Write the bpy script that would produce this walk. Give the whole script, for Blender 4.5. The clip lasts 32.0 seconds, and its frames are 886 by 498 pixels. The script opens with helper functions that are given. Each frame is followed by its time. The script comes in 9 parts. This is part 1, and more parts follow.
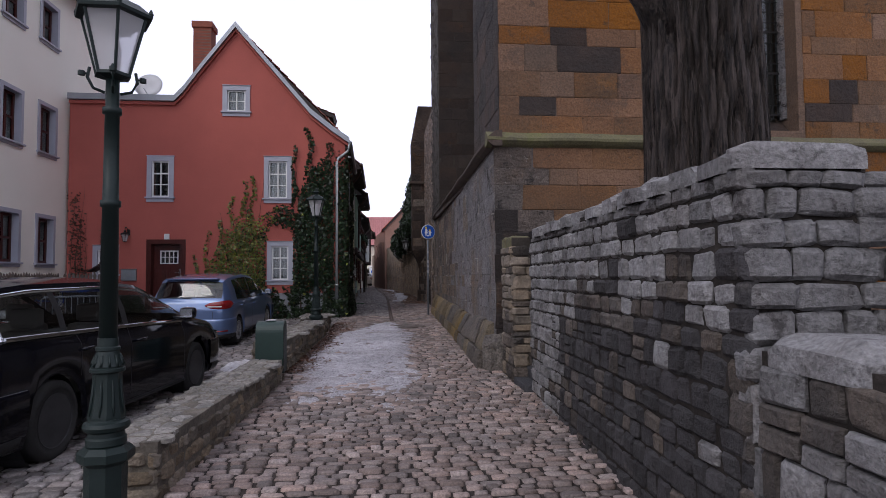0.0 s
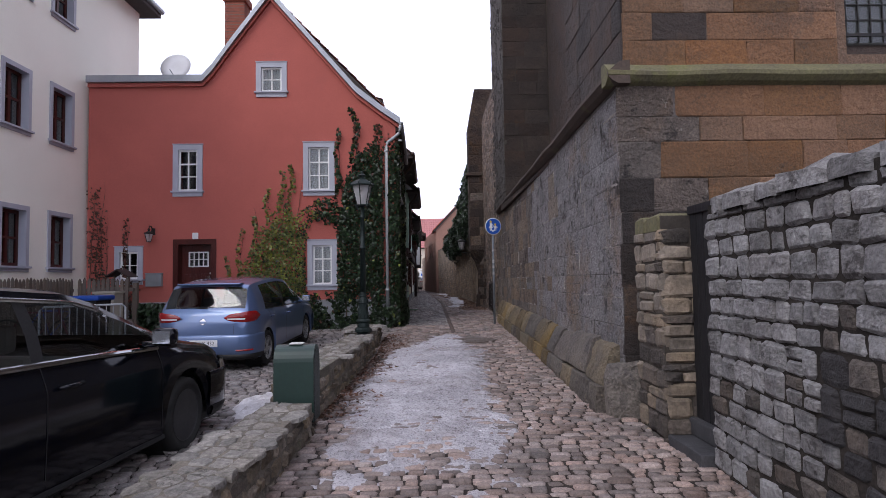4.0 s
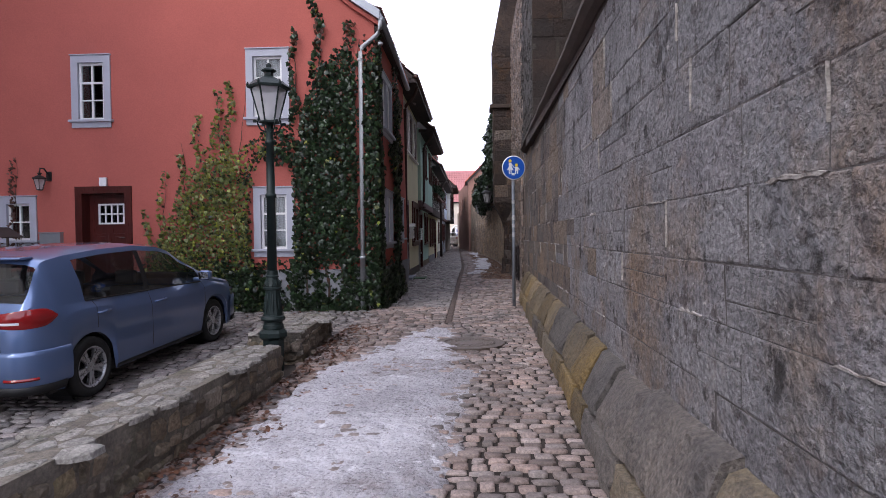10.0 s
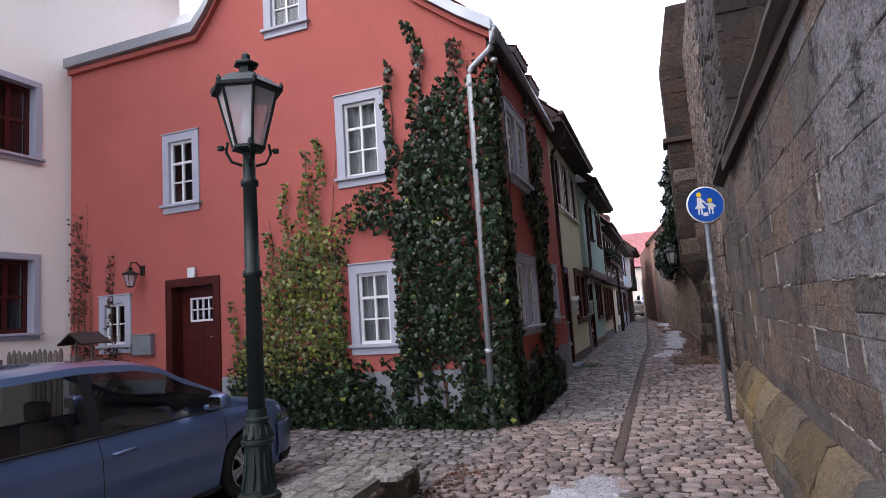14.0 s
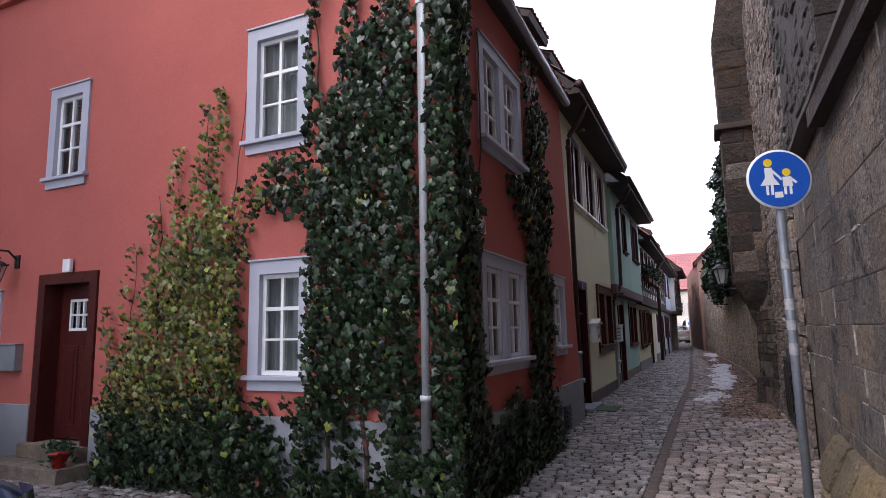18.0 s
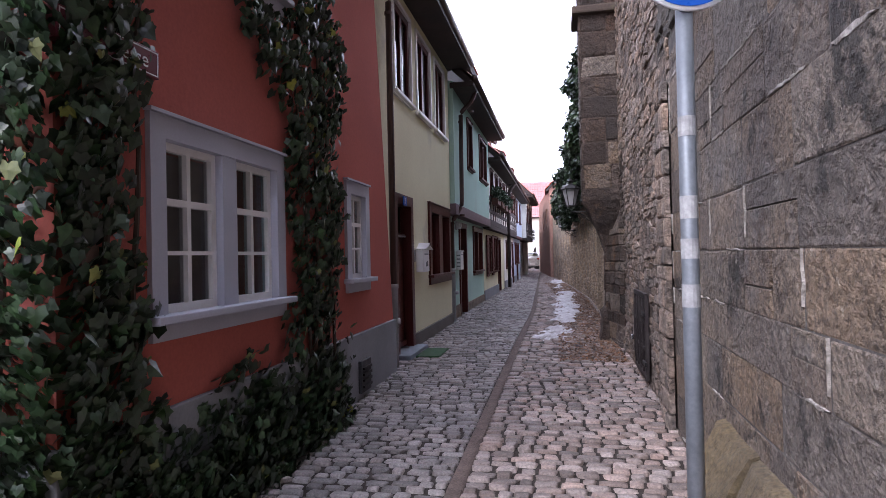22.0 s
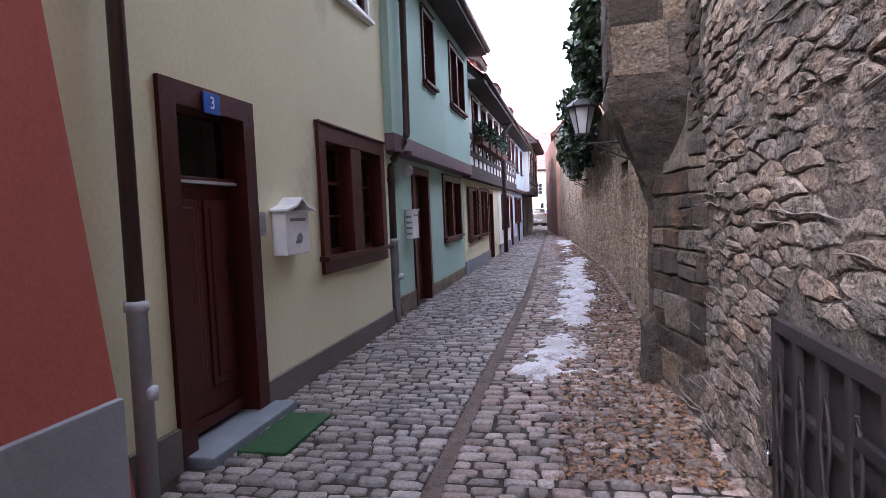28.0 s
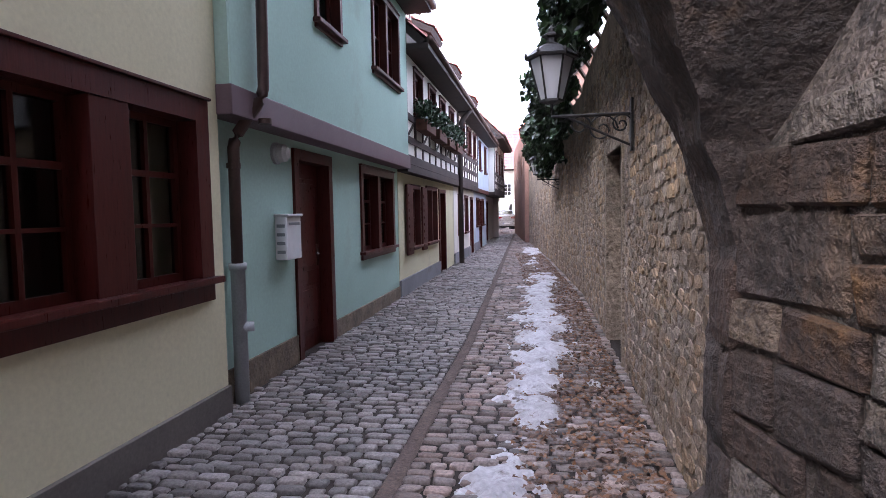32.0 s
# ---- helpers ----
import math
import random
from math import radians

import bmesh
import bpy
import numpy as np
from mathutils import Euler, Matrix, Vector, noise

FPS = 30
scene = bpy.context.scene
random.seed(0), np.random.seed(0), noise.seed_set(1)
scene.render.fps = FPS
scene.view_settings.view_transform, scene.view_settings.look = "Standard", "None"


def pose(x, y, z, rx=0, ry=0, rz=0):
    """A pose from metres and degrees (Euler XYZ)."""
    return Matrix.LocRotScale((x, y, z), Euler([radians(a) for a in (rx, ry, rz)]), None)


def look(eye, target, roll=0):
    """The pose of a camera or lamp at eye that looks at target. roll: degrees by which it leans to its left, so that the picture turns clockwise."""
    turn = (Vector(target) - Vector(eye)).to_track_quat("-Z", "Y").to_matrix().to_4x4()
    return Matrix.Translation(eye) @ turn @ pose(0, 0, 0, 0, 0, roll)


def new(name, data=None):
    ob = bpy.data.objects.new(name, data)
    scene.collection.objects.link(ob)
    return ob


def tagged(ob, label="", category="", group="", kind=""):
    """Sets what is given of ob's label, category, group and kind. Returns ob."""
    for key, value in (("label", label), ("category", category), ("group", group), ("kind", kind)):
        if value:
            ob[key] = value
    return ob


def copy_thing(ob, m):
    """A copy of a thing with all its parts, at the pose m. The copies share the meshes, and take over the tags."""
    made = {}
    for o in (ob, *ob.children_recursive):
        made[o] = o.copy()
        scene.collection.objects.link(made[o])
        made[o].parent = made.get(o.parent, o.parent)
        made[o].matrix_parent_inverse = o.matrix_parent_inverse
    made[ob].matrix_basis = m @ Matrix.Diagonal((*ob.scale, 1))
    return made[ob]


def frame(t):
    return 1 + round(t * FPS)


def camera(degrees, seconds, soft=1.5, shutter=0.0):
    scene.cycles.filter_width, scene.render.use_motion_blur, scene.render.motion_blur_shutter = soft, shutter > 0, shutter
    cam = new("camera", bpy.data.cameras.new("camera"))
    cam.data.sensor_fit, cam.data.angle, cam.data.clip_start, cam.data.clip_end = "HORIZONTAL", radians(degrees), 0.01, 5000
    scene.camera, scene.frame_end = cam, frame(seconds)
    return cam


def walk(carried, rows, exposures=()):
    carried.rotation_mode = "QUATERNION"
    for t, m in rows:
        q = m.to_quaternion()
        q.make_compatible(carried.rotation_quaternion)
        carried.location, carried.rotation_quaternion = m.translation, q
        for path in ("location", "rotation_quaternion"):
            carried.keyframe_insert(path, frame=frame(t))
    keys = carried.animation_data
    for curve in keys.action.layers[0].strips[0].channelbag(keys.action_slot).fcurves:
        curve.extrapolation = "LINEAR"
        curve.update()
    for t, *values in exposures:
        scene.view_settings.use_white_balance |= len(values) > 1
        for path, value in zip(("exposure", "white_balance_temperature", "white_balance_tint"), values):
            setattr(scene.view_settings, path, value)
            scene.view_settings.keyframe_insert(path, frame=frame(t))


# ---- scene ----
cam = camera(73.5, 32.0, 0.75)
METRES, EYE, TILT, LEAN, TURN = 23.8, 1.5, 0.0, 0.0, -6.0
ROWS = [
    (0.0, 0.0, 0.0, 0.0, 0.02, 2.65, 0.46),
    (0.5, -0.0019, 0.0062, -0.0002, 0.62, 4.13, 0.78),
    (1.0, -0.0031, 0.0172, 0.0002, 3.6, 5.7, 0.56),
    (1.5, -0.0067, 0.0302, -0.001, 3.9, 2.1, 0.58),
    (2.0, -0.0103, 0.0463, -0.0011, 4.65, 0.53, 1.17),
    (2.5, -0.0113, 0.0627, -0.0005, 4.21, 2.98, -0.41),
    (4.5, -0.0246, 0.1286, -0.0002, 4.87, 3.0, 1.3),
    (5.0, -0.0228, 0.1463, 0.0011, 5.95, 2.9, 0.32),
    (5.5, -0.0227, 0.1635, 0.0016, 5.05, 6.23, 0.5),
    (6.0, -0.0229, 0.1795, 0.0027, 3.83, 6.72, -0.42),
    (6.5, -0.0202, 0.1951, 0.0026, -0.74, -1.12, -1.12),
    (7.0, -0.0202, 0.209, 0.0032, 0.68, 3.3, 0.47),
    (7.5, -0.0173, 0.2233, 0.0028, 4.32, 2.11, 1.46),
    (8.0, -0.0115, 0.2387, 0.0033, 5.94, -1.24, 0.98),
    (8.5, -0.0081, 0.2551, 0.003, 5.56, -1.66, 1.23),
    (9.0, -0.0028, 0.2697, 0.0043, 8.84, -1.18, -0.3),
    (9.5, -0.0005, 0.2847, 0.0054, 10.33, -1.52, -0.5),
    (10.0, -0.002, 0.3013, 0.0061, 8.95, -1.29, 0.64),
    (10.5, -0.003, 0.3189, 0.0066, 9.97, -0.75, -1.07),
    (11.0, -0.0063, 0.3365, 0.0062, 9.86, 0.05, 0.19),
    (11.5, -0.0086, 0.3532, 0.0061, 13.79, 0.42, 1.68),
    (12.0, -0.0088, 0.3704, 0.0072, 17.63, -0.25, 3.25),
    (12.5, -0.0106, 0.3879, 0.008, 20.87, 2.09, 4.32),
    (13.0, -0.0096, 0.4045, 0.009, 24.73, 4.6, 2.63),
    (13.5, -0.0094, 0.4203, 0.0098, 26.27, 5.97, 3.24),
    (14.0, -0.0093, 0.4357, 0.0109, 26.42, 6.42, 3.83),
    (14.5, -0.0072, 0.4504, 0.0117, 28.23, 4.1, 2.35),
    (16.5, -0.0127, 0.5078, 0.0117, 27.75, 5.7, 0.35),
    (17.0, -0.0147, 0.525, 0.0116, 24.5, 5.5, 1.66),
    (17.5, -0.0154, 0.5407, 0.013, 26.06, 6.37, 0.4),
    (18.0, -0.0191, 0.5539, 0.0132, 30.31, 8.02, 1.19),
    (18.5, -0.0191, 0.5653, 0.0133, 31.84, 8.01, 0.78),
    (19.0, -0.0186, 0.5776, 0.0134, 34.47, 5.91, 0.83),
    (19.5, -0.0197, 0.59, 0.0134, 33.01, 7.17, 1.0),
    (20.0, -0.0197, 0.6034, 0.0131, 32.24, 5.41, 0.9),
    (20.5, -0.0206, 0.6161, 0.0127, 27.9, 2.98, 0.14),
    (21.0, -0.0245, 0.6308, 0.0119, 19.4, 0.52, 2.01),
    (21.5, -0.0259, 0.6472, 0.0126, 15.69, 0.03, 1.53),
    (22.0, -0.0281, 0.6637, 0.0129, 17.31, 0.69, 1.22),
    (22.5, -0.0303, 0.6812, 0.0136, 18.29, 0.88, 1.68),
    (23.0, -0.0306, 0.6972, 0.0145, 23.65, 2.14, 0.36),
    (23.5, -0.0341, 0.7129, 0.0138, 24.92, 2.54, 1.27),
    (24.0, -0.0372, 0.7288, 0.0135, 22.06, 0.34, 2.28),
    (24.5, -0.0392, 0.7457, 0.0139, 19.2, -1.57, 0.96),
    (25.0, -0.0429, 0.7625, 0.0135, 16.85, -1.6, 1.99),
    (25.5, -0.043, 0.7789, 0.0131, 14.59, -2.3, 2.08),
    (27.5, -0.0444, 0.842, 0.0149, 19.08, -1.74, 1.17),
    (28.0, -0.0464, 0.8592, 0.0144, 18.24, -3.42, 2.37),
    (28.5, -0.0459, 0.8767, 0.0144, 21.85, -3.87, 1.11),
    (29.0, -0.0484, 0.8935, 0.0154, 22.45, -3.38, 0.78),
    (29.5, -0.0514, 0.9112, 0.0158, 19.02, -2.67, 1.72),
    (30.0, -0.0525, 0.9286, 0.0162, 21.21, -2.32, 1.23),
    (30.5, -0.0552, 0.9449, 0.0164, 18.16, -0.28, 1.19),
    (31.0, -0.0556, 0.9613, 0.0161, 16.78, -3.18, 2.2),
    (31.5, -0.0554, 0.9749, 0.0173, 15.47, -3.03, 1.17),
    (32.0, -0.0567, 0.9885, 0.0176, 15.49, -3.6, 1.06),
]
walk(cam, [(t, pose(0, 0, EYE, TILT, LEAN, TURN) @ pose(METRES * x, METRES * y, METRES * z, 90 + pitch, roll, yaw)) for t, x, y, z, yaw, pitch, roll in ROWS],
     [(0, -0.05, 6500, 10), (4.5, 0.42, 6500, 10), (6, 0.15, 6500, 10), (7, 0.38, 6500, 10), (9, 0.75, 6450, 10), (11, 1.0, 6450, 10), (13, 1.08, 6450, 10), (16.5, 1.05, 6400, 10), (19, 1.15, 6400, 11), (21, 1.6, 6300, 13), (22, 1.9, 6250, 13), (23, 1.98, 6200, 13), (25, 2.25, 6200, 12), (28, 2.4, 6150, 12), (32, 2.38, 6150, 12)])

# ---- world and light: a bright overcast winter day ----
world = bpy.data.worlds.new("overcast_sky")
scene.world = world
world.use_nodes = True
wn, wl = world.node_tree.nodes, world.node_tree.links
sky = wn.new("ShaderNodeTexSky")
sky.sky_type, sky.sun_disc = "NISHITA", False
sky.sun_elevation, sky.sun_rotation = radians(38), radians(215)
sky.air_density, sky.dust_density, sky.ozone_density = 1.0, 4.0, 1.0
haze = wn.new("ShaderNodeMixRGB")
haze.inputs[0].default_value = 0.86
haze.inputs[2].default_value = (9.9, 10.0, 12.4, 1)
wl.new(sky.outputs[0], haze.inputs[1])
wl.new(haze.outputs[0], wn["Background"].inputs[0])
wn["Background"].inputs[1].default_value = 0.12

sun_data = bpy.data.lights.new("sun", "SUN")
sun_data.energy, sun_data.angle, sun_data.color = 0.8, radians(25), (1.0, 0.98, 0.96)
sun = new("sun", sun_data)
sun.matrix_world = look((-6, -8, 9), (0, 0, 0))
scene.view_settings.exposure = 0.0

# ---- materials ----
MATS = {}


def mat(name, c1, c2=None, scale=1.5, rough=0.85, bump=0.3, fine=60.0, metal=0.0, grain=0.25, rand=0.0,
        island=0.0, stain=None, stain_scale=0.8, stain_at=0.58, spec=0.4, stretch=(1, 1, 1), coat=0.0, dist=0.01, coarse=0.0, spots=()):
    """A procedural surface: two colours mixed by a broad noise, a fine grain, stains with a shape of their own, and relief."""
    m = bpy.data.materials.new(name)
    m.use_nodes = True
    n, l = m.node_tree.nodes, m.node_tree.links
    p = n["Principled BSDF"]
    geo = n.new("ShaderNodeNewGeometry")
    vm = n.new("ShaderNodeVectorMath")
    vm.operation = "MULTIPLY"
    vm.inputs[1].default_value = stretch
    l.new(geo.outputs["Position"], vm.inputs[0])

    def noise_tex(sc, det=4.0, ro=0.6):
        t = n.new("ShaderNodeTexNoise")
        t.inputs["Scale"].default_value, t.inputs["Detail"].default_value, t.inputs["Roughness"].default_value = sc, det, ro
        l.new(vm.outputs[0], t.inputs["Vector"])
        return t

    def ramp(src, lo, hi, a=0.0, b=1.0):
        r = n.new("ShaderNodeMapRange")
        for i, v in enumerate((lo, hi, a, b)):
            r.inputs[1 + i].default_value = v
        l.new(src, r.inputs[0])
        return r.outputs[0]

    c2 = c2 or tuple(v * 0.8 for v in c1)
    big, small = noise_tex(scale, 5.0), noise_tex(fine, 3.0)
    mix = n.new("ShaderNodeMixRGB")
    mix.inputs[1].default_value, mix.inputs[2].default_value = (*c1, 1), (*c2, 1)
    l.new(ramp(big.outputs[0], 0.35, 0.68), mix.inputs[0])
    out = mix.outputs[0]
    if stain:
        st = noise_tex(stain_scale, 6.0, 0.7)
        ms = n.new("ShaderNodeMixRGB")
        ms.inputs[2].default_value = (*stain, 1)
        l.new(ramp(st.outputs[0], stain_at, stain_at + 0.14, 0.0, 0.85), ms.inputs[0])
        l.new(out, ms.inputs[1])
        out = ms.outputs[0]
    for sc, at, col, amount in spots:
        sp = noise_tex(sc, 8.0, 0.72)
        mp = n.new("ShaderNodeMixRGB")
        mp.inputs[2].default_value = (*col, 1)
        l.new(ramp(sp.outputs[0], at, at + 0.05, 0.0, amount), mp.inputs[0])
        l.new(out, mp.inputs[1])
        out = mp.outputs[0]
    val = ramp(small.outputs[0], 0.25, 0.75, 1 - grain, 1 + grain)
    for amount, kind in ((rand, "ShaderNodeObjectInfo"), (island, "")):
        if amount:
            src = n.new(kind).outputs["Random"] if kind else geo.outputs["Random Per Island"]
            mm = n.new("ShaderNodeMath")
            mm.operation = "MULTIPLY"
            l.new(val, mm.inputs[0])
            l.new(ramp(src, 0, 1, 1 - amount, 1 + amount), mm.inputs[1])
            val = mm.outputs[0]
    hs = n.new("ShaderNodeHueSaturation")
    l.new(out, hs.inputs["Color"])
    l.new(val, hs.inputs["Value"])
    if rand or island:
        src = n.new("ShaderNodeObjectInfo").outputs["Random"] if rand else geo.outputs["Random Per Island"]
        wob = n.new("ShaderNodeMath")
        wob.operation = "MULTIPLY"
        wob.inputs[1].default_value = 7.31
        fr = n.new("ShaderNodeMath")
        fr.operation = "FRACT"
        l.new(src, wob.inputs[0])
        l.new(wob.outputs[0], fr.inputs[0])
        l.new(ramp(fr.outputs[0], 0, 1, 0.75, 1.25), hs.inputs["Saturation"])
    l.new(hs.outputs[0], p.inputs["Base Color"])
    if coat:
        p.inputs["Roughness"].default_value = rough
    else:
        l.new(ramp(small.outputs[0], 0.3, 0.7, max(0.03, rough - 0.1), min(1, rough + 0.1)), p.inputs["Roughness"])
    p.inputs["Metallic"].default_value = metal
    p.inputs["Specular IOR Level"].default_value = spec
    if coat:
        p.inputs["Coat Weight"].default_value, p.inputs["Coat Roughness"].default_value = coat, 0.06
    if bump:
        b = n.new("ShaderNodeBump")
        b.inputs["Strength"].default_value, b.inputs["Distance"].default_value = bump, dist
        bm2 = noise_tex(fine * 0.28, 6.0, 0.7)
        height = bm2.outputs[0]
        if coarse:
            lump = noise_tex(fine * 0.07, 7.0, 0.65)
            ad = n.new("ShaderNodeMath")
            ad.operation = "MULTIPLY_ADD"
            ad.inputs[1].default_value = coarse
            l.new(lump.outputs[0], ad.inputs[0])
            l.new(bm2.outputs[0], ad.inputs[2])
            height = ad.outputs[0]
        l.new(height, b.inputs["Height"])
        l.new(b.outputs[0], p.inputs["Normal"])
    MATS[name] = m
    return m


def glass_mat(name, tint, gloss=0.03, strength=1.0, whiten=0.0):
    m = bpy.data.materials.new(name)
    m.use_nodes = True
    n, l = m.node_tree.nodes, m.node_tree.links
    n.remove(n["Principled BSDF"])
    tr, gl, mx, fr = (n.new("ShaderNode" + k) for k in ("BsdfTransparent", "BsdfGlossy", "MixShader", "LayerWeight"))
    tr.inputs[0].default_value = (*tint, 1)
    gl.inputs["Roughness"].default_value = gloss
    # the same gloss on both sides of a thin pane: weak face on, strong at a grazing angle
    ior = 1.5 * strength
    base = ((ior - 1) / (ior + 1)) ** 2
    fr.inputs[0].default_value = 0.5
    power, rise = n.new("ShaderNodeMath"), n.new("ShaderNodeMath")
    power.operation, power.inputs[1].default_value = "POWER", 5.0
    rise.operation, rise.inputs[1].default_value, rise.inputs[2].default_value = "MULTIPLY_ADD", 1 - base, base
    l.new(fr.outputs["Facing"], power.inputs[0])
    l.new(power.outputs[0], rise.inputs[0])
    l.new(rise.outputs[0], mx.inputs[0])
    l.new(tr.outputs[0], mx.inputs[1])
    l.new(gl.outputs[0], mx.inputs[2])
    out = mx.outputs[0]
    # a share of white diffuse makes the pane paler
    if whiten:
        df, dm = n.new("ShaderNodeBsdfDiffuse"), n.new("ShaderNodeMixShader")
        df.inputs[0].default_value = (0.75, 0.74, 0.76, 1)
        dm.inputs[0].default_value = whiten
        l.new(out, dm.inputs[1])
        l.new(df.outputs[0], dm.inputs[2])
        out = dm.outputs[0]
    l.new(out, n["Material Output"].inputs[0])
    MATS[name] = m
    return m


RED = mat("red_plaster", (0.455, 0.13, 0.106), (0.39, 0.112, 0.093), 0.5, 0.9, 0.35, 45, grain=0.1, stain=(0.395, 0.118, 0.1), stain_scale=0.9, spec=0.12)
CREAM = mat("cream_plaster", (0.69, 0.66, 0.465), (0.62, 0.59, 0.41), 0.6, 0.9, 0.3, 30, grain=0.07, stain=(0.47, 0.45, 0.35), spec=0.12)
GREEN = mat("pale_green_plaster", (0.41, 0.58, 0.51), (0.36, 0.51, 0.45), 0.6, 0.9, 0.3, 30, grain=0.07, stain=(0.36, 0.47, 0.41), spec=0.12)
WHITEWALL = mat("white_plaster", (0.90, 0.875, 0.79), (0.85, 0.825, 0.74), 0.5, 0.9, 0.2, 45, grain=0.05)
BLUEWALL = mat("pale_blue_plaster", (0.52, 0.62, 0.74), None, 0.6, 0.9, 0.2, 45, grain=0.06)
INFILL = mat("white_infill", (0.74, 0.73, 0.68), (0.66, 0.65, 0.6), 0.9, 0.9, 0.2, 45, grain=0.06)
PLINTH = mat("grey_plinth", (0.28, 0.285, 0.31), (0.23, 0.235, 0.25), 1.2, 0.9, 0.3, 50, grain=0.1, stain=(0.16, 0.16, 0.15), spec=0.12)
# browner plinth, darkened in its colour for the shade it stands in
CREAMPLINTH = mat("shaded_brown_grey_plinth", (0.165, 0.15, 0.14), (0.125, 0.113, 0.105), 1.2, 0.9, 0.4, 50, grain=0.15, stain=(0.08, 0.075, 0.065), spec=0.12)
TRIM = mat("grey_trim_paint", (0.42, 0.43, 0.49), (0.38, 0.39, 0.45), 2.0, 0.6, 0.1, 80, grain=0.06)
WHITE = mat("white_paint", (0.78, 0.78, 0.77), (0.72, 0.72, 0.71), 3.0, 0.45, 0.05, 90, grain=0.04)
BROWN = mat("red_brown_wood", (0.072, 0.0135, 0.0105), (0.048, 0.010, 0.0085), 3.0, 0.36, 0.15, 70, grain=0.25, stretch=(1, 1, 0.12), spec=0.25)
DARKWOOD = mat("dark_timber", (0.035, 0.028, 0.028), (0.055, 0.04, 0.036), 3.0, 0.75, 0.3, 50, grain=0.25)
OAKRED = mat("red_brown_timber", (0.085, 0.027, 0.021), (0.06, 0.02, 0.017), 3.0, 0.6, 0.25, 60, grain=0.25, spec=0.25)
BOARD = mat("mauve_fascia_paint", (0.15, 0.10, 0.115), (0.12, 0.08, 0.09), 2.0, 0.55, 0.15, 60, grain=0.12)
FENCEWOOD = mat("weathered_fence_wood", (0.16, 0.13, 0.11), (0.11, 0.09, 0.075), 6.0, 0.85, 0.3, 60, grain=0.25, rand=0.2, stretch=(1, 1, 0.2))
TILE = mat("red_clay_tile", (0.36, 0.10, 0.06), (0.28, 0.075, 0.05), 2.0, 0.8, 0.3, 50, grain=0.2, island=0.2, rand=0.12)
DARKTILE = mat("brown_clay_tile", (0.17, 0.085, 0.065), (0.12, 0.065, 0.055), 2.0, 0.8, 0.3, 50, grain=0.2, island=0.2)
ZINC = mat("zinc_sheet", (0.34, 0.36, 0.39), (0.28, 0.3, 0.33), 2.5, 0.45, 0.08, 60, metal=0.6, grain=0.1)
PIPEGREY = mat("galvanised_pipe", (0.46, 0.48, 0.50), (0.38, 0.40, 0.42), 5.0, 0.5, 0.08, 60, metal=0.15, grain=0.14)
PIPEBROWN = mat("brown_copper_pipe", (0.085, 0.050, 0.042), (0.06, 0.038, 0.034), 4.0, 0.5, 0.1, 60, metal=0.3, grain=0.15)
BRICKRED = mat("chimney_brick", (0.27, 0.085, 0.055), (0.2, 0.07, 0.05), 4.0, 0.9, 0.4, 50, grain=0.25)
IRON = mat("green_cast_iron", (0.013, 0.022, 0.021), (0.009, 0.017, 0.016), 4.0, 0.5, 0.15, 60, metal=0.1, grain=0.2, spec=0.3)
BLACKIRON = mat("black_iron", (0.02, 0.02, 0.022), (0.03, 0.026, 0.024), 5.0, 0.5, 0.2, 60, metal=0.5, grain=0.2)
BINGREEN = mat("dark_green_enamel", (0.016, 0.036, 0.030), None, 3.0, 0.4, 0.08, 50, grain=0.15)
GATEWOOD = mat("black_stained_boards", (0.010, 0.0095, 0.011), (0.016, 0.015, 0.017), 4.0, 0.7, 0.3, 60, grain=0.25, rand=0.2, stretch=(1, 1, 0.15), spec=0.25)
RUSTIRON = mat("brown_painted_iron", (0.040, 0.032, 0.032), (0.026, 0.021, 0.021), 5.0, 0.6, 0.2, 60, metal=0.2, grain=0.25, spec=0.3)
COBBLE = mat("granite_setts", (0.262, 0.202, 0.178), (0.155, 0.129, 0.12), 1.1, 0.6, 1.0, 55, grain=0.5, island=0.46, stain=(0.09, 0.052, 0.042), stain_scale=0.6, coarse=1.8)
COBBLE_P = mat("granite_sett", (0.262, 0.202, 0.178), (0.155, 0.129, 0.12), 1.1, 0.6, 1.0, 55, grain=0.5, rand=0.46, stain=(0.09, 0.052, 0.042), stain_scale=0.6, coarse=1.8)
JOINT = mat("gritty_joint_earth", (0.034, 0.025, 0.020), (0.018, 0.014, 0.012), 3.0, 0.95, 0.6, 70, grain=0.4, stain=(0.028, 0.034, 0.016), stain_scale=1.5, stain_at=0.64)
GROOVE = mat("brown_gutter_fill", (0.13, 0.095, 0.08), (0.08, 0.06, 0.052), 6.0, 0.9, 1.0, 60, grain=0.55, coarse=2.0, spots=((9.0, 0.58, (0.04, 0.03, 0.026), 0.7),))
EARTH = mat("winter_ground", (0.13, 0.11, 0.09), (0.10, 0.09, 0.075), 0.3, 0.95, 0.4, 20, grain=0.25)
COBBLE_G = mat("grey_setts", (0.235, 0.205, 0.192), (0.15, 0.139, 0.137), 1.1, 0.5, 1.0, 55, grain=0.5, island=0.45, stain=(0.085, 0.066, 0.06), stain_scale=0.7, coarse=1.8)
BLACKSTONE = mat("black_limestone", (0.042, 0.039, 0.041), (0.026, 0.024, 0.025), 3.5, 0.9, 1.0, 38, grain=0.42, rand=0.3, stain=(0.10, 0.09, 0.085), stain_scale=2.0, stain_at=0.62, dist=0.03, coarse=2.0)
RIDGE = mat("raised_mortar", (0.22, 0.185, 0.16), (0.12, 0.10, 0.088), 5.0, 0.95, 1.0, 40, grain=0.45, coarse=2.0)
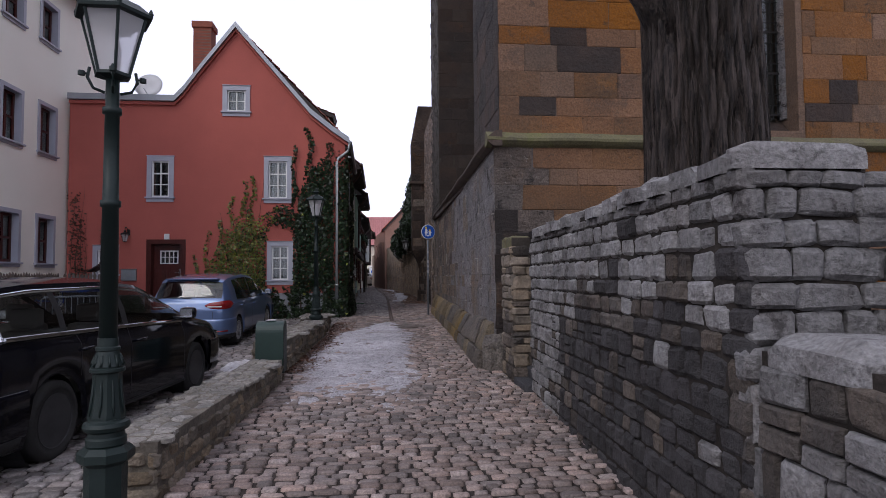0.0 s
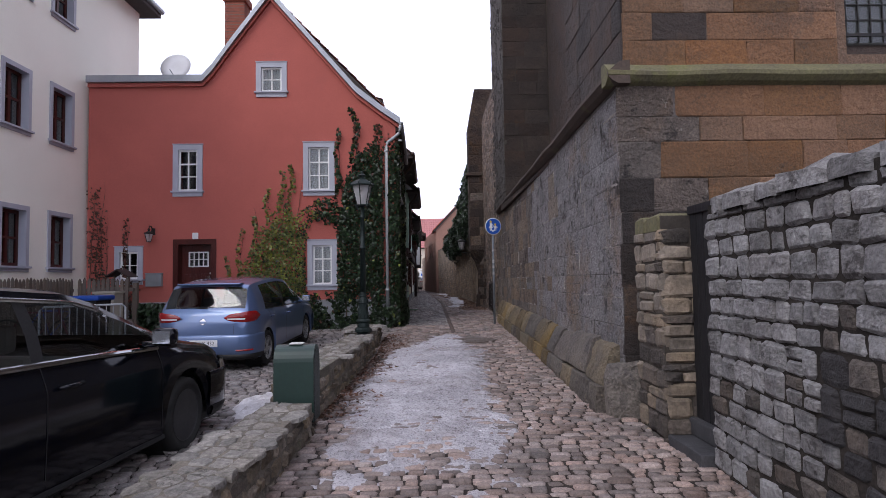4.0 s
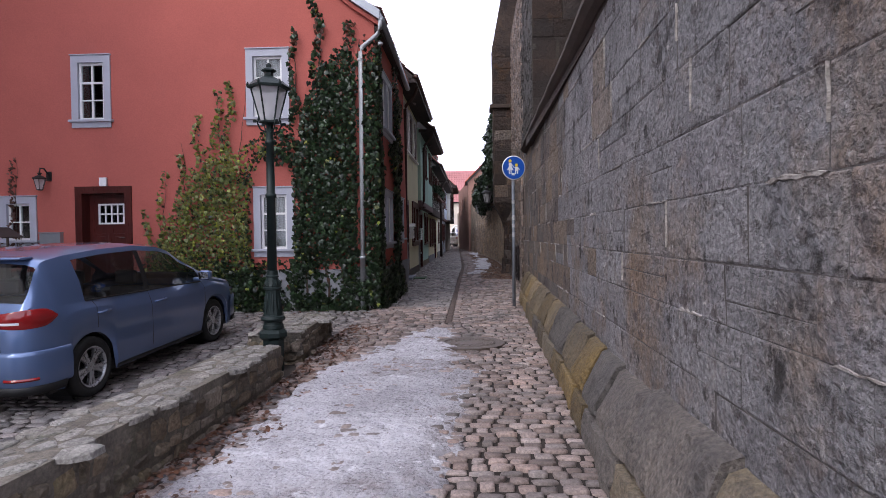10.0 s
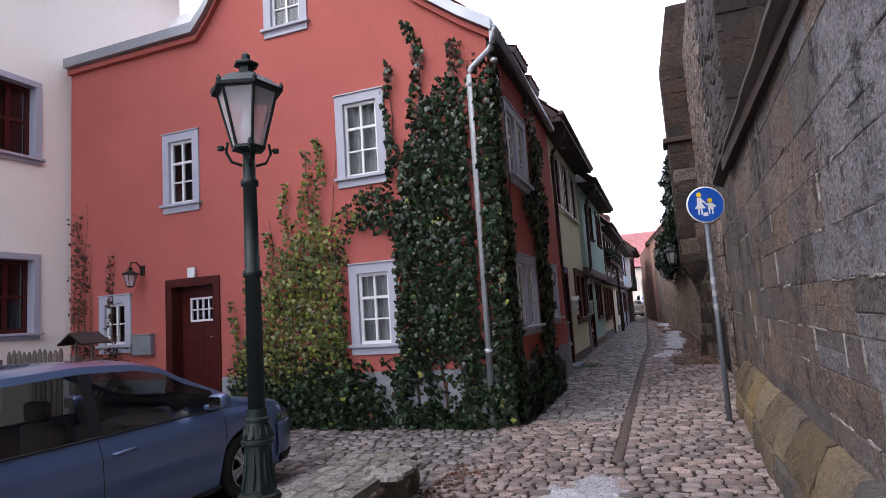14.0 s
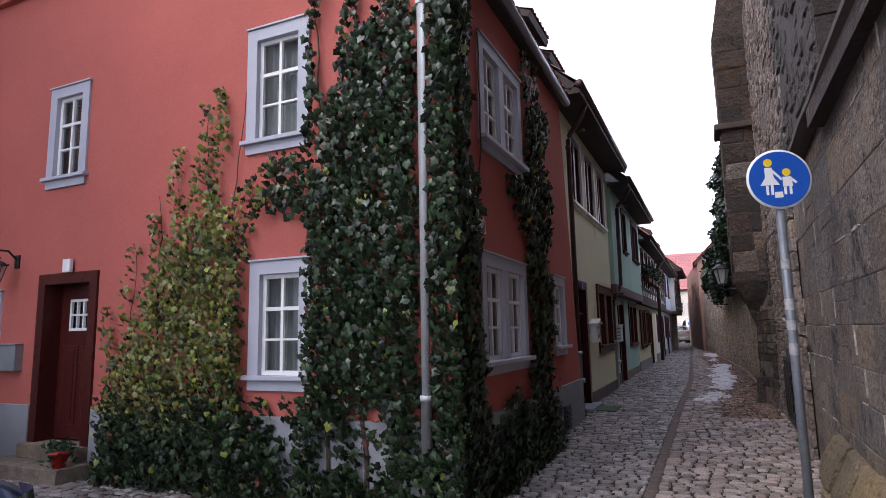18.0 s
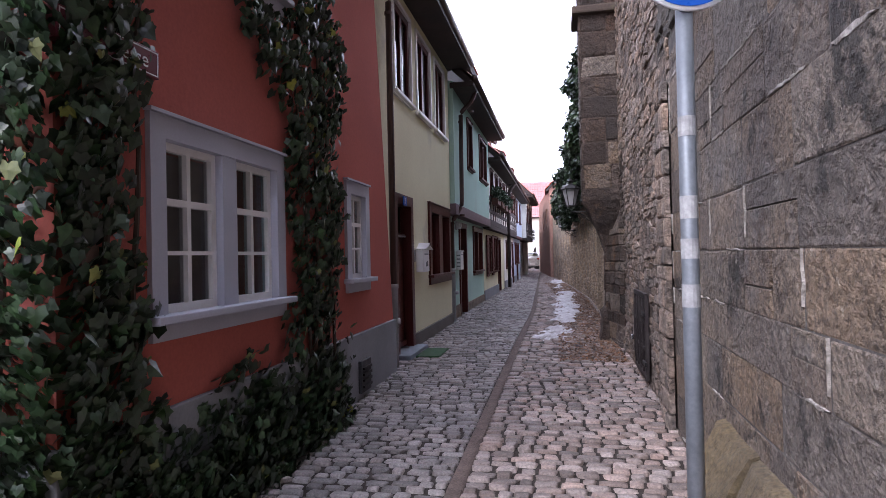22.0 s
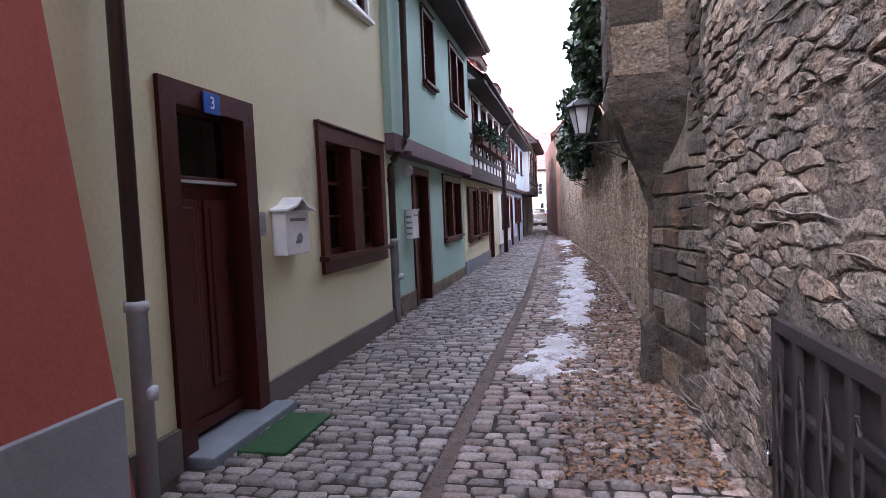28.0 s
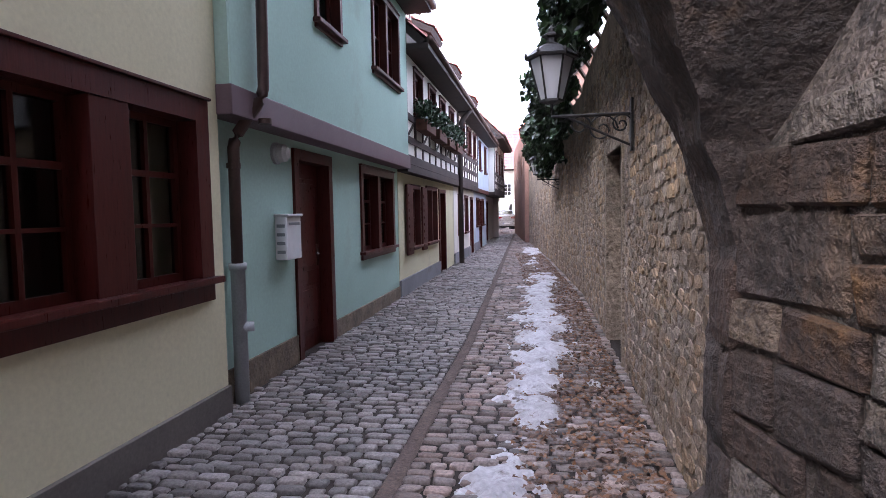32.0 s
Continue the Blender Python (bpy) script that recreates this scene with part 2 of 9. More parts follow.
GREYSTONE = mat("grey_limestone", (0.225, 0.222, 0.225), (0.14, 0.132, 0.13), 3.0, 0.9, 1.0, 38, grain=0.42, rand=0.30, stain=(0.06, 0.055, 0.055), stain_scale=1.6, stain_at=0.56, dist=0.03, coarse=2.0, spots=((8.0, 0.62, (0.33, 0.325, 0.32), 0.6), (6.0, 0.58, (0.05, 0.046, 0.046), 0.8)))
CAPSTONE = mat("mossy_capstone", (0.27, 0.25, 0.225), (0.155, 0.145, 0.13), 5.0, 0.9, 1.0, 38, grain=0.45, rand=0.22, stain=(0.075, 0.085, 0.036), stain_scale=1.5, stain_at=0.57, dist=0.03, coarse=2.2, spots=((9.0, 0.60, (0.32, 0.30, 0.28), 0.7), (6.0, 0.60, (0.05, 0.045, 0.04), 0.75)))
LOWSTONE = mat("brown_rubble_stone", (0.20, 0.16, 0.118), (0.11, 0.09, 0.07), 3.0, 0.9, 1.0, 38, grain=0.42, rand=0.4, stain=(0.085, 0.085, 0.04), stain_scale=1.3, stain_at=0.60, dist=0.03, coarse=2.0)
BEIGESTONE = mat("beige_limestone", (0.235, 0.19, 0.145), (0.12, 0.10, 0.082), 5.0, 0.9, 0.9, 38, grain=0.3, rand=0.2, stain=(0.09, 0.08, 0.068), stain_scale=1.2, stain_at=0.57, dist=0.02, coarse=1.5)
LOWMORTAR = mat("weathered_wall_mortar", (0.175, 0.152, 0.126), (0.09, 0.078, 0.064), 4.0, 0.95, 1.0, 40, grain=0.4, stain=(0.075, 0.078, 0.04), stain_scale=1.6, stain_at=0.57, coarse=2.0, dist=0.02)
MORTAR = mat("old_mortar", (0.17, 0.145, 0.12), (0.12, 0.105, 0.09), 4.0, 0.95, 0.8, 40, grain=0.3)
DARKMORTAR = mat("dark_old_mortar", (0.055, 0.045, 0.036), (0.035, 0.03, 0.026), 4.0, 0.95, 0.8, 40, grain=0.35, stain=(0.09, 0.065, 0.04), stain_scale=2.0, stain_at=0.6)
DRYJOINT = mat("dark_recessed_joint", (0.042, 0.036, 0.032), (0.018, 0.016, 0.0145), 4.0, 0.95, 0.8, 50, grain=0.4, spec=0.1)
BROWNSTONE = mat("brown_limestone", (0.095, 0.079, 0.067), (0.052, 0.045, 0.041), 3.0, 0.9, 1.0, 38, grain=0.45, rand=0.35, stain=(0.03, 0.027, 0.027), stain_scale=1.8, stain_at=0.55, dist=0.03, coarse=2.0)
ORANGE = mat("ochre_sandstone", (0.205, 0.098, 0.043), (0.15, 0.075, 0.037), 0.9, 0.9, 0.9, 42, grain=0.36, rand=0.14, stain=(0.085, 0.058, 0.042), stain_scale=0.9, stain_at=0.57, dist=0.03, coarse=2.0, spots=((6.0, 0.60, (0.265, 0.136, 0.058), 0.5), (3.0, 0.61, (0.06, 0.042, 0.033), 0.65)))
DUNSAND = mat("dull_brown_sandstone", (0.165, 0.088, 0.046), (0.10, 0.064, 0.042), 0.9, 0.9, 0.8, 42, grain=0.36, rand=0.14, stain=(0.22, 0.118, 0.056), stain_scale=1.1, stain_at=0.56, dist=0.03, coarse=2.0, spots=((3.0, 0.61, (0.045, 0.035, 0.03), 0.65),))
GREYSAND = mat("grey_sandstone", (0.225, 0.212, 0.214), (0.138, 0.133, 0.14), 1.2, 0.9, 1.0, 42, grain=0.55, rand=0.1, stain=(0.19, 0.134, 0.094), stain_scale=0.8, stain_at=0.53, dist=0.05, coarse=3.0, spots=((7.0, 0.56, (0.08, 0.067, 0.063), 0.85), (2.4, 0.58, (0.028, 0.023, 0.021), 0.9), (11.0, 0.62, (0.37, 0.345, 0.325), 0.75)))
WARMSAND = mat("brown_sandstone", (0.20, 0.15, 0.112), (0.128, 0.102, 0.085), 1.2, 0.9, 1.0, 42, grain=0.55, rand=0.1, stain=(0.118, 0.108, 0.106), stain_scale=0.8, stain_at=0.54, dist=0.05, coarse=3.0, spots=((7.0, 0.56, (0.075, 0.058, 0.048), 0.85), (2.4, 0.58, (0.028, 0.023, 0.02), 0.9), (11.0, 0.62, (0.37, 0.325, 0.27), 0.75)))
DARKSAND = mat("dark_sandstone", (0.052, 0.036, 0.029), (0.032, 0.026, 0.024), 1.6, 0.9, 0.9, 42, grain=0.38, rand=0.2, stain=(0.095, 0.055, 0.03), stain_scale=1.1, stain_at=0.60, dist=0.03, coarse=2.0)
DULLSAND = mat("dull_dark_sandstone", (0.145, 0.118, 0.102), (0.08, 0.068, 0.062), 1.2, 0.9, 1.0, 42, grain=0.5, rand=0.15, stain=(0.14, 0.10, 0.072), stain_scale=0.9, stain_at=0.56, dist=0.05, coarse=3.0, spots=((2.4, 0.58, (0.024, 0.02, 0.019), 0.9), (11.0, 0.62, (0.27, 0.25, 0.235), 0.7)))
BLACKSAND = mat("black_sandstone", (0.034, 0.026, 0.023), (0.018, 0.015, 0.014), 1.6, 0.9, 1.0, 42, grain=0.4, rand=0.2, stain=(0.075, 0.048, 0.032), stain_scale=1.5, stain_at=0.58, dist=0.03, coarse=2.0)
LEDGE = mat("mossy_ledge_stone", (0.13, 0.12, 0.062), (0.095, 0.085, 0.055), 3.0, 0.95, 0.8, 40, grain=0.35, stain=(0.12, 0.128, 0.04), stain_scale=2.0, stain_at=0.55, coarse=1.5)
BUTTSAND = mat("dark_brown_buttress_stone", (0.074, 0.049, 0.038), (0.034, 0.025, 0.021), 2.2, 0.92, 1.0, 36, grain=0.48, rand=0.2, stain=(0.16, 0.092, 0.048), stain_scale=1.3, stain_at=0.58, dist=0.045, coarse=2.4, spots=((8.0, 0.60, (0.026, 0.02, 0.018), 0.7),))
DARKLEDGE = mat("dark_ledge_stone", (0.075, 0.055, 0.045), (0.055, 0.042, 0.036), 3.0, 0.95, 0.7, 40, grain=0.25, stain=(0.10, 0.10, 0.045), stain_scale=2.0)
BASEGREY = mat("grey_brown_base_stone", (0.16, 0.135, 0.112), (0.09, 0.08, 0.075), 1.0, 0.9, 1.0, 38, grain=0.5, rand=0.3, stain=(0.04, 0.036, 0.035), stain_scale=1.8, stain_at=0.56, dist=0.05, coarse=2.5, spots=((6.0, 0.63, (0.22, 0.18, 0.13), 0.6),))
PLINTHSTONE = mat("yellowish_base_stone", (0.205, 0.15, 0.08), (0.12, 0.10, 0.075), 0.8, 0.9, 1.0, 38, grain=0.5, rand=0.4, stain=(0.05, 0.046, 0.045), stain_scale=1.8, stain_at=0.56, dist=0.05, coarse=2.5, spots=((6.0, 0.62, (0.28, 0.24, 0.17), 0.6),))
WALLJOINT = mat("dark_gritty_wall_joint", (0.125, 0.112, 0.105), (0.05, 0.044, 0.042), 3.0, 0.95, 1.0, 40, grain=0.45, stain=(0.20, 0.18, 0.16), stain_scale=1.6, stain_at=0.56, coarse=1.5)
SMEAR = mat("pale_lime_mortar", (0.36, 0.335, 0.31), (0.20, 0.175, 0.155), 6.0, 0.95, 1.0, 40, grain=0.4, spots=((9.0, 0.57, (0.13, 0.11, 0.10), 0.8),), coarse=1.8, dist=0.02)
RUBBLE = mat("brown_rubble_masonry", (0.30, 0.228, 0.182), (0.128, 0.104, 0.092), 5.0, 0.92, 1.0, 34, grain=0.5, rand=0.3, stain=(0.40, 0.30, 0.215), stain_scale=2.5, stain_at=0.66, dist=0.05, coarse=2.6, spots=((6.0, 0.57, (0.05, 0.04, 0.035), 0.8),))
RUBBLE_S = mat("brown_rubble_masonry_field", (0.30, 0.228, 0.182), (0.128, 0.104, 0.092), 5.0, 0.92, 1.0, 34, grain=0.5, island=0.3, stain=(0.40, 0.30, 0.215), stain_scale=2.5, stain_at=0.66, dist=0.05, coarse=2.6, spots=((6.0, 0.57, (0.05, 0.04, 0.035), 0.8),))
RUBBLEMORTAR = mat("brown_rubble_mortar", (0.17, 0.13, 0.106), (0.055, 0.045, 0.04), 5.0, 0.95, 1.0, 34, grain=0.5, dist=0.05, coarse=2.4, spots=((4.0, 0.57, (0.03, 0.024, 0.021), 0.8),))
SANDYWALL = mat("sandy_wall_stones", (0.37, 0.275, 0.195), (0.215, 0.165, 0.13), 1.8, 0.95, 1.0, 34, grain=0.4, island=0.3, stain=(0.105, 0.085, 0.072), stain_scale=1.2, dist=0.03, coarse=2.0)
SANDY_P = mat("sandy_wall_stone", (0.37, 0.275, 0.195), (0.215, 0.165, 0.13), 1.8, 0.95, 1.0, 34, grain=0.4, rand=0.3, stain=(0.105, 0.085, 0.072), stain_scale=1.2, dist=0.03, coarse=2.0)
SANDYRENDER = mat("sandy_wall_render", (0.37, 0.285, 0.21), (0.20, 0.16, 0.13), 2.2, 0.95, 1.0, 30, grain=0.45, stain=(0.105, 0.088, 0.076), stain_scale=1.0, dist=0.05, coarse=2.6, spots=((8.0, 0.59, (0.07, 0.055, 0.045), 0.7),))
BARK = mat("dark_bark", (0.10, 0.076, 0.066), (0.03, 0.024, 0.023), 26.0, 0.95, 1.0, 90, grain=0.45, stretch=(1, 1, 0.11), dist=0.1, coarse=2.0, spots=((24.0, 0.53, (0.009, 0.007, 0.007), 0.9),))
ICE = mat("trodden_ice", (0.50, 0.485, 0.515), (0.24, 0.225, 0.24), 1.3, 0.3, 0.7, 45, grain=0.12, stain=(0.16, 0.13, 0.125), stain_scale=1.2, stain_at=0.53, coarse=3.0, dist=0.025, spots=((7.0, 0.60, (0.10, 0.078, 0.07), 0.85), (3.0, 0.585, (0.66, 0.65, 0.68), 0.8)))
SNOW = mat("old_snow", (0.60, 0.59, 0.61), (0.40, 0.38, 0.39), 5.0, 0.7, 1.0, 30, grain=0.2, stain=(0.17, 0.135, 0.115), stain_scale=6.0, stain_at=0.545, coarse=2.0, dist=0.02)
LEAF = mat("ivy_leaf", (0.032, 0.056, 0.024), (0.011, 0.024, 0.012), 9.0, 0.38, 0.0, 40, grain=0.3, island=0.7, spec=0.45)
YLEAF = mat("yellow_ivy_leaf", (0.25, 0.25, 0.075), (0.11, 0.15, 0.045), 4.0, 0.5, 0.0, 40, grain=0.2, island=0.4)
RLEAF = mat("reddish_creeper_leaf", (0.11, 0.04, 0.03), (0.08, 0.05, 0.032), 2.5, 0.5, 0.0, 40, grain=0.2, island=0.4)
STEM = mat("woody_stem", (0.085, 0.055, 0.042), (0.06, 0.045, 0.035), 6.0, 0.9, 0.3, 50, grain=0.25)
DRYLEAF = mat("fallen_brown_leaf", (0.13, 0.06, 0.036), (0.075, 0.04, 0.027), 4.0, 0.7, 0.0, 40, grain=0.2, island=0.4)
TANLEAF = mat("fallen_tan_leaf", (0.20, 0.112, 0.067), (0.12, 0.068, 0.043), 4.0, 0.75, 0.0, 40, grain=0.2, island=0.5)
GRASSMAT = mat("green_plastic_turf", (0.015, 0.062, 0.018), (0.011, 0.045, 0.014), 9.0, 0.8, 0.6, 90, grain=0.3)
BLUECAR = mat("steel_blue_car_paint", (0.115, 0.175, 0.325), (0.108, 0.165, 0.31), 1.0, 0.32, 0.0, 4, metal=0.55, grain=0.03, coat=1.0)
BLACKCAR = mat("black_car_paint", (0.0025, 0.003, 0.006), (0.002, 0.0025, 0.005), 1.0, 0.14, 0.0, 4, metal=0.0, grain=0.04, coat=0.22, spec=0.22)
RUBBERM = mat("tyre_rubber", (0.014, 0.014, 0.014), (0.022, 0.021, 0.02), 8.0, 0.8, 0.2, 70, grain=0.15)
PLASTIC = mat("black_plastic", (0.014, 0.014, 0.015), None, 5.0, 0.55, 0.1, 80, grain=0.1)
ALLOY = mat("alloy_rim", (0.50, 0.51, 0.53), (0.42, 0.43, 0.45), 6.0, 0.32, 0.0, 60, metal=0.85, grain=0.08)
STEELRIM = mat("black_steel_rim", (0.055, 0.055, 0.058), (0.035, 0.035, 0.038), 6.0, 0.4, 0.05, 60, metal=0.3, grain=0.15)
CHROME = mat("chrome", (0.62, 0.63, 0.65), (0.58, 0.59, 0.61), 4.0, 0.14, 0.0, 60, metal=1.0, grain=0.03)
TAILRED = mat("red_lamp_plastic", (0.26, 0.008, 0.01), (0.2, 0.007, 0.009), 6.0, 0.15, 0.0, 60, grain=0.05, coat=0.6)
SEATCLOTH = mat("grey_seat_cloth", (0.06, 0.06, 0.065), None, 6.0, 0.9, 0.2, 70, grain=0.15)
SEATBEIGE = mat("beige_seat_leather", (0.12, 0.108, 0.095), None, 6.0, 0.6, 0.1, 60, grain=0.1)
SIGNBLUE = mat("sign_blue", (0.012, 0.085, 0.42), (0.011, 0.075, 0.38), 3.0, 0.35, 0.0, 60, grain=0.03)
SIGNWHITE = mat("sign_white", (0.78, 0.79, 0.80), None, 3.0, 0.4, 0.0, 60, grain=0.03)
SIGNYELLOW = mat("sign_yellow", (0.80, 0.56, 0.04), None, 3.0, 0.4, 0.0, 60, grain=0.03)
SIGNRED = mat("maroon_enamel", (0.13, 0.022, 0.035), None, 3.0, 0.35, 0.0, 60, grain=0.05)
STICKER = mat("paper_sticker", (0.36, 0.36, 0.37), (0.22, 0.22, 0.23), 14.0, 0.6, 0.1, 60, grain=0.2)
POLE = mat("dull_steel_pole", (0.17, 0.185, 0.21), (0.125, 0.14, 0.16), 5.0, 0.5, 0.08, 60, metal=0.3, grain=0.18)
PAVESTEP = mat("blue_grey_stone_step", (0.19, 0.21, 0.245), (0.15, 0.17, 0.2), 5.0, 0.7, 0.3, 60, grain=0.15)
DARKSTEP = mat("dark_stone_step", (0.05, 0.05, 0.055), (0.034, 0.034, 0.038), 4.0, 0.7, 0.6, 50, grain=0.35, stain=(0.09, 0.085, 0.08), stain_scale=3.0, coarse=1.5)
CASTIRON = mat("cast_iron_cover", (0.13, 0.10, 0.085), (0.085, 0.07, 0.06), 5.0, 0.6, 0.4, 60, metal=0.3, grain=0.3)
BOXGREY = mat("grey_letterbox", (0.26, 0.28, 0.30), None, 3.0, 0.4, 0.0, 60, metal=0.3, grain=0.06)
CABINET = mat("beige_cabinet_shell", (0.38, 0.36, 0.30), (0.33, 0.31, 0.26), 2.0, 0.7, 0.1, 60, grain=0.08)
BLUELID = mat("blue_bin_lid", (0.012, 0.065, 0.34), None, 3.0, 0.45, 0.0, 60, grain=0.06)
CLOTH = mat("pale_curtain", (0.62, 0.61, 0.60), (0.5, 0.49, 0.48), 4.0, 0.9, 0.2, 60, grain=0.08)
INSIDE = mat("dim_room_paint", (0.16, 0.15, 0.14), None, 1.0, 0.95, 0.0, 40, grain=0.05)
SLATE = mat("slate_grey_roof", (0.14, 0.12, 0.11), (0.10, 0.09, 0.085), 2.0, 0.7, 0.3, 50, grain=0.2)
PINKROOF = mat("far_red_roof", (0.40, 0.17, 0.165), (0.33, 0.14, 0.135), 1.0, 0.85, 0.2, 20, grain=0.15)
FARWALL = mat("far_cream_wall", (0.66, 0.58, 0.48), None, 0.6, 0.9, 0.1, 20, grain=0.06)
FARRED = mat("far_brick_wall", (0.31, 0.18, 0.14), (0.25, 0.145, 0.115), 1.5, 0.9, 0.3, 25, grain=0.2)
FOLIAGE = mat("evergreen_sprig", (0.028, 0.060, 0.028), (0.02, 0.045, 0.022), 3.0, 0.6, 0.0, 40, grain=0.2, island=0.4)
TERRA = mat("brown_planter", (0.10, 0.045, 0.03), None, 4.0, 0.8, 0.1, 60, grain=0.15)
REDFLOWER = mat("red_petal", (0.45, 0.02, 0.02), (0.38, 0.03, 0.02), 6.0, 0.6, 0.0, 60, grain=0.15)
GLASS = glass_mat("window_glass", (0.7, 0.73, 0.74), 0.02, 1.08)
CARGLASS = glass_mat("tinted_car_glass", (0.60, 0.64, 0.65), 0.012, 1.22)
LAMPGLASS = glass_mat("pale_lamp_glass", (0.85, 0.85, 0.87), 0.12, 1.1, 0.4)
FROST = mat("frosted_glass_shell", (0.62, 0.62, 0.63), None, 8.0, 0.3, 0.1, 80, grain=0.06, coat=0.4)

# ---- building helpers ----
RNG = random.Random(7)


def part(name, bm, material, parent=None, label="", smooth=False):
    """Link a bmesh (or mesh) as one mesh object under a thing or a part."""
    if isinstance(bm, bpy.types.Mesh):
        me = bm
    else:
        me = bpy.data.meshes.new(name)
        bmesh.ops.recalc_face_normals(bm, faces=bm.faces)
        bm.to_mesh(me)
        bm.free()
    if smooth:
        me.shade_smooth()
    if material and not me.materials:
        me.materials.append(material)
    ob = new(name, me)
    if parent:
        ob.parent = parent
        ob.matrix_parent_inverse = parent.matrix_world.inverted() if parent.parent is None else Matrix()
    if label:
        tagged(ob, label)
    return ob


def thing(name, label, category, at=(0, 0, 0), rz=0.0, group="", kind=""):
    ob = new(name)
    ob.empty_display_size = 0.2
    ob.matrix_world = pose(*at, 0, 0, rz)
    return tagged(ob, label, category, group, kind)


def sub(name, bm, material, parent, label="", smooth=False):
    """A part given in its thing's own coordinates."""
    ob = part(name, bm, material, None, label, smooth)
    ob.parent = parent
    return ob


def box(bm, x0, x1, y0, y1, z0, z1, bev=0.0, m=None):
    r = bmesh.ops.create_cube(bm, size=1.0)
    vs = r["verts"]
    for v in vs:
        v.co = Vector(((x0 + x1) / 2 + v.co.x * (x1 - x0), (y0 + y1) / 2 + v.co.y * (y1 - y0), (z0 + z1) / 2 + v.co.z * (z1 - z0)))
    if bev:
        es = list({e for v in vs for e in v.link_edges})
        rb = bmesh.ops.bevel(bm, geom=es, offset=bev, segments=2, affect="EDGES", profile=0.6)
        vs = rb["verts"]
    if m is not None:
        bmesh.ops.transform(bm, matrix=m, verts=vs)
    return vs


def bm_box(x0, x1, y0, y1, z0, z1, bev=0.0, m=None):
    bm = bmesh.new()
    box(bm, x0, x1, y0, y1, z0, z1, bev, m)
    return bm


def lathe(bm, prof, seg=20, m=None, cap=True, flat=0.0):
    """Turn (radius, height) pairs round z."""
    rings = []
    for r, z in prof:
        rings.append([bm.verts.new((r * math.cos(2 * math.pi * i / seg + flat), r * math.sin(2 * math.pi * i / seg + flat), z)) for i in range(seg)])
    for a, b in zip(rings, rings[1:]):
        for i in range(seg):
            bm.faces.new((a[i], a[(i + 1) % seg], b[(i + 1) % seg], b[i]))
    if cap:
        for ring in (rings[0], rings[-1]):
            if len(ring) > 2:
                bm.faces.new(ring)
    vs = [v for ring in rings for v in ring]
    if m is not None:
        bmesh.ops.transform(bm, matrix=m, verts=vs)
    return vs


def tube(bm, pts, r, seg=10, cap=True):
    """A round bar along points; r may be a number or one radius a point."""
    pts = [Vector(p) for p in pts]
    rings, up = [], Vector((0, 0, 1))
    for i, p in enumerate(pts):
        d = (pts[min(i + 1, len(pts) - 1)] - pts[max(i - 1, 0)]).normalized()
        ref = up if abs(d.dot(up)) < 0.95 else Vector((1, 0, 0))
        a = d.cross(ref).normalized()
        b = d.cross(a).normalized()
        rr = r[i] if isinstance(r, (list, tuple)) else r
        rings.append([bm.verts.new(p + rr * (math.cos(2 * math.pi * k / seg) * a + math.sin(2 * math.pi * k / seg) * b)) for k in range(seg)])
    for a, b in zip(rings, rings[1:]):
        for k in range(seg):
            bm.faces.new((a[k], a[(k + 1) % seg], b[(k + 1) % seg], b[k]))
    if cap:
        bm.faces.new(rings[0])
        bm.faces.new(rings[-1])


def prism(bm, poly, h, m=None):
    """A flat polygon (x, y) made h thick along z."""
    a = [bm.verts.new((x, y, 0)) for x, y in poly]
    b = [bm.verts.new((x, y, h)) for x, y in poly]
    bm.faces.new(a[::-1])
    bm.faces.new(b)
    for i in range(len(a)):
        j = (i + 1) % len(a)
        bm.faces.new((a[i], a[j], b[j], b[i]))
    if m is not None:
        bmesh.ops.transform(bm, matrix=m, verts=a + b)
    return a + b


class Face:
    """A wall's outer face: a start on plan, a heading along it and the outward normal. u runs along it, z up, d outward."""

    def __init__(self, x0, y0, x1, y1):
        self.o = Vector((x0, y0, 0))
        v = Vector((x1 - x0, y1 - y0, 0))
        self.len = v.length
        self.u = v.normalized()
        self.n = Vector((self.u.y, -self.u.x, 0))
        self.m = Matrix(((self.u.x, self.n.x, 0, x0), (self.u.y, self.n.y, 0, y0), (0, 0, 1, 0), (0, 0, 0, 1)))

    def out(self, d):
        """The same face moved outward by d."""
        a, b = self.p(0, 0, d), self.p(1, 0, d)
        return Face(a.x, a.y, b.x, b.y)

    def p(self, u, z, d=0.0):
        return self.o + self.u * u + self.n * d + Vector((0, 0, z))


def face_box(f, u0, u1, z0, z1, d0, d1, bev=0.0):
    return bm_box(u0, u1, d0, d1, z0, z1, bev, f.m)


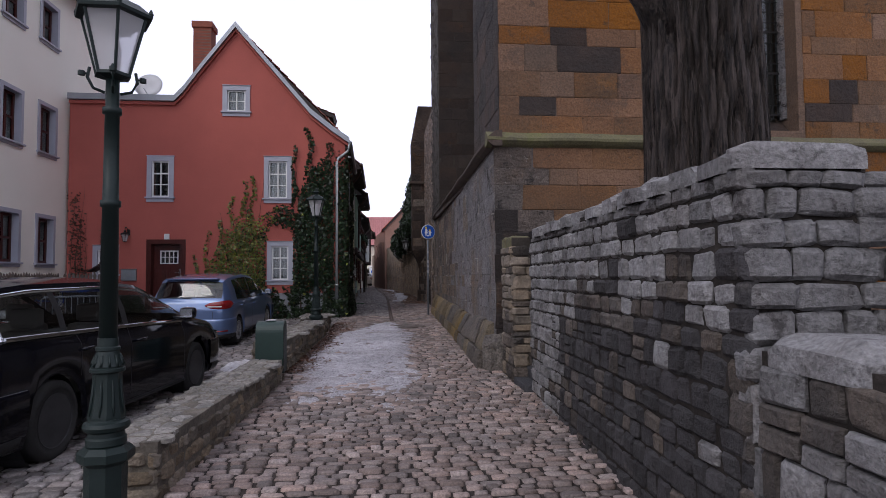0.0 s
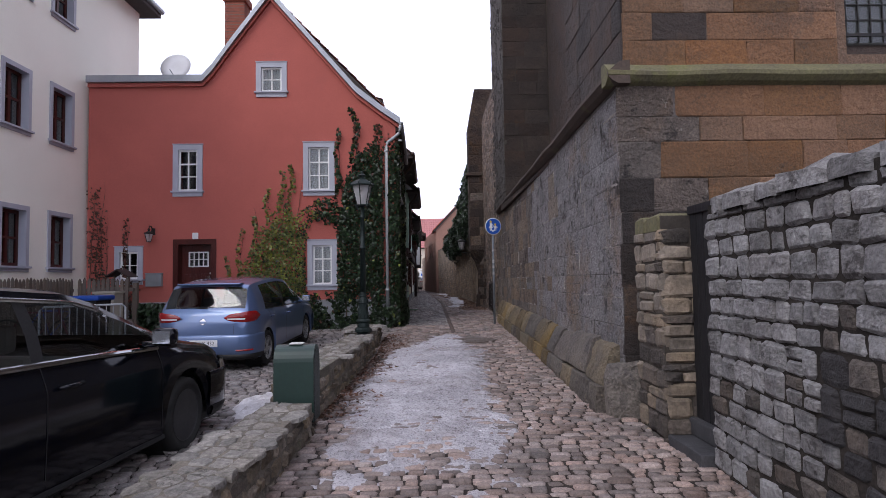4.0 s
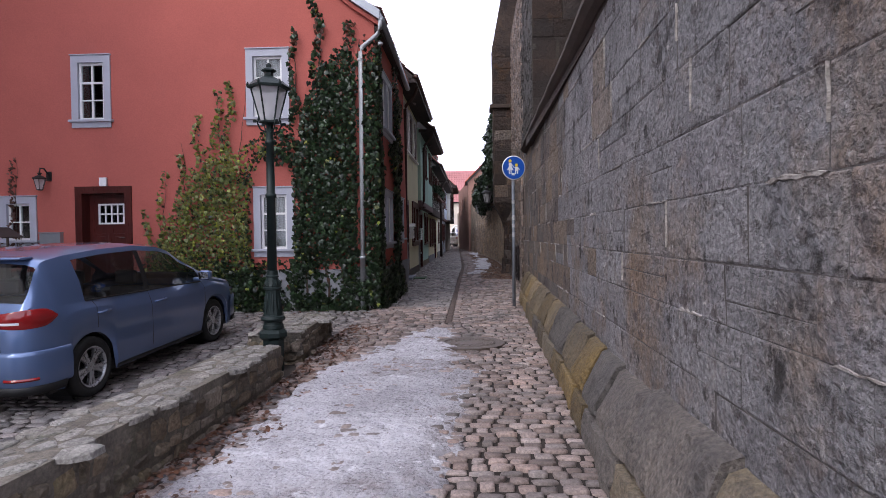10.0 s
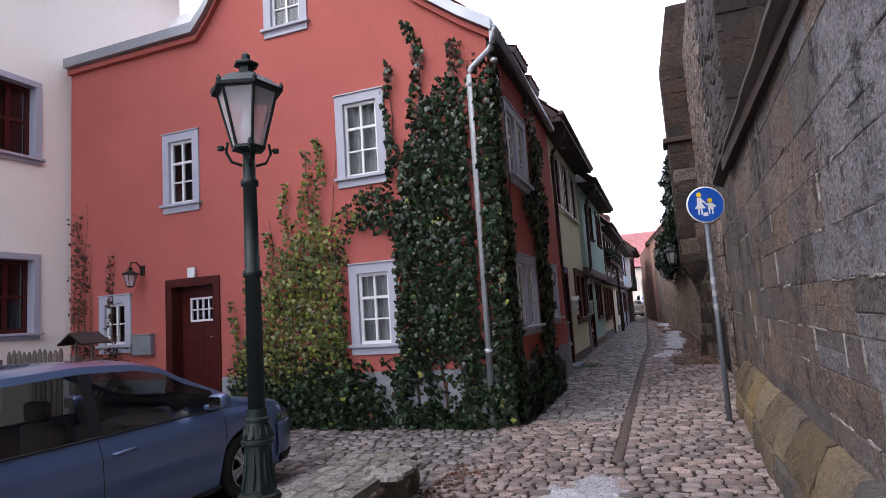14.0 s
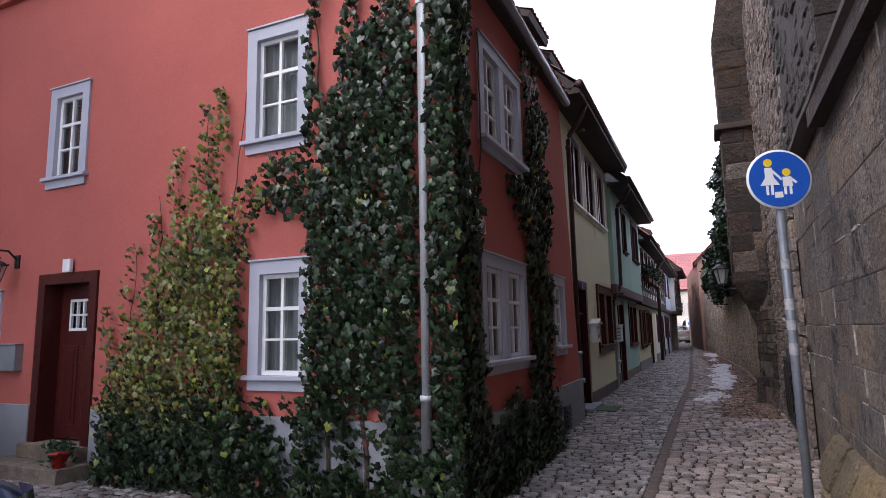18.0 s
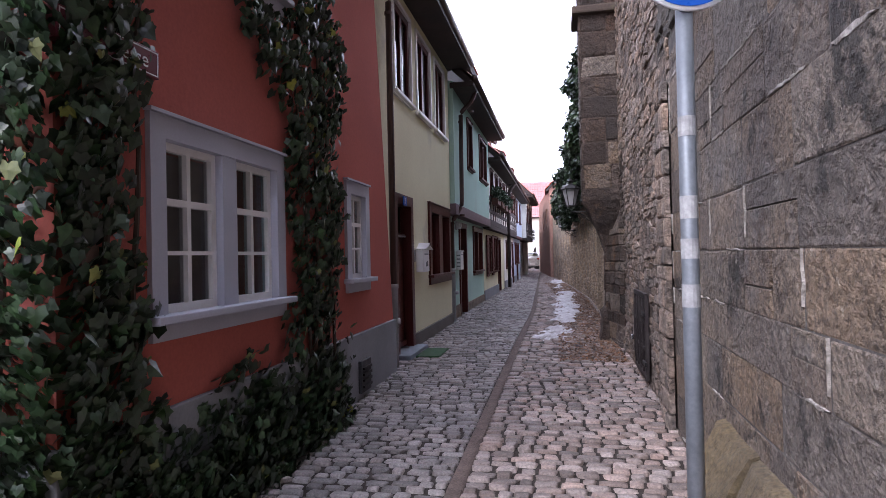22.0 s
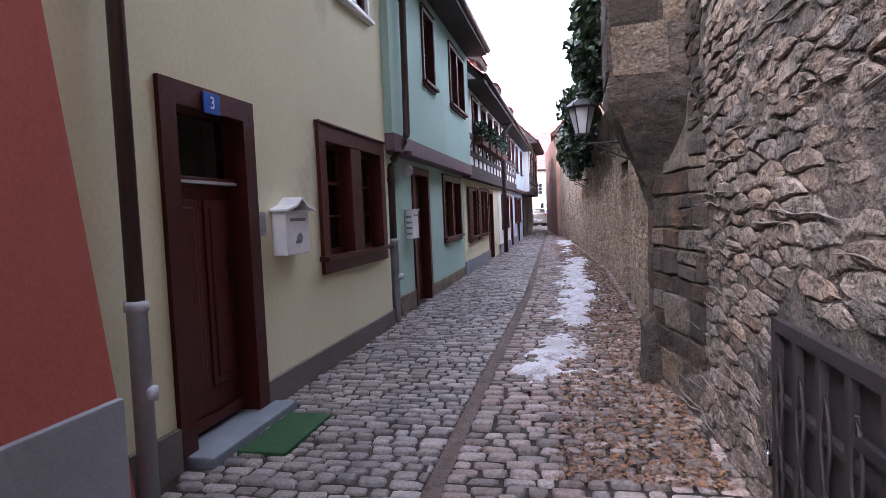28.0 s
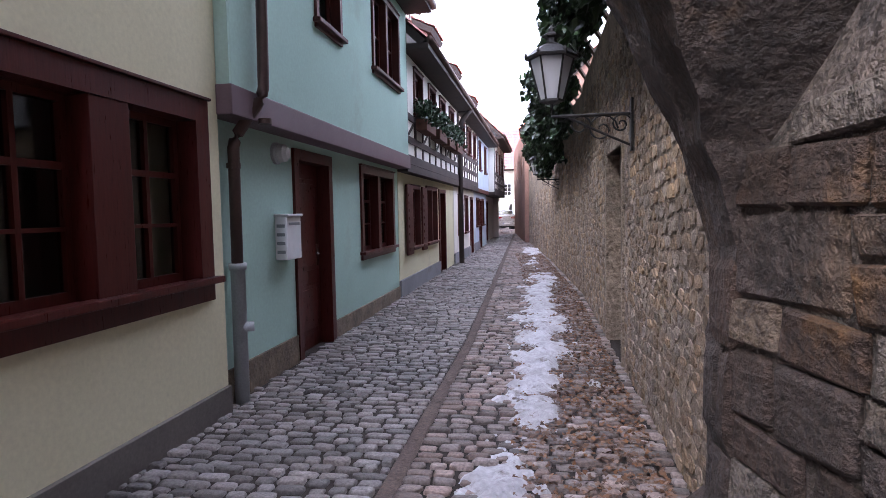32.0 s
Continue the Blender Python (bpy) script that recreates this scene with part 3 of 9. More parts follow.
def wall_panel(f, u0, u1, z0, top, holes=(), thick=0.35, breaks=(), end0=None, end1=None):
    """A wall with openings that go through it; top is a height or a function of u; holes are (u0, u1, z0, z1)."""
    ztop = top if callable(top) else (lambda u: top)
    us = sorted({u0, u1, *breaks, *(h[0] for h in holes), *(h[1] for h in holes)})
    us = [u for u in us if u0 - 1e-6 <= u <= u1 + 1e-6]
    zs = sorted({z0, *(h[2] for h in holes), *(h[3] for h in holes)})
    bm = bmesh.new()
    cache = {}

    def shift(u, z):
        s = u
        if end1 and abs(u - u1) < 1e-6:
            s += end1(z)
        if end0 and abs(u - u0) < 1e-6:
            s += end0(z)
        return s

    def v(u, z, d):
        k = (round(u, 4), round(z, 4), d)
        if k not in cache:
            cache[k] = bm.verts.new(f.p(shift(u, z), z, d))
        return cache[k]

    def solid(ua, ub, za, zb):
        c, e = (ua + ub) / 2, (za + zb) / 2
        return not any(h[0] < c < h[1] and h[2] < e < h[3] for h in holes)

    for i in range(len(us) - 1):
        ua, ub = us[i], us[i + 1]
        lim = min(ztop(ua + 1e-6), ztop(ub - 1e-6))
        zc = [z for z in zs if z < lim - 1e-6]
        cells = list(zip(zc, zc[1:] + [None]))
        for za, zb in cells:
            tops = (zb, zb) if zb is not None else (ztop(ua + 1e-6), ztop(ub - 1e-6))
            if zb is not None and not solid(ua, ub, za, zb):
                continue
            if zb is None and not solid(ua, ub, za, za + 0.01):
                continue
            for d in (0.0, -thick):
                try:
                    bm.faces.new((v(ua, za, d), v(ub, za, d), v(ub, tops[1], d), v(ua, tops[0], d)))
                except ValueError:
                    pass
    bmesh.ops.recalc_face_normals(bm, faces=bm.faces)
    front = {k: q for k, q in cache.items() if k[2] == 0.0}
    pairs = {q: cache.get((k[0], k[1], -thick)) for k, q in front.items()}
    rim = [e for e in bm.edges if len(e.link_faces) == 1 and e.verts[0] in pairs and e.verts[1] in pairs]
    for e in rim:
        a, b = e.verts
        if pairs[a] and pairs[b]:
            try:
                bm.faces.new((a, b, pairs[b], pairs[a]))
            except ValueError:
                pass
    return bm


def text_mesh(body, size, m, material, parent, name="lettering", extrude=0.002, align="CENTER"):
    cu = bpy.data.curves.new(name, "FONT")
    cu.body, cu.size, cu.extrude, cu.align_x, cu.align_y = body, size, extrude, align, "CENTER"
    tmp = bpy.data.objects.new(name, cu)
    scene.collection.objects.link(tmp)
    bpy.context.view_layer.update()
    me = bpy.data.meshes.new_from_object(tmp.evaluated_get(bpy.context.evaluated_depsgraph_get()))
    bpy.data.objects.remove(tmp)
    me.transform(m)
    me.materials.clear()
    me.materials.append(material)
    ob = new(name, me)
    ob.parent = parent
    return ob


# ---- stone pieces: a bank of rough blocks, each about 1 x 1 x 1, front towards -y ----
def rough_block(rng, jit=0.06, rim=0.16, bulge=0.25, n=4, soft=0.0):
    """A stone whose front (towards +y, from 0 to 1) is pillowed and uneven; width along x, height along z, both -0.5 to 0.5."""
    ts = [-0.5, -0.5 + rim, 0.5 - rim, 0.5][:n]
    vs, fs = [], []
    off = [(rng.uniform(-jit, jit), rng.uniform(-jit, jit)) for _ in range(4)]
    for j, tz in enumerate(ts):
        for i, tx in enumerate(ts):
            edge = (i in (0, 3)) + (j in (0, 3))
            a, b = tx + 0.5, tz + 0.5
            sx, sz = (tx * (1 - soft), tz * (1 - soft)) if edge == 2 else (tx, tz)
            ox = sum(w * o[0] for w, o in zip(((1 - a) * (1 - b), a * (1 - b), (1 - a) * b, a * b), off))
            oz = sum(w * o[1] for w, o in zip(((1 - a) * (1 - b), a * (1 - b), (1 - a) * b, a * b), off))
            d = 1.0 - (bulge * 1.6 if edge == 2 else bulge if edge == 1 else 0) + rng.uniform(-0.5, 0.5) * bulge * 0.8
            vs.append((sx + ox + rng.uniform(-jit, jit) * 0.5, d, sz + oz + rng.uniform(-jit, jit) * 0.5))
    for j in range(3):
        for i in range(3):
            k = j * 4 + i
            fs.append((k, k + 1, k + 5, k + 4))
    ringi = [0, 1, 2, 3, 7, 11, 15, 14, 13, 12, 8, 4]
    base = len(vs)
    for k in ringi:
        x, _, z = vs[k]
        vs.append((x, 0.0, z))
    for q in range(12):
        r = (q + 1) % 12
        fs.append((ringi[r], ringi[q], base + q, base + r))
    return np.array(vs), fs


def bank(seed, count, jit, rim, bulge, soft=0.0):
    rng = random.Random(seed)
    return [rough_block(rng, jit, rim, bulge, soft=soft) for _ in range(count)]


BANKS = {
    "rough": bank(1, 24, 0.07, 0.16, 0.30, 0.08),
    "square": bank(2, 20, 0.05, 0.11, 0.22),
    "ashlar": bank(3, 24, 0.014, 0.03, 0.12, 0.008),
    "slab": bank(6, 16, 0.05, 0.07, 0.30),
    "sett": bank(4, 40, 0.085, 0.15, 0.10, 0.15),
    "boulder": bank(8, 16, 0.08, 0.2, 0.34, 0.06),
    "chip": bank(9, 24, 0.11, 0.2, 0.40, 0.12),
}
BANK_MESH = {}


def bank_mesh(kind, i, material, smooth):
    key = (kind, i, material.name)
    if key not in BANK_MESH:
        vs, fs = BANKS[kind][i]
        me = bpy.data.meshes.new("stone")
        me.from_pydata([tuple(v) for v in vs], [], fs)
        me.materials.append(material)
        if smooth:
            me.shade_smooth()
        BANK_MESH[key] = me
    return BANK_MESH[key]


class Pieces:
    """Lays stones: the first ones as objects of their own under a parent, the rest joined into one part."""

    def __init__(self, kind, name, parent, material, limit=300, field=None, smooth=False, near=None):
        self.kind, self.name, self.parent, self.material, self.limit = kind, name, parent, material, limit
        self.field, self.smooth, self.near = field or material, smooth, near
        self.count, self.v, self.f, self.nv = 0, [], [], 0
        self.rng = random.Random(name + kind)

    def lay(self, m, material=None):
        i = self.rng.randrange(len(BANKS[self.kind]))
        alone = self.count < self.limit and (self.near is None or self.near(m.translation))
        if alone:
            ob = new(self.name, bank_mesh(self.kind, i, material or self.material, self.smooth))
            ob.parent = self.parent
            if self.parent.type == "EMPTY":
                ob.matrix_parent_inverse = self.parent.matrix_world.inverted()
            ob.matrix_basis = m
            self.count += 1
        else:
            vs, fs = BANKS[self.kind][i]
            mm = np.array(m)
            self.v.append(vs @ mm[:3, :3].T + mm[:3, 3])
            self.f.extend([tuple(k + self.nv for k in q) for q in fs])
            self.nv += len(vs)

    def done(self, name="", label=""):
        if not self.v:
            return None
        me = bpy.data.meshes.new(name or self.name + "_field")
        me.from_pydata(np.concatenate(self.v).tolist(), [], self.f)
        me.materials.append(self.field)
        if self.smooth:
            me.shade_smooth()
        ob = new(name or self.name + "_field", me)
        ob.parent = self.parent
        if self.parent.type == "EMPTY":
            ob.matrix_parent_inverse = self.parent.matrix_world.inverted()
        return tagged(ob, label, kind="stuff")


def stone_pose(f, u, z, w, h, d, back=0.0, tilt=0.0):
    """Where a bank stone stands on a face: its middle at (u, z), its size, and how far it stands proud."""
    c = f.p(u, z, back)
    m = Matrix(((f.u.x, f.n.x, 0, c.x), (f.u.y, f.n.y, 0, c.y), (0, 0, 1, c.z), (0, 0, 0, 1)))
    return m @ Matrix.Rotation(tilt, 4, "Y") @ Matrix.Diagonal((w, d, h, 1))


def course_wall(pieces, f, u0, u1, z0, top, ch, cw, depth, joint=0.012, tilt=0.02, holes=(), back=0.0, mats=None, rng=None, bottom=None, merge=0.0, dv=0.25, seen=None):
    """Courses of stones from z0 (or a function of u) up to top; ch and cw are the ranges of course height and stone width."""
    rng = rng or random.Random(11)
    ztop = top if callable(top) else (lambda u: top)
    z = z0
    while True:
        h = rng.uniform(*ch)
        if z + 0.4 * h > max(ztop(u0), ztop(u1), ztop((u0 + u1) / 2)):
            break
        u = u0 - rng.uniform(0, 0.5) * cw[0]
        while u < u1 - 0.02:
            w = rng.uniform(*cw)
            a, b = max(u, u0), min(u + w, u1)
            if u1 - b < cw[0] * 0.5:
                b = u1
            c = (a + b) / 2
            lim = ztop(c)
            zb = min(z + h, lim)
            za = max(z, bottom(c)) if bottom else z
            u = b if b == u1 else u + w
            if b - a < 0.03 or zb - za < 0.04:
                continue
            if any(h0 < b and h1 > a and q0 < zb and q1 > za for h0, h1, q0, q1 in holes):
                # trim beside an opening
                hit = next(q for q in holes if q[0] < b and q[1] > a and q[2] < zb and q[3] > za)
                if a < hit[0] - 0.05:
                    b = hit[0]
                elif b > hit[1] + 0.05:
                    a = hit[1]
                else:
                    continue
                c = (a + b) / 2
            if seen is not None:
                seen.append((a, b, za, zb))
            j = joint * rng.uniform(0.6, 1.5)
            d = depth * rng.uniform(1 - dv, 1 + dv)
            if merge and zb - za > 0.16 and rng.random() < merge:
                zm = za + (zb - za) * rng.uniform(0.4, 0.6)
                for q0, q1 in ((za, zm), (zm, zb)):
                    pieces.lay(stone_pose(f, c, (q0 + q1) / 2, b - a - j, q1 - q0 - j, d, back, rng.uniform(-tilt, tilt)), mats(c, z, rng) if mats else None)
            else:
                pieces.lay(stone_pose(f, c, (za + zb) / 2, b - a - j, zb - za - j, d, back, rng.uniform(-tilt, tilt)), mats(c, z, rng) if mats else None)
        z += h


# ---- the lie of the land ----
GY = (-60.0, 3.5, 6.0, 8.0, 10.5, 13.0, 16.0, 19.0, 22.0, 25.0, 120.0)
GZ = (0.0, 0.0, 0.05, 0.10, 0.17, 0.23, 0.26, 0.31, 0.37, 0.42, 0.42)


def lane_z(y):
    return float(np.interp(y, GY, GZ))


def yard_z(y):
    return float(np.interp(y, (-60, 5, 8, 12.4, 14.8, 17.8, 40), (0.0, 0.02, 0.06, 0.115, 0.228, 0.27, 0.4)))


def ground_z(x, y):
    t = min(1.0, max(0.0, (x + 1.9) / 0.5))
    if y > 14.4:
        t = min(1.0, max(0.0, (x + 3.6) / 2.4))
    return yard_z(y) * (1 - t) + lane_z(y) * t

# ---- ground sheet and paving bed ----
def grid_mesh(xs, ys, zf):
    bm = bmesh.new()
    vv = [[bm.verts.new((x, y, zf(x, y))) for x in xs] for y in ys]
    for j in range(len(ys) - 1):
        for i in range(len(xs) - 1):
            bm.faces.new((vv[j][i], vv[j][i + 1], vv[j + 1][i + 1], vv[j + 1][i]))
    return bm


def lane_left(y):
    return float(np.interp(y, (-6, 4.1, 8.05, 8.6, 12.8, 15.2, 17.7, 22.6, 27.5, 33, 45, 50, 66, 80), (-1.6, -1.44, -1.26, -1.35, -1.14, -1.2, -1.05, -1.08, -1.2, -1.3, -1.3, -1.6, -2.4, -3.0)))


def lane_right(y):
    return float(np.interp(y, (-6, 2.5, 7.0, 8.4, 12, 20.7, 25, 27.2, 34, 41, 47, 60, 80), (1.55, 1.63, 1.78, 1.6, 1.66, 1.85, 1.8, 1.82, 1.75, 1.3, 0.8, -0.3, -1.2)))


xs = [-600, -200, -60, -20, -12] + [-9 + 0.5 * i for i in range(31)] + [9, 14, 30, 80, 250, 600]
ys = [-600, -200, -60, -25, -12] + [-6 + 1.0 * i for i in range(87)] + [95, 130, 250, 600]
ground = part("ground", grid_mesh(xs, ys, lambda x, y: ground_z(x, y) - 0.09), EARTH, smooth=True)
tagged(ground, "flat bare winter ground round the old town", "ground", kind="structure")
bed = part("pavement", grid_mesh([-9.2 + 0.4 * i for i in range(31)], [-6 + 0.25 * i for i in range(344)], lambda x, y: ground_z(x, y) + 0.026 + 0.006 * noise.noise(Vector((x * 2, y * 2, 0)))), JOINT, smooth=True)
tagged(bed, "sett paving of the lane and yard with earthy dark joints", "pavement", kind="structure")


# ---- windows and doors ----
def window(house, f, u0, u1, z0, z1, surround=TRIM, sash=WHITE, cols=2, rows=3, lights=1, sw=0.11, sill=0.05, proud=0.03, deep=0.07,
           curtain=None, post=0.16, bars=0.022, lintel_lip=True, stile=0.045):
    """A surround with its sill; under it one or two sashes with glazing bars, and each pane."""
    a0, a1, b0, b1 = u0 + sw, u1 - sw, z0 + sw, z1 - sw
    win = part("window", wall_panel(f.out(proud), u0, u1, z0, z1, [(a0, a1, b0, b1)], proud + deep + 0.03), surround, house)
    if lintel_lip:
        part("lintel", face_box(f, u0 - 0.015, u1 + 0.015, z1 + 0.002, z1 + 0.022, -0.01, proud + 0.02, 0.004), surround, win)
    if lights == 2:
        c = (a0 + a1) / 2
        part("mullion", face_box(f, c - post / 2, c + post / 2, b0 + 0.001, b1 - 0.001, -deep - 0.04, proud - 0.006, 0.004), surround, win)
        spans = ((a0, c - post / 2), (c + post / 2, a1))
    else:
        spans = ((a0, a1),)
    if sill:
        part("sill", face_box(f, u0 - 0.04, u1 + 0.04, z0 + sw - 0.03, z0 + sw + 0.015, -0.02, proud + sill, 0.008), surround, win)
    for s0, s1 in spans:
        st = stile
        g0, g1, h0, h1 = s0 + st, s1 - st, b0 + st * 1.3, b1 - st
        cells = []
        for i in range(cols):
            for j in range(rows):
                w = bars * (1.5 if cols == 2 else 1) / 2
                pa = g0 + (g1 - g0) * i / cols + (w if i else 0)
                pb = g0 + (g1 - g0) * (i + 1) / cols - (w if i < cols - 1 else 0)
                wl_, wh_ = (bars * (1.7 if rows == 3 and j == 2 else 1) / 2, bars * (1.7 if rows == 3 and j == 1 else 1) / 2)
                qa = h0 + (h1 - h0) * j / rows + (wl_ if j else 0)
                qb = h0 + (h1 - h0) * (j + 1) / rows - (wh_ if j < rows - 1 else 0)
                cells.append((pa, pb, qa, qb))
        part("sash", wall_panel(f.out(-deep + 0.02), s0 + 0.001, s1 - 0.001, b0 + 0.001, b1 - 0.001, cells, 0.05), sash, win)
        for pa, pb, qa, qb in cells:
            pane = part("pane", face_box(f, pa - 0.003, pb + 0.003, qa - 0.003, qb + 0.003, -deep - 0.012, -deep - 0.008), GLASS, win)
            pane.visible_shadow = False
        # pale curtain close behind the glass, standing partly for sky reflected in the panes
        if curtain:
            bmc = bmesh.new()
            n = 24
            for i in range(n):
                wv = 0.025 * math.sin(i * 1.7)
                wv2 = 0.025 * math.sin((i + 1) * 1.7)
                ua, ub = s0 + (s1 - s0) * i / n, s0 + (s1 - s0) * (i + 1) / n
                vs = [bmc.verts.new(f.p(u, z, d)) for u, z, d in ((ua, b0 + curtain[0] * (b1 - b0), -0.13 + 0.6 * wv), (ub, b0 + curtain[0] * (b1 - b0), -0.13 + 0.6 * wv2), (ub, b0 + curtain[1] * (b1 - b0), -0.13 + 0.6 * wv2), (ua, b0 + curtain[1] * (b1 - b0), -0.13 + 0.6 * wv))]
                bmc.faces.new(vs)
            part("curtain", bmc, CLOTH, win, "thin pale net curtain behind the panes", True)
    return win


def hole(u0, u1, z0, z1, sw=0.11):
    return (u0 + sw - 0.02, u1 - sw + 0.02, z0 + sw - 0.02, z1 - sw + 0.02)


def panel_door(house, f, u0, u1, z0, z1, fw=0.13, material=BROWN, deep=0.16, light=None, panels=(), transom=0.0, proud=0.03, name="door"):
    """A door in its frame: leaf with raised panels, handle, and a glazed light if it has one."""
    door = part(name, wall_panel(f.out(proud), u0, u1, z0, z1, [(u0 + fw, u1 - fw, z0, z1 - fw)], 0.2 + proud), material, house, "dark red-brown wooden door in its frame")
    a0, a1, b1 = u0 + fw, u1 - fw, z1 - fw
    if transom:
        part("transom", face_box(f, a0, a1, b1 - transom - 0.05, b1 - transom, -deep - 0.05, -deep + 0.04, 0.006), material, door)
        fan = part("transom_pane", face_box(f, a0, a1, b1 - transom, b1, -deep - 0.03, -deep - 0.025), GLASS, door)
        fan.visible_shadow = False
        b1 -= transom + 0.05
    holes = [light] if light else []
    part("leaf", wall_panel(f.out(-deep), a0, a1, z0 + 0.02, b1, holes, 0.05), material, door)
    for p0, p1, q0, q1 in panels:
        bm = bmesh.new()
        box(bm, p0, p1, -deep - 0.002, -deep + 0.012, q0, q1, 0.01, f.m)
        box(bm, p0 + 0.05, p1 - 0.05, -deep, -deep + 0.022, q0 + 0.05, q1 - 0.05, 0.012, f.m)
        part("panel", bm, material, door)
    if light:
        p0, p1, q0, q1 = light
        pane = part("door_light", face_box(f, p0, p1, q0, q1, -deep - 0.03, -deep - 0.026), GLASS, door)
        pane.visible_shadow = False
        cells = [(p0 + (p1 - p0) * i / 4 + 0.012, p0 + (p1 - p0) * (i + 1) / 4 - 0.012, q0 + (q1 - q0) * j / 2 + 0.012, q0 + (q1 - q0) * (j + 1) / 2 - 0.012) for i in range(4) for j in range(2)]
        bm = wall_panel(f.out(-deep + 0.014), p0 - 0.02, p1 + 0.02, q0 - 0.02, q1 + 0.02, cells, 0.03)
        part("glazing_lattice", bm, WHITE, door, "white glazing bars of the door light")
    bm = bmesh.new()
    hx = a1 - 0.09
    box(bm, hx - 0.02, hx + 0.02, -deep, -deep + 0.012, z0 + 0.92, z0 + 1.16, 0.004, f.m)
    tube(bm, [f.p(hx, z0 + 1.05, -deep + 0.01), f.p(hx, z0 + 1.05, -deep + 0.055), f.p(hx - 0.12, z0 + 1.05, -deep + 0.06)], 0.009, 8)
    part("handle", bm, CHROME, door, "metal door handle on a long plate")
    return door


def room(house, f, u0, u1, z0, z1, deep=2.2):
    """Plain inner walls added behind a facade, in dark grey, to close and dim the rooms that its windows look into."""
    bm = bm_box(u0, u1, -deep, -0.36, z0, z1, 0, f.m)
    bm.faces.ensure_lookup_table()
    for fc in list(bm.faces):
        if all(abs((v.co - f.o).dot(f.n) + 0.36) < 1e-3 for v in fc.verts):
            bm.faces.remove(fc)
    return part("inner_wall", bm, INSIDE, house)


def gutter_run(house, p0, p1, r=0.07, material=ZINC):
    bm = bmesh.new()
    tube(bm, [p0, p1], r, 12)
    return part("gutter", bm, material, house, "", True)


def pipe_run(house, pts, r=0.05, material=PIPEGREY, shoe=None, name="downpipe"):
    bm = bmesh.new()
    pts = [Vector(p) for p in pts]
    path = [pts[0]]
    for a, b, c in zip(pts, pts[1:], pts[2:]):
        for t in (0.25, 0.5, 0.75):
            k = 0.12
            p0 = b + (a - b).normalized() * min(k, (a - b).length / 2)
            p2 = b + (c - b).normalized() * min(k, (c - b).length / 2)
            path.append(p0 * (1 - t) ** 2 + b * 2 * t * (1 - t) + p2 * t * t)
    path.append(pts[-1])
    tube(bm, path, r, 14)
    run = part(name, bm, material, house, "", True)
    for p in pts[1:-1]:
        bm = bmesh.new()
        lathe(bm, [(r + 0.008, -0.02), (r + 0.008, 0.02)], 14, Matrix.Translation(p + Vector((0, 0, -0.2))))
        part("collar", bm, material, run)
    if shoe:
        bm = bmesh.new()
        lathe(bm, [(r + 0.012, pts[-1].z), (r + 0.012, shoe - 0.03), (r + 0.02, shoe - 0.03), (r + 0.02, shoe)], 14, Matrix.Translation((pts[-1].x, pts[-1].y, 0)))
        part("standpipe", bm, PIPEGREY, run, "grey galvanised foot of the downpipe", True)
    return run


def tile_roof(house, p00, p01, p10, rows, cols, material=TILE, name="roof", lift=0.03):
    """Rows of overlapping curved tiles on a slope: p00 to p01 along the eave, p00 to p10 up the slope."""
    p00, p01, p10 = Vector(p00), Vector(p01), Vector(p10)
    a, b = p01 - p00, p10 - p00
    n = a.cross(b).normalized()
    if n.z < 0:
        n = -n
    v, f = [], []
    for j in range(rows):
        for i in range(cols):
            k = len(v)
            for s in range(5):
                t = s / 4
                hump = 0.035 * math.sin(math.pi * t) + 0.01
                base = p00 + a * ((i + t) / cols)
                v.append(base + b * (j / rows) + n * (hump + lift))
                v.append(base + b * ((j + 1.12) / rows) + n * hump)
            for s in range(4):
                f.append((k + 2 * s, k + 2 * s + 2, k + 2 * s + 3, k + 2 * s + 1))
            f.append((k, k + 2, k + 4, k + 6, k + 8))
    me = bpy.data.meshes.new(name)
    me.from_pydata([tuple(q) for q in v], [], f)
    me.materials.append(material)
    ob = part("tiles", me, None, house)
    tagged(ob, kind="stuff")
    under = bmesh.new()
    q = [under.verts.new(c - n * 0.01) for c in (p00, p01, p01 + b, p10)] + [under.verts.new(c - n * 0.14) for c in (p00, p01, p01 + b, p10)]
    for fc in ((0, 1, 2, 3), (7, 6, 5, 4), (0, 4, 5, 1), (1, 5, 6, 2), (2, 6, 7, 3), (3, 7, 4, 0)):
        under.faces.new([q[i] for i in fc])
    part(name, under, DARKWOOD, house)
    return ob


# ---- the red corner house ----
red = thing("house", "red plastered gable house with grey window surrounds", "house", (-4.9, 20, 0.3))
FRONT = Face(-8.86, 17.85, -1.05, 17.85)
LANE_RED = Face(-1.05, 17.85, -1.05, 22.6)


def rx(x):
    return x + 8.86


def red_top(u):
    return float(np.interp(u - 8.86, (-8.86, -5.95, -5.7, -5.2, -4.24, -2.05, -1.4, -0.9), (6.68, 6.68, 6.95, 7.65, 8.92, 6.36, 5.85, 5.52)))


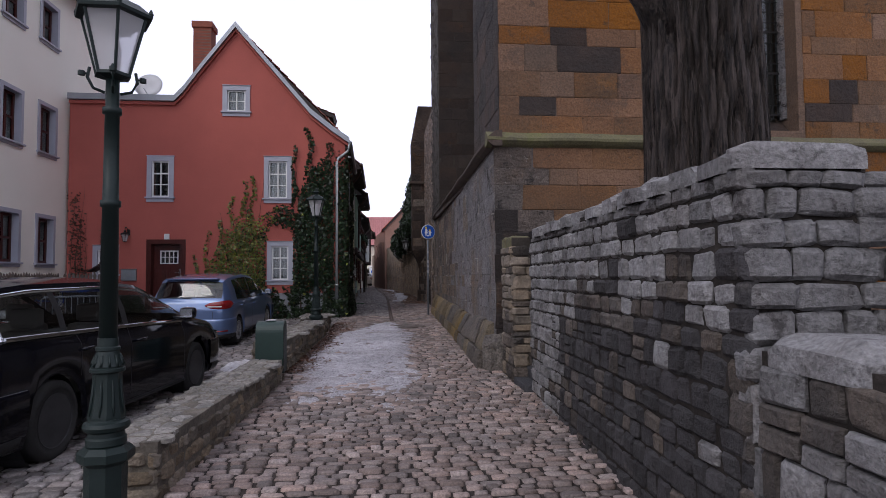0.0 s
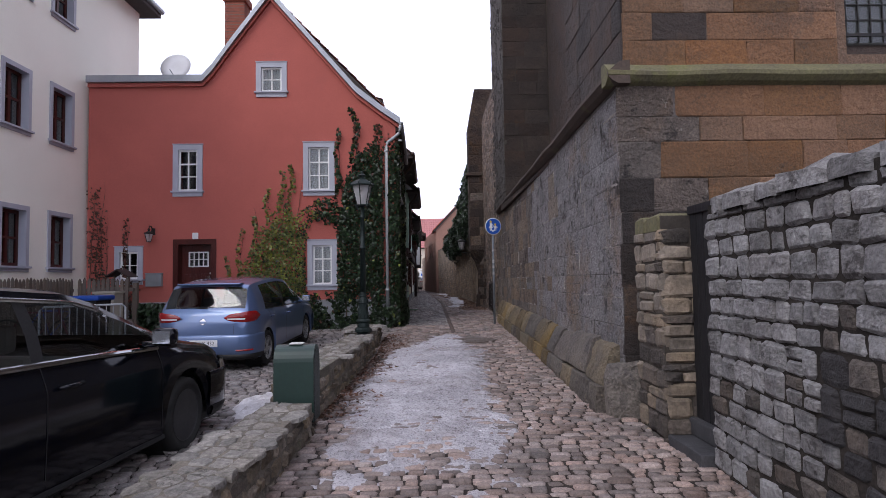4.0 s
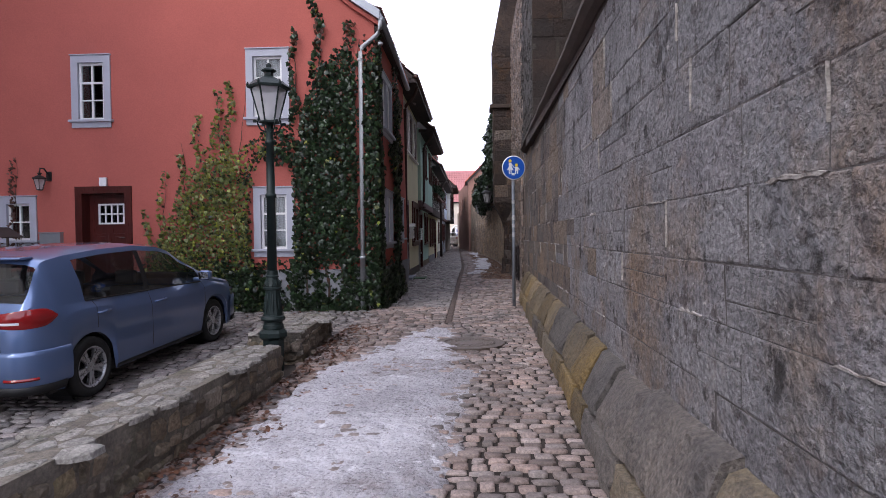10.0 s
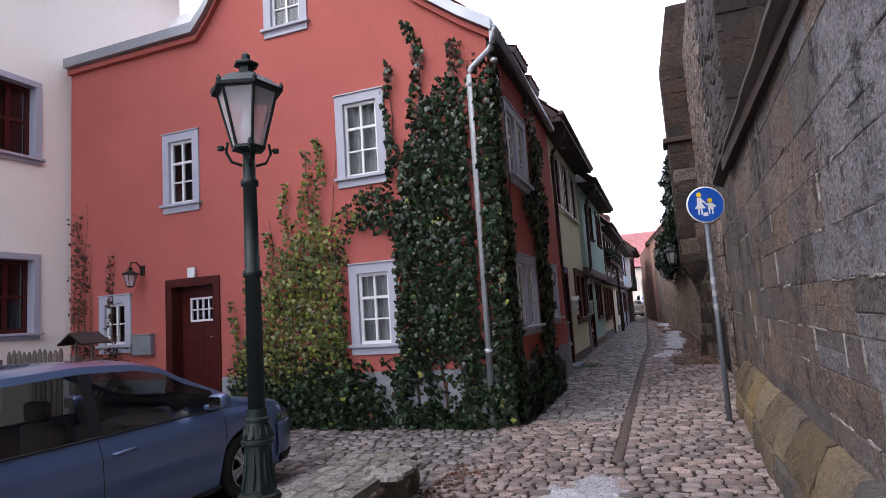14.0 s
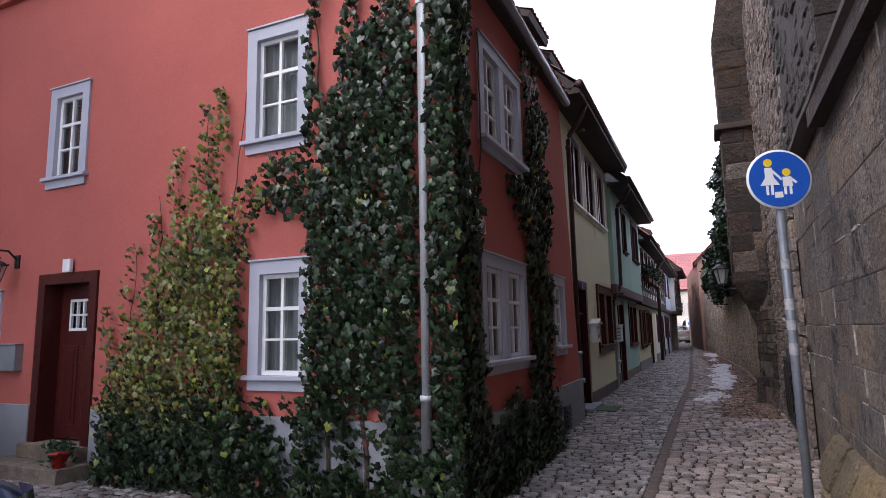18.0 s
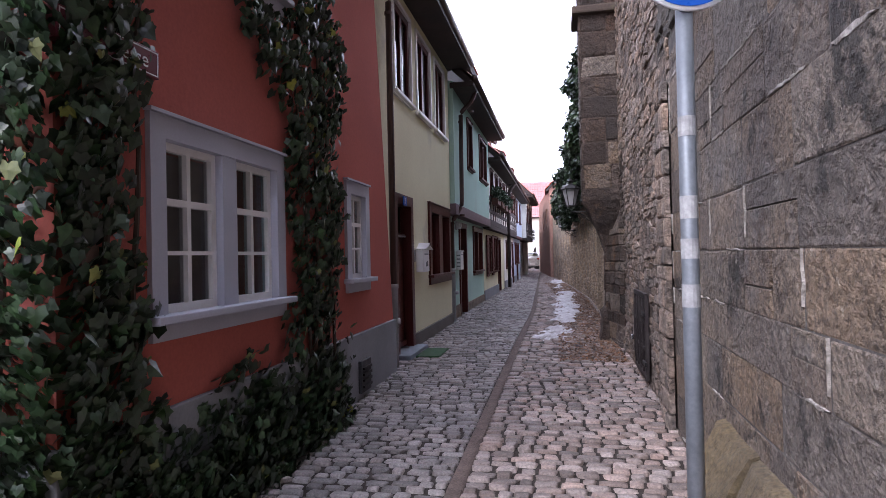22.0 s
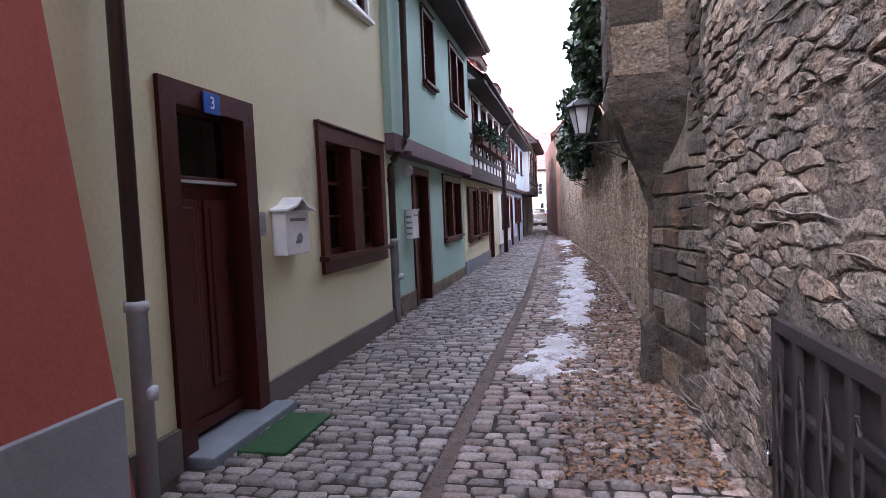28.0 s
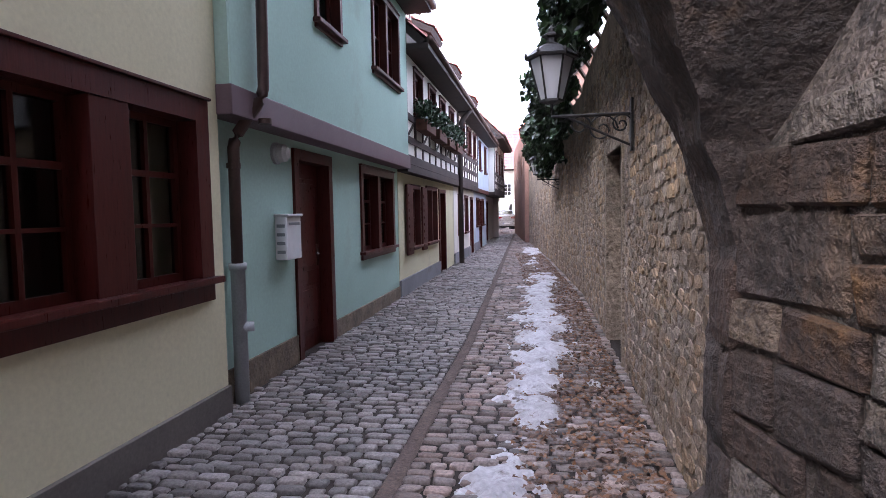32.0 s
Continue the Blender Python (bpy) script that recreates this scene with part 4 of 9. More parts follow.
RED_WINS = [(-4.62, -3.83, 6.27, 7.18, 2), (-6.72, -5.97, 3.72, 5.05, 3), (-3.42, -2.62, 3.70, 5.08, 3), (-3.32, -2.57, 1.29, 2.56, 3), (-8.16, -7.45, 1.5, 2.46, 2)]
DOOR_RED = (rx(-6.70), rx(-5.62), 0.62, 2.63)
holes = [hole(rx(a), rx(b), c, d, 0.13) for a, b, c, d, _ in RED_WINS]
holes.append((DOOR_RED[0] + 0.06, DOOR_RED[1] - 0.06, 0.1, DOOR_RED[3] - 0.06))
part("front_wall", wall_panel(FRONT, 0, 7.81, 0.05, red_top, holes, 0.35, [rx(x) for x in (-5.95, -5.7, -5.2, -4.24, -2.05, -1.4)]), RED, red)
for a, b, c, d, r in RED_WINS:
    window(red, FRONT, rx(a), rx(b), c, d, rows=r, sw=0.13, deep=0.045, curtain=(0.0, 1.0) if a > -5 else None)
side_wins = [(0.64, 2.06, 3.62, 4.84, 2), (0.55, 2.02, 1.40, 2.57, 2), (3.32, 4.0, 1.47, 2.56, 1)]
part("lane_wall", wall_panel(LANE_RED, 0.352, 4.45, 0.05, 5.5, [hole(a, b, c, d, 0.12) for a, b, c, d, _ in side_wins], 0.35, end1=lambda z: 0.62 - 0.14 * z), RED, red)
for a, b, c, d, k in side_wins:
    window(red, LANE_RED, a, b, c, d, lights=k, sw=0.12, sill=0.07, deep=0.045)
room(red, FRONT, 0.3, 7.3, 0.4, 3.2)
room(red, FRONT, 0.3, 7.3, 3.3, 5.8)
room(red, FRONT, 3.3, 6.0, 6.0, 7.6)
# plinth
part("plinth", face_box(FRONT, 0, DOOR_RED[0] - 0.02, 0.0, 1.05, -0.02, 0.035, 0.008), PLINTH, red)
part("plinth", face_box(FRONT, DOOR_RED[1] + 0.02, 7.84, 0.0, 1.05, -0.02, 0.035, 0.008), PLINTH, red)
part("plinth", face_box(LANE_RED, 0.04, 4.93, 0.0, 1.05, -0.02, 0.035, 0.008), PLINTH, red)
# verge and flat-roof edge: a zinc band above a red fillet
prof = [(-8.86, 6.68), (-5.95, 6.68), (-5.7, 6.95), (-5.2, 7.65), (-4.24, 8.92), (-2.05, 6.36), (-1.4, 5.85), (-0.93, 5.53)]
for (xa, za), (xb, zb) in zip(prof, prof[1:]):
    bm = bmesh.new()
    vs = []
    for y in (17.68, 17.95):
        for x, z in ((xa, za - 0.03), (xb, zb - 0.03), (xb, zb + 0.14), (xa, za + 0.14)):
            vs.append(bm.verts.new((x, y, z)))
    for q in ((0, 1, 2, 3), (7, 6, 5, 4), (0, 4, 5, 1), (1, 5, 6, 2), (2, 6, 7, 3), (3, 7, 4, 0)):
        bm.faces.new([vs[i] for i in q])
    part("verge", bm, ZINC, red, "grey sheet-metal verge along the gable")
    bm = bmesh.new()
    vs = []
    for y in (17.77, 17.86):
        for x, z in ((xa, za - 0.13), (xb, zb - 0.13), (xb, zb - 0.04), (xa, za - 0.04)):
            vs.append(bm.verts.new((x, y, z)))
    for q in ((0, 1, 2, 3), (7, 6, 5, 4), (0, 4, 5, 1), (1, 5, 6, 2), (2, 6, 7, 3), (3, 7, 4, 0)):
        bm.faces.new([vs[i] for i in q])
    part("verge_fillet", bm, RED, red)
part("flat_roof", bm_box(-8.8, -5.9, 17.9, 26, 6.55, 6.72), ZINC, red)
tile_roof(red, (-0.93, 17.95, 5.56), (-0.93, 22.2, 5.46), (-4.24, 17.95, 9.0), 14, 20, TILE)
tile_roof(red, (-5.95, 26, 6.75), (-5.95, 17.95, 6.75), (-4.24, 26, 9.0), 10, 34, TILE)
part("soffit", bm_box(-1.07, -0.93, 17.86, 22.2, 5.36, 5.44), DARKWOOD, red)
gutter_run(red, (-0.90, 17.70, 5.50), (-0.93, 22.2, 5.38), 0.062, ZINC)
part("back_wall", bm_box(-8.8, -4.3, 26, 26.3, 0.3, 8.9), INSIDE, red)
part("party_wall", bm_box(-4.3, -1.45, 22.2, 22.3, 0.3, 5.4), INSIDE, red)
ch = part("chimney", bm_box(-5.95, -5.4, 19.4, 19.95, 6.7, 9.55), BRICKRED, red)
part("chimney_cap", bm_box(-6.0, -5.35, 19.35, 20.0, 9.55, 9.75, 0.02), BRICKRED, ch)
bm = bmesh.new()
for k in range(26):
    z = 7.0 + k * 0.098
    box(bm, -5.956, -5.394, 19.394, 19.956, z, z + 0.012)
part("mortar_joints", bm, MORTAR, ch)


def dormer(house, x, y0, y1, z, depth=1.3, h=0.75, material=TILE):
    """A shed dormer on a slope that falls towards +x."""
    bm = bmesh.new()
    box(bm, x - depth, x, y0, y1, z, z + h)
    d = part("dormer", bm, PINKROOF, house)
    f = Face(x, y0, x, y1)
    bm = bmesh.new()
    box(bm, 0.08, y1 - y0 - 0.08, 0.0, 0.02, z + 0.18, z + h - 0.08, 0.0, f.m)
    part("dormer_pane", bm, GLASS, d)
    bm = bmesh.new()
    for c in (0.06, (y1 - y0) / 2, y1 - y0 - 0.06):
        box(bm, c - 0.035, c + 0.035, 0.0, 0.04, z + 0.14, z + h - 0.04, 0, f.m)
    for zz in (z + 0.15, z + h - 0.06):
        box(bm, 0.06, y1 - y0 - 0.06, 0.0, 0.038, zz - 0.03, zz + 0.03, 0, f.m)
    part("dormer_frame", bm, WHITE, d)
    tile_roof(d, (x + 0.25, y0 - 0.18, z + h - 0.02), (x + 0.25, y1 + 0.18, z + h - 0.02), (x - depth - 0.3, y0 - 0.18, z + h + 0.8), 7, 7, material, "dormer_roof")


# downpipe at the corner
pipe_run(red, [(-0.92, 17.70, 5.47), (-0.92, 17.70, 5.27), (-1.29, 17.70, 5.0), (-1.29, 17.70, 0.95)], 0.038, PIPEGREY, None)
bm = bmesh.new()
lathe(bm, [(0.046, 0.2), (0.046, 1.25), (0.053, 1.25), (0.053, 1.3)], 14, Matrix.Translation((-1.29, 17.70, 0)))
part("standpipe", bm, PIPEGREY, red, "grey metal foot of the downpipe", True)
# door with step
panel_door(red, FRONT, *DOOR_RED, fw=0.13, deep=0.2, light=(DOOR_RED[0] + 0.33, DOOR_RED[0] + 0.80, 1.95, 2.3),
           panels=((DOOR_RED[0] + 0.2, DOOR_RED[0] + 0.5, 0.8, 1.75), (DOOR_RED[0] + 0.58, DOOR_RED[0] + 0.88, 0.8, 1.75)))
part("doorstep", bm_box(-6.85, -5.5, 17.4, 18.05, 0.2, 0.46, 0.015), BEIGESTONE, red, "pale stone doorstep")
part("doorstep", bm_box(-6.7, -5.62, 17.7, 18.05, 0.46, 0.62, 0.012), BEIGESTONE, red, "pale stone doorstep")
part("house_number", face_box(FRONT, rx(-6.2), rx(-6.06), 2.63, 2.79, 0.03, 0.075, 0.01), SIGNWHITE, red, "small white lit number box over the door")
# air vent low in the lane wall
vent = part("vent", face_box(LANE_RED, 3.54, 3.84, 0.46, 0.78, 0.03, 0.07, 0.01), DARKSTEP, red, "dark louvred vent low in the plinth")
for k in range(4):
    part("louvre", bm_box(3.57, 3.81, 0.07, 0.09, 0.51 + k * 0.06, 0.535 + k * 0.06, 0, LANE_RED.m), BLACKIRON, vent)

# ---- the white house ----
white = thing("house", "tall white plastered house with dark brown windows", "house", (-9.5, 13, 0.2))
WF = Face(-8.95, 4.0, -8.95, 20.6)
ww = []
for k in range(-6, 3):
    y = 13.28 + 1.57 * (k - 0)
    for za, zb in ((1.82, 3.24), (4.78, 6.25), (7.8, 9.05)):
        if y > 4.4 and y + 0.95 < 17.9:
            ww.append((y - 4.0, y - 4.0 + 0.93, za, zb))
part("facade", wall_panel(WF, 0, 16.6, 0.0, 9.75, [hole(*w, 0.1) for w in ww], 0.35), WHITEWALL, white)
for w in ww:
    window(white, WF, *w, surround=TRIM, sash=BROWN, cols=2, rows=2, sw=0.1, deep=0.16, bars=0.05, stile=0.07, lintel_lip=False)
for za, zb in ((0.4, 3.9), (4.2, 7.0), (7.2, 9.6)):
    room(white, WF, 0.3, 16, za, zb)
part("side_wall", bm_box(-15, -9.31, 20.25, 20.6, 0, 9.75), WHITEWALL, white)
part("side_wall", bm_box(-15, -9.31, 4.0, 4.35, 0, 9.75), WHITEWALL, white)
part("eave", bm_box(-15, -8.45, 3.7, 20.95, 9.75, 9.95, 0.02), DARKWOOD, white)
gutter_run(white, (-8.42, 3.7, 9.95), (-8.42, 20.95, 9.95), 0.08, ZINC)
bm = bmesh.new()
vs = [bm.verts.new(c) for c in ((-8.5, 3.7, 9.96), (-8.5, 20.95, 9.96), (-12.5, 20.95, 13), (-12.5, 3.7, 13), (-16, 3.7, 9.96), (-16, 20.95, 9.96))]
for q in ((0, 1, 2, 3), (3, 2, 5, 4), (0, 3, 4), (1, 5, 2), (0, 4, 5, 1)):
    bm.faces.new([vs[i] for i in q])
part("roof", bm, SLATE, white)

# ---- the cream house ----
cream = thing("house", "cream plastered row house with dark red-brown door and windows", "house", (-2.5, 25, 0.4))
CF = Face(-1.2, 22.5, -1.2, 27.56)
cup = [(1.0, 2.0, 4.02, 5.40), (2.3, 3.36, 4.02, 5.40), (3.65, 4.6, 4.02, 5.40)]
CWIN = (2.98, 4.88, 1.33, 2.71)
CDOOR = (0.87, 1.87, 0.5, 2.68)
holes = [hole(*w, 0.05) for w in cup] + [hole(*CWIN, 0.15), (CDOOR[0] + 0.06, CDOOR[1] - 0.06, 0.3, CDOOR[3] - 0.06)]
part("lane_wall", wall_panel(CF, -0.45, 5.06, 0.1, 5.75, holes, 0.35), CREAM, cream)
part("plinth", face_box(CF, -0.4, CDOOR[0], 0.2, 0.68, -0.02, 0.03, 0.006), CREAMPLINTH, cream)
part("plinth", face_box(CF, CDOOR[1], 5.06, 0.2, 0.66, -0.02, 0.03, 0.006), CREAMPLINTH, cream)
for w in cup:
    window(cream, CF, *w, surround=WHITE, sash=BROWN, cols=2, rows=1, sw=0.05, deep=0.03, bars=0.07, stile=0.09, lintel_lip=False)
window(cream, CF, *CWIN, surround=BROWN, sash=BROWN, cols=2, rows=3, lights=2, sw=0.15, post=0.3, deep=0.13, proud=0.035, sill=0.06)
cream_door = panel_door(cream, CF, *CDOOR, fw=0.14, deep=0.11, transom=0.40, panels=((CDOOR[0] + 0.19, CDOOR[0] + 0.47, 0.76, 2.0), (CDOOR[0] + 0.53, CDOOR[0] + 0.81, 0.76, 2.0)))
part("drip_bar", face_box(CF, CDOOR[0] + 0.14, CDOOR[1] - 0.14, 2.095, 2.115, -0.10, -0.05, 0.004), PIPEGREY, cream_door, "pale strip below the fanlight")
part("weather_bar", face_box(CF, CDOOR[0] + 0.15, CDOOR[1] - 0.15, 0.53, 0.60, -0.10, -0.07, 0.01), BROWN, cream_door)
room(cream, CF, 0.2, 4.9, 0.4, 3.2)
room(cream, CF, 0.2, 4.9, 3.4, 5.6)
part("doorstep", bm_box(-1.4, -1.0, 23.4, 24.46, 0.36, 0.5, 0.012), PAVESTEP, cream, "blue-grey stone doorstep")
tile_roof(cream, (-0.78, 22.3, 5.72), (-0.78, 27.6, 5.72), (-4.3, 22.3, 9.0), 13, 24, DARKTILE)
part("soffit", bm_box(-1.25, -0.72, 22.3, 27.6, 5.56, 5.66), DARKWOOD, cream)
gutter_run(cream, (-0.72, 22.25, 5.7), (-0.72, 27.65, 5.68), 0.065, PIPEBROWN)
dormer(cream, -2.08, 23.88, 24.92, 6.85, 1.5, 1.15)
dormer(cream, -2.08, 25.5, 26.42, 6.80, 1.5, 1.05)
pipe_run(cream, [(-0.75, 22.9, 5.6), (-0.85, 22.95, 5.35), (-1.10, 23.0, 5.1), (-1.10, 23.0, 1.45)], 0.042, PIPEBROWN, None)
bm = bmesh.new()
lathe(bm, [(0.05, 0.38), (0.05, 1.42), (0.06, 1.42), (0.06, 1.47)], 14, Matrix.Translation((-1.10, 23.0, 0)))
tube(bm, [(-1.07, 23.0, 1.0), (-1.03, 23.02, 1.0)], 0.04, 12)
part("standpipe", bm, PIPEGREY, cream, "grey metal standpipe with an inspection cap", True)

# ---- the green jettied house ----
green = thing("house", "pale green house with a jettied upper floor", "house", (-2.6, 30.4, 0.4))
GF = Face(-1.3, 27.56, -1.3, 33.35)
GU = Face(-1.1, 27.6, -1.1, 33.38)
GDOOR = (1.5, 2.56, 0.42, 2.57)
GWIN = (3.68, 5.48, 1.28, 2.56)
gup = [(1.67, 2.45, 3.78, 4.98), (3.7, 5.2, 3.78, 4.98)]
part("lane_wall", wall_panel(GF, 0.0, 5.79, 0.1, 2.66, [hole(*GWIN, 0.1), (GDOOR[0] + 0.05, GDOOR[1] - 0.05, 0.2, GDOOR[3] - 0.05)], 0.3), GREEN, green)
part("upper_wall", wall_panel(GU, 0.0, 5.78, 2.87, 5.35, [hole(*w, 0.07) for w in gup], 0.3), GREEN, green)
part("upper_end_wall", bm_box(-1.45, -1.402, 27.602, 27.61, 2.87, 5.35), GREEN, green)
part("jetty_end", bm_box(-1.5, -1.1, 27.57, 27.598, 2.87, 5.35), GREEN, green)
part("jetty_beam", bm_box(-1.5, -1.075, 27.55, 33.42, 2.65, 2.868, 0.01), BOARD, green, "mauve-brown painted beam under the jetty")
part("plinth", face_box(GF, 0.0, GDOOR[0], 0.2, 0.72, -0.02, 0.02, 0.006), BEIGESTONE, green)
part("plinth", face_box(GF, GDOOR[1], 5.79, 0.2, 0.66, -0.02, 0.02, 0.006), BEIGESTONE, green)
window(green, GF, *GWIN, surround=BROWN, sash=BROWN, cols=1, rows=3, lights=2, sw=0.1, post=0.14, deep=0.12, sill=0.05)
window(green, GU, *gup[0], surround=OAKRED, sash=BROWN, cols=1, rows=2, sw=0.07, deep=0.1)
window(green, GU, *gup[1], surround=OAKRED, sash=BROWN, cols=1, rows=2, lights=2, sw=0.07, post=0.1, deep=0.1)
panel_door(green, GF, *GDOOR, fw=0.11, deep=0.12, light=None, panels=((GDOOR[0] + 0.2, GDOOR[0] + 0.85, 1.3, 2.3), (GDOOR[0] + 0.2, GDOOR[0] + 0.85, 0.6, 1.15)))
room(green, GF, 0.2, 5.6, 0.4, 2.6)
room(green, GU, 0.2, 5.6, 2.9, 5.3)
tile_roof(green, (-0.7, 27.5, 5.35), (-0.7, 33.4, 5.35), (-4.2, 27.5, 8.7), 12, 26, DARKTILE)
part("soffit", bm_box(-1.15, -0.66, 27.5, 33.4, 5.2, 5.3), DARKWOOD, green)
gutter_run(green, (-0.64, 27.45, 5.34), (-0.64, 33.45, 5.32), 0.065, PIPEBROWN)
dormer(green, -1.5, 29.2, 30.3, 6.2)
dormer(green, -1.5, 31.4, 32.5, 6.2)
pipe_run(green, [(-0.68, 28.0, 5.25), (-0.8, 28.0, 5.0), (-1.02, 27.98, 4.8), (-1.02, 27.95, 2.85), (-1.22, 27.8, 2.5), (-1.22, 27.8, 1.5)], 0.045, PIPEBROWN, None)
bm = bmesh.new()
lathe(bm, [(0.055, 0.4), (0.055, 1.5), (0.068, 1.5), (0.068, 1.55)], 14, Matrix.Translation((-1.22, 27.8, 0)))
tube(bm, [(-1.2, 27.8, 1.05), (-1.12, 27.84, 1.05)], 0.04, 12)
part("standpipe", bm, PIPEGREY, green, "grey metal standpipe with an inspection cap", True)


# ---- half-timbered houses farther along ----
def timber_house(label, y0, y1, xl, xu, eave, wall=INFILL, timber=DARKWOOD, lower=INFILL, bays=6, wins=(), lowwins=(), doors=(), shutters=(), dorm=(), roofmat=TILE):
    h = thing("house", label, "house", ((xl + xl) / 2 - 1, (y0 + y1) / 2, 0.42))
    lf, uf = Face(xl, y0, xl, y1), Face(xu, y0, xu, y1)
    n = y1 - y0
    zj = 2.75
    part("lane_wall", wall_panel(lf, 0, n, 0.1, zj, [hole(a, b, c, d, 0.06) for a, b, c, d in lowwins] + [(a + 0.04, b - 0.04, 0.2, d - 0.04) for a, b, d in doors], 0.3), lower, h)
    part("upper_wall", wall_panel(uf, 0, n, zj, eave, [hole(a, b, c, d, 0.06) for a, b, c, d in wins], 0.3), wall, h)
    part("plinth", face_box(lf, 0, doors[0][0] if doors else n, 0.2, 0.75, -0.02, 0.03, 0.006), PLINTH, h)
    for a, b, c, d in lowwins:
        window(h, lf, a, b, c, d, surround=OAKRED, sash=BROWN, cols=1, rows=2, lights=2 if b - a > 0.9 else 1, sw=0.06, post=0.08, deep=0.1)
    for a, b, c, d in wins:
        window(h, uf, a, b, c, d, surround=OAKRED, sash=WHITE if wall is BLUEWALL else BROWN, cols=2, rows=2, sw=0.06, deep=0.08)
    for a, b, d in doors:
        panel_door(h, lf, a, b, 0.44, d, fw=0.08, deep=0.1, panels=((a + 0.2, b - 0.2, 0.7, 1.2), (a + 0.2, b - 0.2, 1.3, 2.1)))
    for a, b, c, d in shutters:
        sh = part("shutter", face_box(lf, a, b, c, d, 0.03, 0.07, 0.006), OAKRED, h, "red-brown wooden shutter standing open")
        for k in range(8):
            q = c + 0.08 + (d - c - 0.16) * k / 8
            part("slat", face_box(lf, a + 0.06, b - 0.06, q, q + 0.05, 0.068, 0.085, 0.0), OAKRED, sh)
    if timber:
        for zz, hh in ((zj, 0.16), (zj + 0.36, 0.12), (eave - 0.16, 0.14)):
            part("rail", face_box(uf, 0, n, zz, zz + hh, 0.0, 0.025, 0.004), timber, h)
        for k in range(bays + 1):
            u = 0.06 + (n - 0.12) * k / bays
            if any(a - 0.02 < u < b + 0.02 for a, b, _, _ in wins):
                part("post", face_box(uf, u - 0.06, u + 0.06, zj + 0.48, 3.5, 0.0, 0.023, 0.004), timber, h)
            else:
                part("post", face_box(uf, u - 0.06, u + 0.06, zj + 0.48, eave - 0.16, 0.0, 0.023, 0.004), timber, h)
            part("stud", face_box(uf, u - 0.05, u + 0.05, zj + 0.16, zj + 0.36, 0.0, 0.02, 0.003), timber, h)
        part("sill_rail", face_box(uf, 0, n, 3.5, 3.62, 0.0, 0.028, 0.004), timber, h)
        for k in range(0, bays, 2):
            ua, ub = 0.06 + (n - 0.12) * k / bays + 0.08, 0.06 + (n - 0.12) * (k + 1) / bays - 0.08
            bm = bmesh.new()
            q = [bm.verts.new(uf.p(u, z, d)) for d in (0.0, 0.02) for u, z in ((ua, zj + 0.5), (ua + 0.1, zj + 0.5), (ub, 3.48), (ub - 0.1, 3.48))]
            for fc in ((0, 1, 2, 3), (7, 6, 5, 4), (0, 4, 5, 1), (1, 5, 6, 2), (2, 6, 7, 3), (3, 7, 4, 0)):
                bm.faces.new([q[i] for i in fc])
            part("brace", bm, timber, h)
    part("jetty_beam", bm_box(xl - 0.1, xu + 0.03, y0, y1, zj - 0.14, zj - 0.003, 0.008), timber or OAKRED, h)
    room(h, lf, 0.2, n - 0.2, 0.4, 2.6)
    room(h, uf, 0.2, n - 0.2, 2.8, eave - 0.1)
    part("gable_wall", bm_box(xl - 3.5, xu - 0.31, y1 - 0.3, y1 - 0.01, 0.3, eave), wall, h)
    tile_roof(h, (xu + 0.38, y0, eave), (xu + 0.38, y1, eave), (xu - 3.0, y0, eave + 3.3), 11, int(n * 4), roofmat)
    part("soffit", bm_box(xu - 0.04, xu + 0.42, y0, y1, eave - 0.14, eave - 0.05), DARKWOOD, h)
    gutter_run(h, (xu + 0.44, y0, eave), (xu + 0.44, y1, eave - 0.02), 0.06, PIPEBROWN)
    for a, b in dorm:
        dormer(h, xu - 0.45, y0 + a, y0 + b, eave + 0.75, 1.2, 0.7, roofmat)
    return h


ht1 = timber_house("white half-timbered house with red-brown shutters and flower boxes", 33.4, 39.75, -1.3, -1.15, 4.78, INFILL, DARKWOOD, CREAM, 9,
                   wins=((0.7, 1.5, 3.62, 4.5), (2.1, 2.9, 3.62, 4.5), (3.4, 4.2, 3.62, 4.5), (4.8, 5.6, 3.62, 4.5)),
                   lowwins=((0.9, 1.75, 1.2, 2.42), (2.4, 3.7, 1.2, 2.45)), doors=((3.95, 4.9, 2.45),), shutters=((0.42, 0.88, 1.15, 2.42), (1.77, 2.2, 1.15, 2.42)), dorm=((1.6, 2.6), (4.2, 5.2)))
pipe_run(ht1, [(-0.75, 39.7, 4.7), (-1.0, 39.7, 4.4), (-1.08, 39.7, 4.2), (-1.08, 39.7, 0.5)], 0.07, DARKWOOD, None)
timber_house("black and white half-timbered house", 39.8, 44.7, -1.3, -1.15, 4.75, INFILL, DARKWOOD, INFILL, 8,
                   wins=((0.6, 1.4, 3.62, 4.5), (2.1, 2.9, 3.62, 4.5), (3.5, 4.3, 3.62, 4.5)), lowwins=((0.8, 1.6, 1.2, 2.4), (2.3, 3.1, 1.2, 2.4)), doors=((3.7, 4.5, 2.4),), dorm=((1.5, 2.5),))
blue = timber_house("pale blue plastered row house", 44.8, 49.6, -1.32, -1.2, 4.8, BLUEWALL, None, BLUEWALL, 6,
                    wins=((0.8, 1.6, 3.4, 4.5), (2.9, 3.7, 3.4, 4.5)), lowwins=((0.8, 1.6, 1.3, 2.4), (2.9, 3.7, 1.3, 2.4)), doors=((1.85, 2.7, 2.4),), dorm=((1.8, 2.8),))
